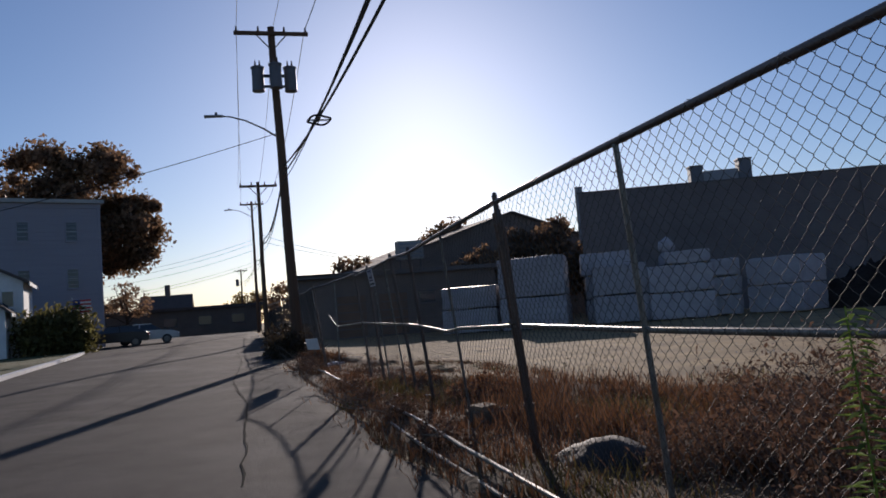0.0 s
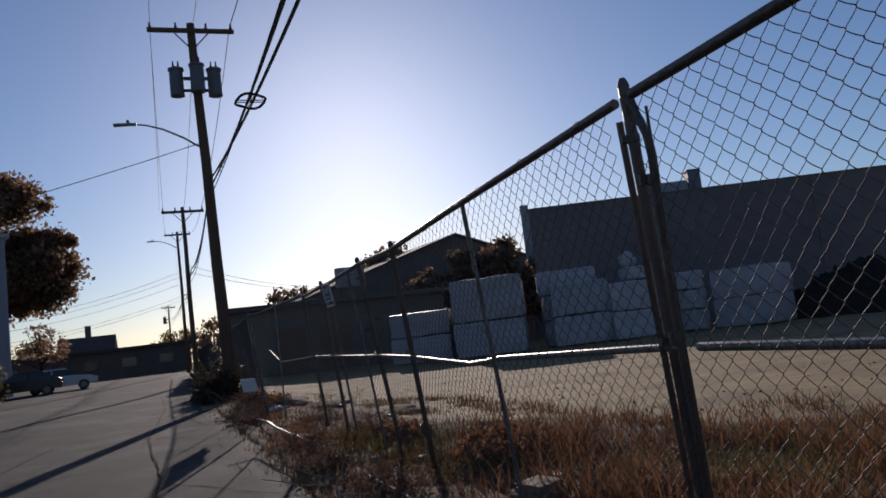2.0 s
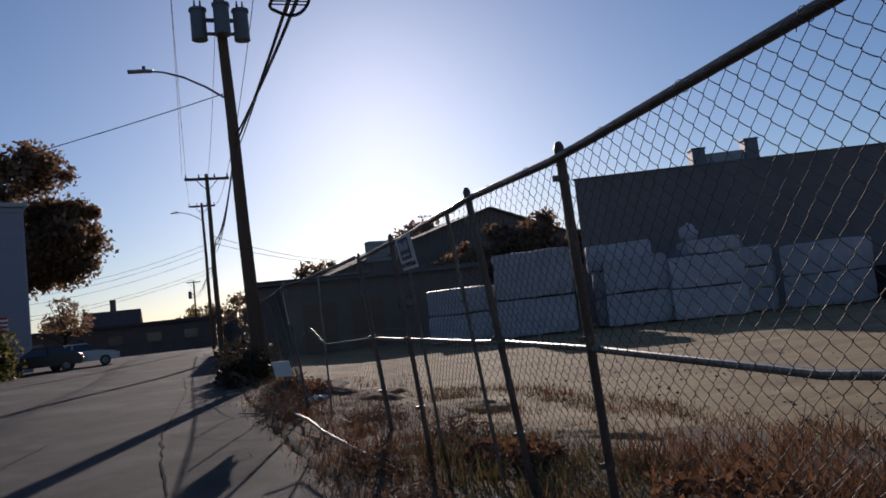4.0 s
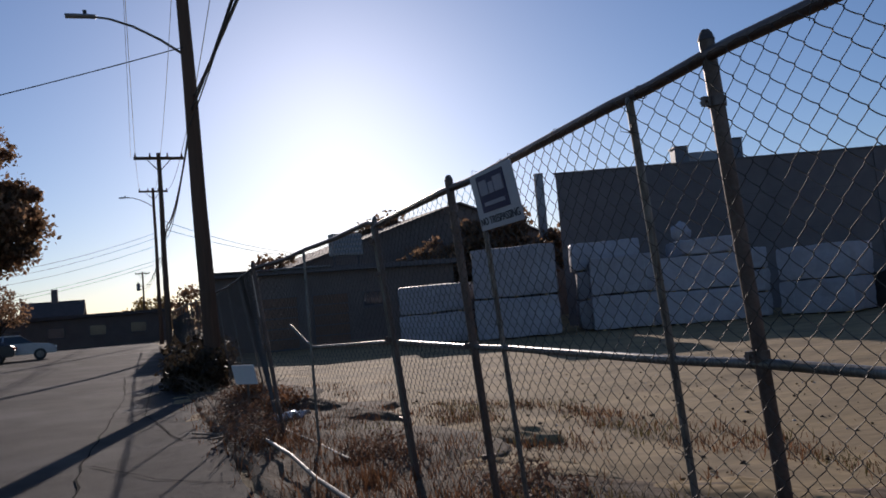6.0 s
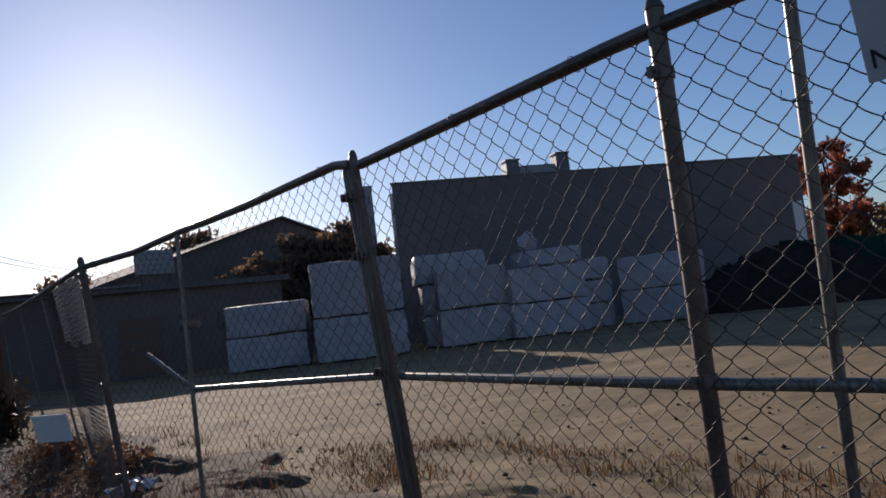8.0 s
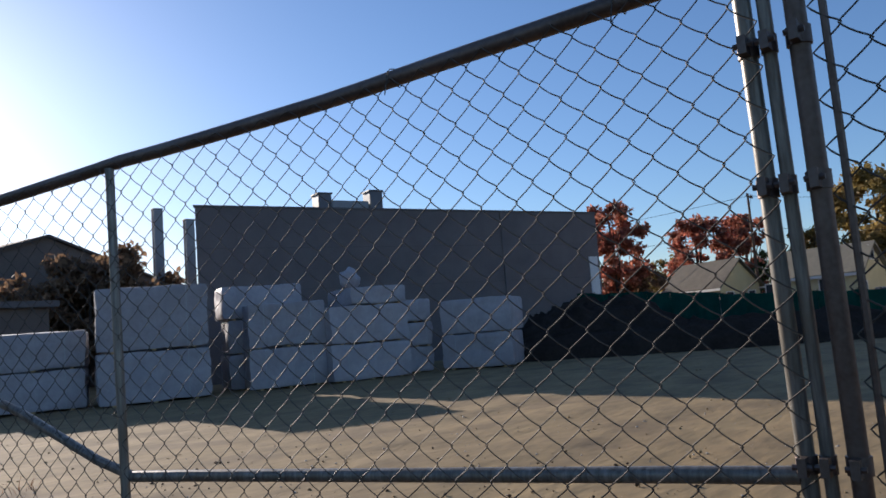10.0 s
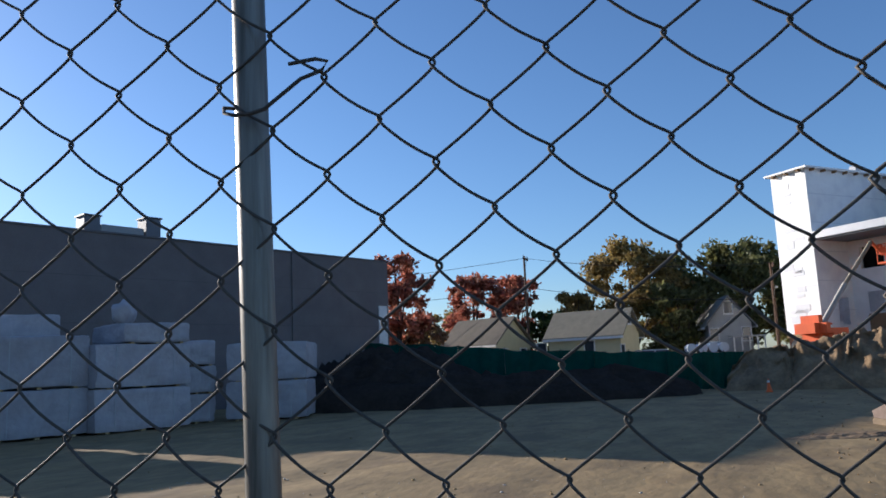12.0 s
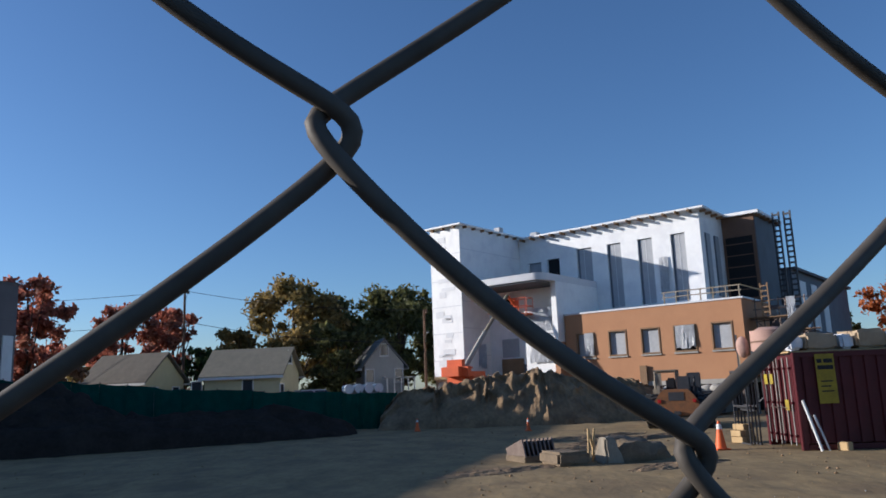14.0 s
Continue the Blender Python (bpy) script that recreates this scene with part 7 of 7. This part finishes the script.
# loose things at the fence foot
dm = thing("rounded_boulder", "dark smooth rounded boulder half hidden in weeds", "boulder", (3.0, 1.75, 0.1), 20)
bm = B()
bmesh.ops.create_icosphere(bm, subdivisions=4, radius=1.0)
for v in bm.verts:
    v.co = Vector((v.co.x * 0.40, v.co.y * 0.52, v.co.z * 0.36)) * (1 + 0.10 * noise.noise(v.co * 1.7) + 0.03 * noise.noise(v.co * 6))
part("rock", bm, M["dark_rock"], dm)
block_mesh("concrete_chunk", "dark weathered concrete chunk in the weeds", (2.87, 4.3, 0.2), 25, (0.36, 0.32, 0.27), M["boulder"], "concrete chunk", 0.05, 0.05)
for k, (x, y, s) in enumerate(((2.2, 6.9, 0.10), (2.6, 7.6, 0.16), (2.05, 10.6, 0.09), (2.3, 12.2, 0.1), (1.9, 14.6, 0.08), (2.75, 3.1, 0.12), (3.4, 5.0, 0.2), (2.9, 6.9, 0.22))):
    block_mesh("stone", "small pale broken stone in the weeds", (x, y, gz(x, y) - 0.03), 40 * k, (s, s * 0.8, s * 0.6), M["concrete"], "stone", 0.2 * s, 0.2 * s)
for k, pts in enumerate(([(2.12, 0.6, 0.26), (2.1, 2.6, 0.29), (2.18, 4.5, 0.27), (2.2, 6.4, 0.25)], [(1.98, 1.0, 0.18), (1.95, 3.2, 0.2), (2.0, 5.2, 0.19)],
                          [(2.35, 9.0, 0.20), (2.2, 10.4, 0.25), (2.1, 11.6, 0.30), (2.12, 12.8, 0.30), (2.10, 14.1, 0.27)], [(2.62, 12.6, 0.2), (2.55, 14.0, 0.2), (2.48, 15.3, 0.19)])):
    t = thing("fallen_pipe", "bent galvanised pipe lying along the fence foot", "pipe", (0, 0, 0), group="fallen pipes")
    part("pipe", tube(B(), [(x, y, z + gz(x, y) - 0.14) for x, y, z in pts], 0.017, 8), M["galv"], t)
for k, (x, y, a) in enumerate(((1.7, 15.2, 70), (1.9, 15.6, 20), (1.62, 16.1, 120), (2.0, 16.3, -20), (2.1, 15.0, 50))):
    t = thing("scrap_board", "weathered splintered board on the verge", "board", (x, y, gz(x, y) + 0.03 + 0.012 * k), a, group="scrap boards")
    part("board", box(B(), -0.3, -0.02, 0, 0.3, 0.02, 0.02), M["bark_grey"], t)
pb = thing("white_placard", "small white placard leaning at the fence", "placard", (2.45, 18.3, 0.66), -55)
part("stake", box(B(), -0.02, 0.012, -0.5, 0.02, 0.03, 0.25), M["bark_grey"], pb)
part("board", box(B(), -0.25, -0.01, 0, 0.25, 0.01, 0.32, m=pose(0, 0, 0, 14, 0, 0)), M["white"], pb)

rag = thing("litter_sheet", "crumpled white plastic sheet lying in the weeds", "litter", (2.75, 16.26, gz(2.75, 16.26) + 0.05), 30)
bm = B()
bmesh.ops.create_grid(bm, x_segments=14, y_segments=8, size=0.5)
for v in bm.verts:
    v.co = Vector((v.co.x * 0.5, v.co.y * 0.3, 0.05 + 0.12 * noise.noise(v.co * 5) + 0.05 * noise.noise(v.co * 13)))
bmesh.ops.solidify(bm, geom=bm.faces[:], thickness=0.004)
part("sheet", bm, M["poly"], rag)
# grey sheet tied to the far side of the broken panel
gs_ = thing("fence_sheet", "pale grey plastic sheet hanging from the fence top", "sheet", (0, 0, 0))
bm, rows_ = B(), []
for a in range(17):
    y = 15.15 + 2.5 * a / 16
    rows_.append([bm.verts.new((fx(y, z) + 0.03 + 0.02 * math.sin(a * 1.7 + z * 3), y, z)) for z in [ftop(y) - 0.03 - (0.55 + 0.12 * noise.noise((y * 1.3, 0, 0))) * b / 5 for b in range(6)]])
for p, q in zip(rows_, rows_[1:]):
    for b in range(5):
        bm.faces.new((p[b], q[b], q[b + 1], p[b + 1]))
bmesh.ops.solidify(bm, geom=bm.faces[:], thickness=0.003)
part("sheet", bm, M["grey_sheet"], gs_)

# dead branches and vines on the verge and up the fence
vr = np.random.RandomState(31)
for k in range(26):
    y0 = (13.5 + 10 * vr.rand()) if k < 16 else (-2 + 12 * vr.rand())
    x0 = (1.75 + 0.5 * vr.rand()) if y0 < 13 else (1.7 + 0.75 * vr.rand())
    t = thing("dead_branch", "thin grey-brown dead branch in the weeds", "branch", (0, 0, 0), group="dead branches")
    bm = B()
    a = vr.rand() * 6.28
    up = 0.15 + 0.5 * vr.rand() * (1 if y0 > 15 else 0.4)
    pts = [(x0 + 0.16 * j * math.cos(a + 0.3 * vr.randn()), y0 + 0.2 * j * math.sin(a + 0.3 * vr.randn()), gz(x0, y0) + 0.04 + up * j / 4 + 0.05 * vr.rand()) for j in range(5)]
    tube(bm, pts, 0.009, 5, r2=0.003)
    for j in (1, 2, 3):
        e = Vector(pts[j]) + Vector((0.2 * vr.randn(), 0.25 * vr.randn(), 0.1 + 0.1 * vr.rand()))
        tube(bm, [pts[j], Vector(pts[j]).lerp(e, 0.5) + Vector((0, 0, 0.03)), e], 0.005, 4, r2=0.002)
    part("twig", bm, M["bark_grey"], t)

# sealed cracks in the asphalt
def crack(pts, w):
    bm = B()
    path = []
    for (xa, ya), (xb, yb) in zip(pts, pts[1:]):
        m_ = max(2, int(math.hypot(xb - xa, yb - ya) / 0.25))
        path += [(xa + (xb - xa) * i / m_, ya + (yb - ya) * i / m_) for i in range(m_)]
    path.append(pts[-1])
    path = [(x + 0.05 * noise.noise((x * 1.7, y * 1.7, 5)), y + 0.09 * noise.noise((x * 1.7, y * 1.7, 8))) for x, y in path]
    prev = None
    for i, (x, y) in enumerate(path):
        a, b_ = path[max(0, i - 1)], path[min(len(path) - 1, i + 1)]
        d = Vector((b_[0] - a[0], b_[1] - a[1])).normalized()
        k = 0.5 * w * (0.7 + 0.6 * noise.noise((x * 3, y * 3, 1)))
        q = [bm.verts.new((x - d.y * k * s, y + d.x * k * s, gz(x, y) + 0.036)) for s in (-1, 1)]
        if prev:
            bm.faces.new((prev[0], q[0], q[1], prev[1]))
        prev = q
    ob = new("sealed_crack", finish("sealed_crack", bm, M["crack"]))
    return tagged(ob, "dark tar-sealed crack in the asphalt", "crack", kind="structure")


for pts, w in (([(0.35, 33), (0.5, 24), (0.2, 15), (0.45, 9), (0.3, 3)], 0.03), ([(0.3, 15), (1.2, 13.2), (1.7, 12.8)], 0.025), ([(0.4, 19.5), (1.6, 18)], 0.025),
               ([(-7.5, 13), (-3.5, 15.5), (0.4, 21)], 0.02), ([(-6, 26), (-2, 25), (1.2, 27)], 0.025), ([(1.2, 30), (0.9, 20), (1.3, 16)], 0.025), ([(-4, 8), (-2, 11), (-1.5, 16)], 0.02), ([(0.45, 9), (1.5, 7.0)], 0.02)):
    crack(pts, w)
